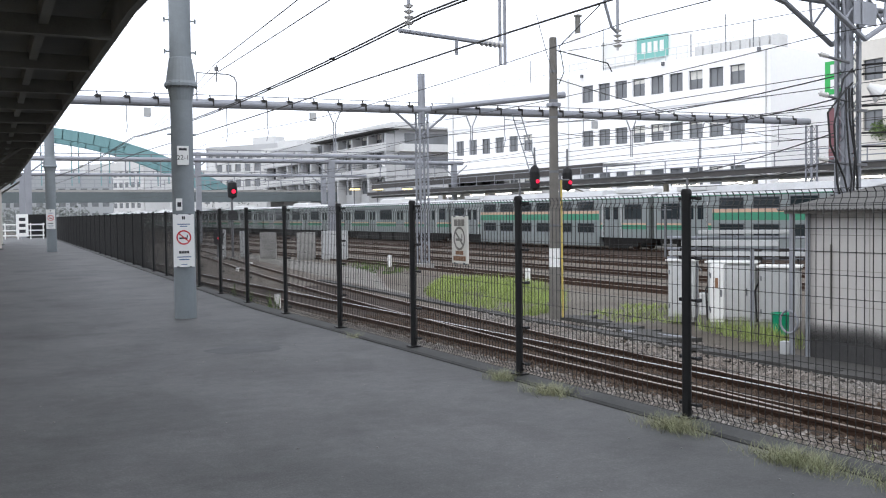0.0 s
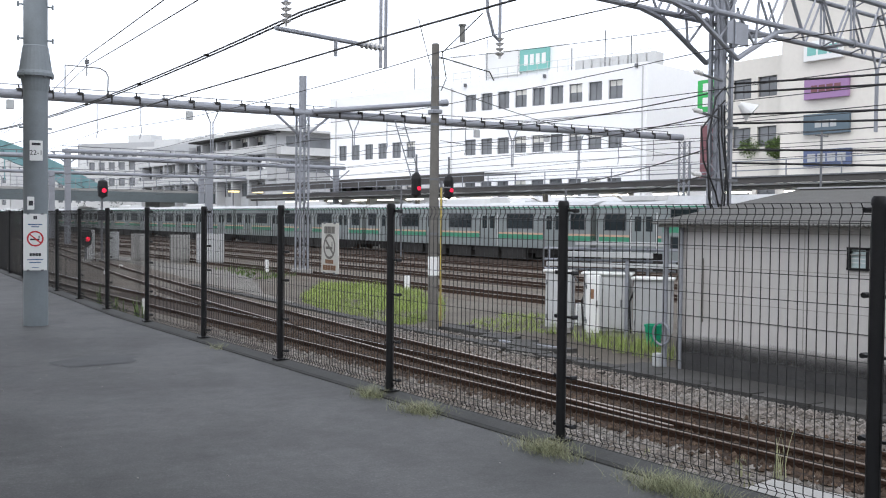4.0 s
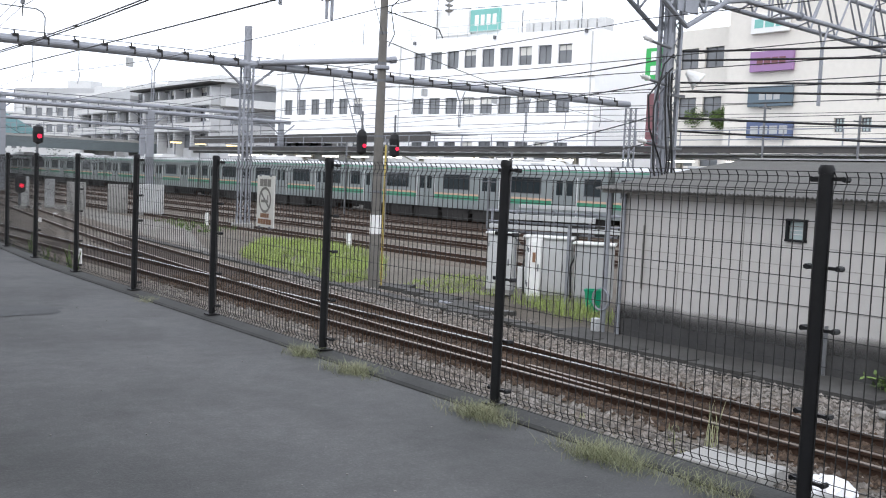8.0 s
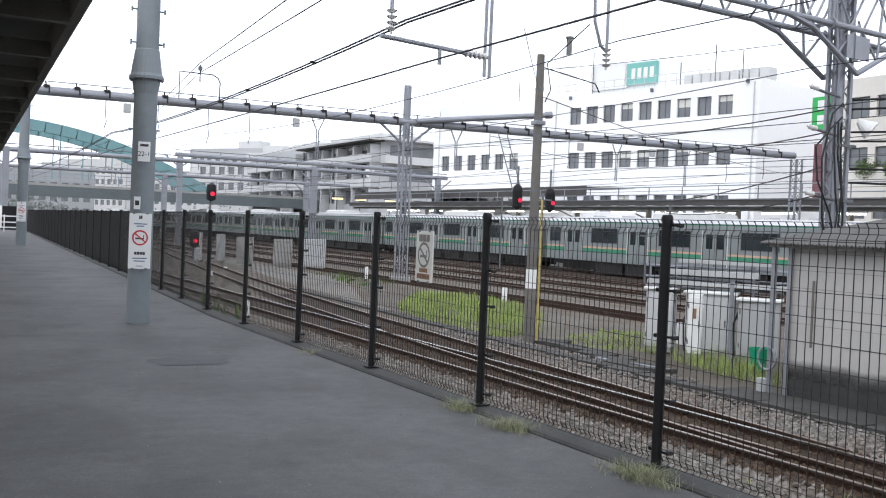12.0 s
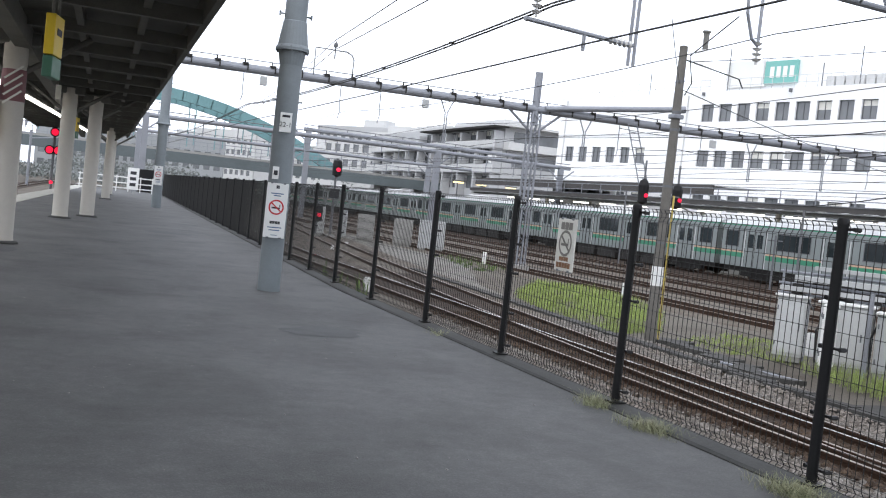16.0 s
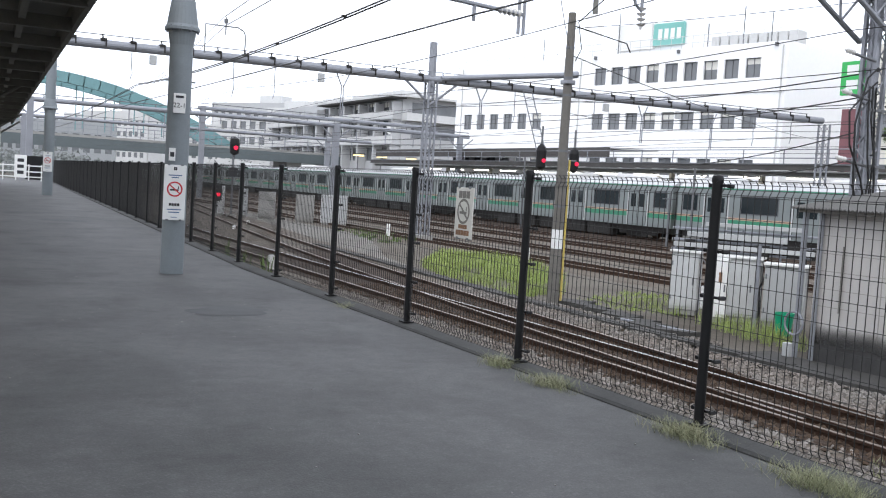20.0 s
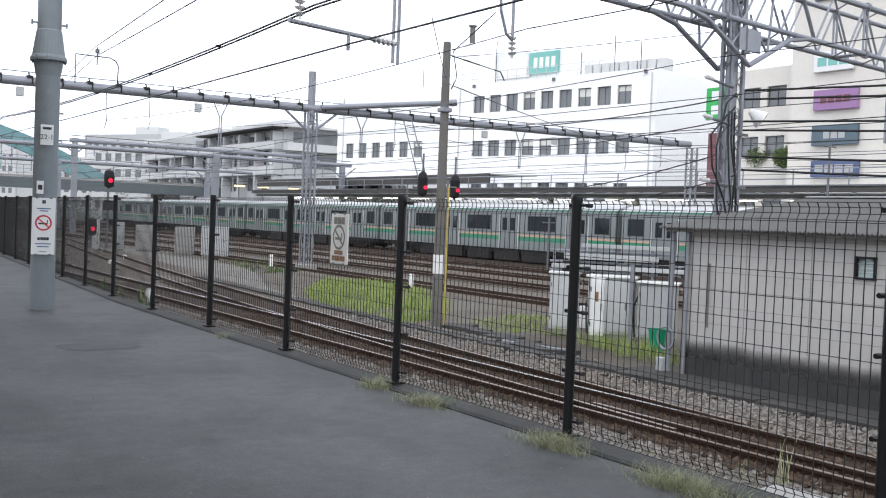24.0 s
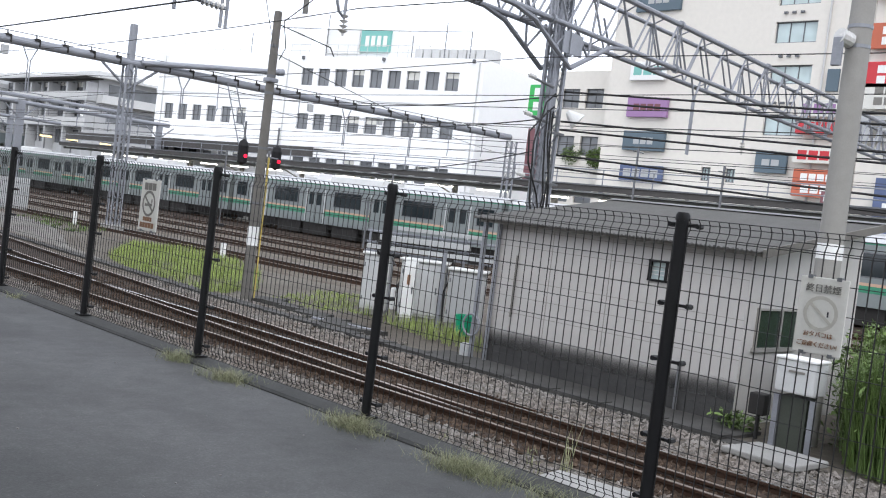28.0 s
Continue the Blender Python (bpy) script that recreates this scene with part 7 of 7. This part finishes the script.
def build_station():
    """Island platform with a long dark roof beyond the passing train."""
    def sx(y):
        return 46.0
    f = thing("station_platform", "concrete island platform beyond the train", "platform", kind="structure")
    part("slab", Geo().box((48.5, 60, (GROUND - 0.02) / 2), (7.0, 190, 1.2)), M["concrete"], f)
    r = thing("station_roof", "long dark platform roof with a pale edge and lamps beneath", "roof")
    ys = [-20, 0, 20, 32, 44, 56, 68, 80, 95, 110]
    line = [(45.0, y, 3.35) for y in ys]
    part("fascia", Geo().sweep(line, [(-0.05, 0.3), (0.12, 0.3), (0.12, 0.62), (-0.05, 0.62)]), M["roofdark"], r)
    part("lower_beam", Geo().sweep(line, [(0.5, 0.0), (0.62, 0.0), (0.62, 0.2), (0.5, 0.2)]), M["canopysteel"], r)
    for i in range(66):
        part("roof_strut", Geo().rod((45.56, -19 + 1.9 * i, 3.45), (45.1, -19 + 1.9 * i + 0.5, 3.72), 0.05, 5), M["galvdark"], r)
    part("edge_strip", Geo().sweep(line, [(-0.12, 0.62), (0.3, 0.62), (0.3, 0.7), (-0.12, 0.7)]), M["galvdark"], r, "pale metal gutter")
    part("roof_sheet", Geo().sweep(line, [(0.3, 0.55), (6.8, 0.75), (6.8, 0.85), (0.3, 0.68)]), M["roofdark"], r)
    part("ceiling", Geo().sweep(line, [(0.12, 0.2), (6.8, 0.2), (6.8, 0.28), (0.12, 0.28)]), M["roofpale"], r)
    for i in range(13):
        y = -12 + 9.0 * i
        p = part("roof_post", Geo().box((48.0, y, 1.5), (0.3, 0.3, 4.2)), M["canopycol"], r)
        part("post_bracket", Geo().rod((47.9, y, 2.7), (45.6, y, 3.5 + 0.0), 0.06, 6), M["canopycol"], p)
    for i in range(24):
        y = -14 + 5.0 * i
        l = thing("platform_lamp", "lit fluorescent lamp under the station roof", "light", pose(46.4, y, 3.2 + 0.0), group="station roof lamps")
        part("tube", Geo().box((0, 0, 0), (0.16, 2.6, 0.1)), M["tube"], l)
        part("housing", Geo().box((0, 0, 0.09), (0.22, 2.7, 0.08)), M["white"], l)
    for x in (46.7, 49.9, 54.1, 58.4):
        l = thing("platform_lamp", "warm lit lamp box on a post at the far platform", "light", pose(x, 118, GROUND), group="far platform lamps")
        part("post", Geo().rod((0, 0.2, 0), (0, 0.2, 5.95), 0.08, 8), M["galvdark"], l)
        part("lamp_box", Geo().box((0, 0, 5.9), (1.3, 0.3, 0.2)), M["warmtube"], l)
        part("hood", Geo().box((0, 0, 6.12), (1.6, 0.5, 0.08)), M["roofdark"], l)
    line2 = [(46.5, y, 4.5) for y in (66, 80, 95, 112)]
    part("upper_fascia", Geo().sweep(line2, [(-0.05, 0.0), (0.12, 0.0), (0.12, 0.8), (-0.05, 0.8)]), M["roofdark"], r)
    part("upper_sheet", Geo().sweep(line2, [(0.12, 0.7), (5.0, 0.8), (5.0, 0.9), (0.12, 0.8)]), M["roofpale"], r)
    # posts, conduit rails and stays above the roof
    c = thing("roof_railing", "thin railing of posts and pipes along the station roof", "railing")
    upright = Geo().rod((0, 0, 0), (0, 0, 1.0), 0.04, 5).mesh("upright", M["galv"])
    for i in range(34):
        part("upright", upright, None, c, at=pose(45.2, -18 + 3.4 * i, 3.95))
    for dz in (0.45, 0.98):
        part("pipe", Geo().path([(45.2, y, 3.95 + dz) for y in ys], 0.035, 5), M["galv"], c)
    # shapes on the platform: kiosk boxes and signs
    rng = random.Random(9)
    for i in range(14):
        y = -8 + 8.2 * i + rng.uniform(-2, 2)
        k = thing("platform_kiosk", "pale vending kiosk on the island platform", "kiosk", pose(49.0, y, -0.05), group="platform kiosks")
        part("cabinet", Geo().box((0, 0, 0.95), (0.9, rng.uniform(1.2, 3.5), 1.9)), M[rng.choice(("white", "cabinet", "cabgrey", "signcream"))], k, bevel=0.03)
        part("front_panel", Geo().box((-0.46, 0, 1.2), (0.02, 0.9, 0.9)), M[rng.choice(("dullsign", "winglass", "bluesign"))], k)
    # second train standing beyond, only its pale roof showing
    w = thing("parked_train", "pale parked train beyond the island platform", "train")
    for i in range(6):
        y = 20 * i - 10
        part("car_body", Geo().box((54.0, y, 0.9), (2.8, 19.4, 2.6)), M["steelcar"], w, bevel=0.1)
        part("car_roof", Geo().box((54.0, y, 2.3), (2.6, 19.2, 0.3)), M["whitewall"], w, bevel=0.1)
        part("window_row", Geo().box((52.58, y, 1.35), (0.05, 17.5, 0.8)), M["carglass"], w)


def far_gantry(y, x0, x1, z, posts, label):
    t = thing("far_gantry", label, "gantry", group="far tubular gantries")
    part("beam", Geo().rod((x0, y, z), (x1, y, z + 0.1), 0.2, 10), M["galv"], t)
    part("upper_pipe", Geo().rod((x0, y, z + 0.45), (x1, y, z + 0.5), 0.04, 6), M["galvdark"], t)
    for i in range(int((x1 - x0) / 3)):
        x = x0 + 1.5 + 3 * i
        part("bracket", Geo().rod((x, y, z), (x, y, z + 0.5), 0.05, 5), M["galvdark"], t)
        part("dropper", Geo().rod((x + 0.8, y, z), (x + 0.8, y, z - 1.4), 0.05, 5), M["galv"], t)
    for x, w in posts:
        p = part("gantry_leg", Geo().box((x, y, (z + 0.2 + GROUND) / 2), (w, w * 0.8, z + 0.2 - GROUND)), M["galv"], t)
        for s in (-1, 1):
            part("knee_brace", Geo().rod((x, y, z - 1.3), (x + s * 1.5, y, z - 0.1), 0.07, 6), M["galv"], p)
    return t


def build_background():
    far_gantry(90.0, 5.5, 47.0, 6.4, ((6.0, 0.5), (32.7, 0.6), (46, 0.5)), "grey tubular gantry farther along the yard")
    far_gantry(122.0, 3.0, 50.0, 6.4, ((8.0, 0.6), (26, 0.6), (44, 0.6)), "distant tubular gantry before the road bridge")
    far_gantry(100.0, 22.0, 48.0, 7.6, ((22.5, 0.5), (47, 0.5)), "high tubular gantry before the station building")
    far_gantry(45.0, -24.0, -2.0, 4.1, ((-8.3, 0.3), (-23, 0.4)), "tubular gantry over the far tracks")
    far_gantry(70.0, -26.0, 1.0, 5.0, ((-12.3, 0.35), (-25, 0.4)), "second tubular gantry over the far tracks")
    far_gantry(105.0, -30.0, 5.0, 6.0, ((-9, 0.4), (-28, 0.4)), "third tubular gantry over the far tracks")
    # road bridge and arch
    b = thing("road_bridge", "grey girder road bridge crossing the railway", "bridge")
    part("girder", Geo().box((0, 152, 4.4), (260, 1.2, 1.5)), M["bridge"], b)
    part("deck", Geo().box((0, 157, 5.3), (260, 11, 0.4)), M["concrete"], b)
    g = Geo()
    for i in range(120):
        g.box((-120 + 2 * i, 151.6, 6.2), (0.08, 0.08, 1.5))
    g.box((0, 151.6, 6.95), (260, 0.1, 0.1)).box((0, 151.6, 6.4), (260, 0.06, 0.06)).box((0, 151.6, 5.8), (260, 0.06, 0.06))
    part("parapet_railing", g, M["galv"], b)
    for x in (-62, -22, 50, 92):
        part("pier", Geo().box((x, 156, 1.6), (2.4, 7, 6.2)), M["concrete"], b)
    a = thing("bridge_arch", "teal painted steel arch rising over the road bridge", "arch")
    for yy in (153.0, 161.0):
        line = []
        n = 28
        g = Geo()
        for i in range(n + 1):
            k = i / n
            x = -20.5 + 60 * k
            z = 5.4 + 8.5 * 4 * k * (1 - k)
            line.append((x, z))
        for (xa, za), (xb, zb) in zip(line[:-1], line[1:]):
            ang = math.degrees(math.atan2(zb - za, xb - xa))
            g.box((0, 0, 0), (math.hypot(xb - xa, zb - za) + 0.1, 0.9, 1.5), m=pose((xa + xb) / 2, yy, (za + zb) / 2, 0, -ang, 0))
        part("arch_rib", g, M["teal"], a)
        for i in range(2, n - 1, 2):
            x, z = line[i]
            part("hanger", Geo().rod((x, yy, 6.4), (x, yy, z), 0.09, 6), M["teal"], a)
    # left side: sheds and poles beyond the far tracks
    for x, y, w, h, m in ((-13.6, 78, 2.6, 2.6, "darkgreen"), (-12.2, 96, 4.2, 2.6, "whitewall"), (-17, 88, 5, 5.2, "darkgreen"), (-22, 100, 9, 5, "greywall"), (-9.2, 92, 1.6, 2.2, "darkgreen"), (-30, 90, 8, 6, "greywall")):
        s = thing("lineside_shed", "pale lineside shed beyond the far tracks", "shed", pose(x, y, GROUND, 0, 0, 5), group="lineside sheds")
        part("walls", Geo().box((0, 0, h / 2), (w, 4, h)), M[m], s, bevel=0.03)
        part("roof", Geo().box((0, 0, h + 0.06), (w + 0.5, 4.5, 0.14)), M["roofdark"], s)
        part("door", Geo().box((-w * 0.2, -2.02, 1.05), (0.95, 0.05, 2.1)), M["cabgrey"], s)
        part("window", Geo().box((w * 0.25, -2.02, 1.6), (1.3, 0.05, 0.9)), M["winglass"], s)
    for x, y, h in ((-11.8, 40, 6.5), (-13, 52, 6.5), (-9.5, 84, 6), (-15, 66, 7.5), (-7.2, 96, 5), (-8.2, 58, 6.5), (-5.6, 108, 6), (-17.5, 92, 7), (-12.4, 112, 6.5), (-3.4, 118, 6)):
        p = thing("catenary_pole", "slim grey catenary pole beyond the far tracks", "pole", pose(x, y, GROUND), group="far catenary poles")
        part("shaft", Geo().rod((0, 0, 0), (0, 0, h), 0.14, 10), M["galv"], p)
        part("arm", Geo().rod((0, 0, h - 0.8), (2.6, 0, h - 0.5), 0.05, 6), M["galv"], p)
    # hazy distance of low trees beyond the bridge
    rng = random.Random(17)
    g = Geo()
    for i in range(30000):
        x = rng.uniform(-150, 60)
        y = rng.uniform(185, 235)
        z = GROUND + rng.random() ** 1.3 * (4.2 + 1.2 * math.sin(x * 0.13) + 0.9 * math.sin(x * 0.37))
        a = Vector((rng.uniform(-1, 1), rng.uniform(-1, 1), rng.uniform(-1, 1))) * 0.45
        q = Vector((rng.uniform(-1, 1), rng.uniform(-1, 1), rng.uniform(-1, 1))) * 0.45
        c = Vector((x, y, z))
        g.face(c, c + a, c + a * 0.4 + q)
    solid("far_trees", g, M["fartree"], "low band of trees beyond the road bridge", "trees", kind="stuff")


# ---------------------------------------------------------------- assemble
build_ground()
build_platform()
build_stains()
build_tracks()
build_fence()
no_smoking_plate("no_smoking_sign", 0.30, 0.43, pose(2.955, 9.89, 1.125, 0, 0, -90), True, "weathered no-smoking board clipped to the mesh fence")
no_smoking_plate("no_smoking_sign", 0.205, 0.32, pose(2.955, 4.14, 1.124, 0, 0, -90), True, "small weathered no-smoking board clipped to the mesh fence", ("終日禁煙", "おタバコは", "ご遠慮ください!"))
col = build_column(1.75, 15.45, 9.5, 3.12, 0.145, "grey round steel column with a bolted flange on the platform")
no_smoking_plate("column_no_smoking_sign", 0.27, 0.70, pose(1.70, 15.25, 1.05, 0, 0, -8), False, "white no-smoking notice with a red ring on the grey column")
pl = thing("pole_number_plate", "small white plate numbered 22-1 on the grey column", "plate", pose(1.72, 15.285, 2.18, 0, 0, -8))
part("plate", Geo().box((0, 0, 0), (0.15, 0.012, 0.25)), M["white"], pl, bevel=0.003)
part("numerals", text_mesh("22-1", 0.085), None, pl, at=pose(0, -0.009, -0.03, 90)).data.materials.append(M["ink"])
part("text_bar", Geo().box((0, -0.008, 0.08), (0.1, 0.003, 0.03)), M["ink"], pl)
pl = thing("small_notice", "tiny white notice on the grey column", "plate", pose(1.66, 15.30, 1.53, 0, 0, -8))
part("plate", Geo().box((0, 0, 0), (0.08, 0.012, 0.16)), M["white"], pl)
part("text_bar", Geo().box((0, -0.008, 0), (0.05, 0.003, 0.06)), M["ink"], pl)
build_column(3.15, 45.4, 6.9, 3.5, 0.2, "grey round steel column carrying the tubular gantry")
no_smoking_plate("column_no_smoking_sign", 0.34, 0.8, pose(3.1, 45.13, 1.35, 0, 0, -5), False, "white no-smoking notice on the distant grey column")
build_tube_gantry()
build_truss()
build_yard_poles()
build_post_signal(14.75, 60, 2.98, "tall railway signal with a red lamp lit beside the yard track")
build_post_signal(13.85, 60, 0.2, "low railway signal with a red lamp lit near the ground")
build_post_signal(-1.0, 60, 3.07, "stacked railway signal with three red lamps lit", True)
build_hut()
build_lineside()
build_wires()
build_canopy()
build_white_block()
build_tower()
build_grey_block()
build_station()
build_background()
CARS = build_train()
build_vegetation()
build_stones()


# ---------------------------------------------------------------- moving things
def motions():
    for ob, k in CARS:
        rows = []
        for i in range(15):
            s = 2.0 * i
            rows.append((s, pose(40.05, 77.15 + CAR * (k + 0.5) - 8.13 * s + 0.6 * max(0.0, (s - 20.0) / 8.0) ** 2, RAILTOP)))
        walk(ob, rows)


motions()
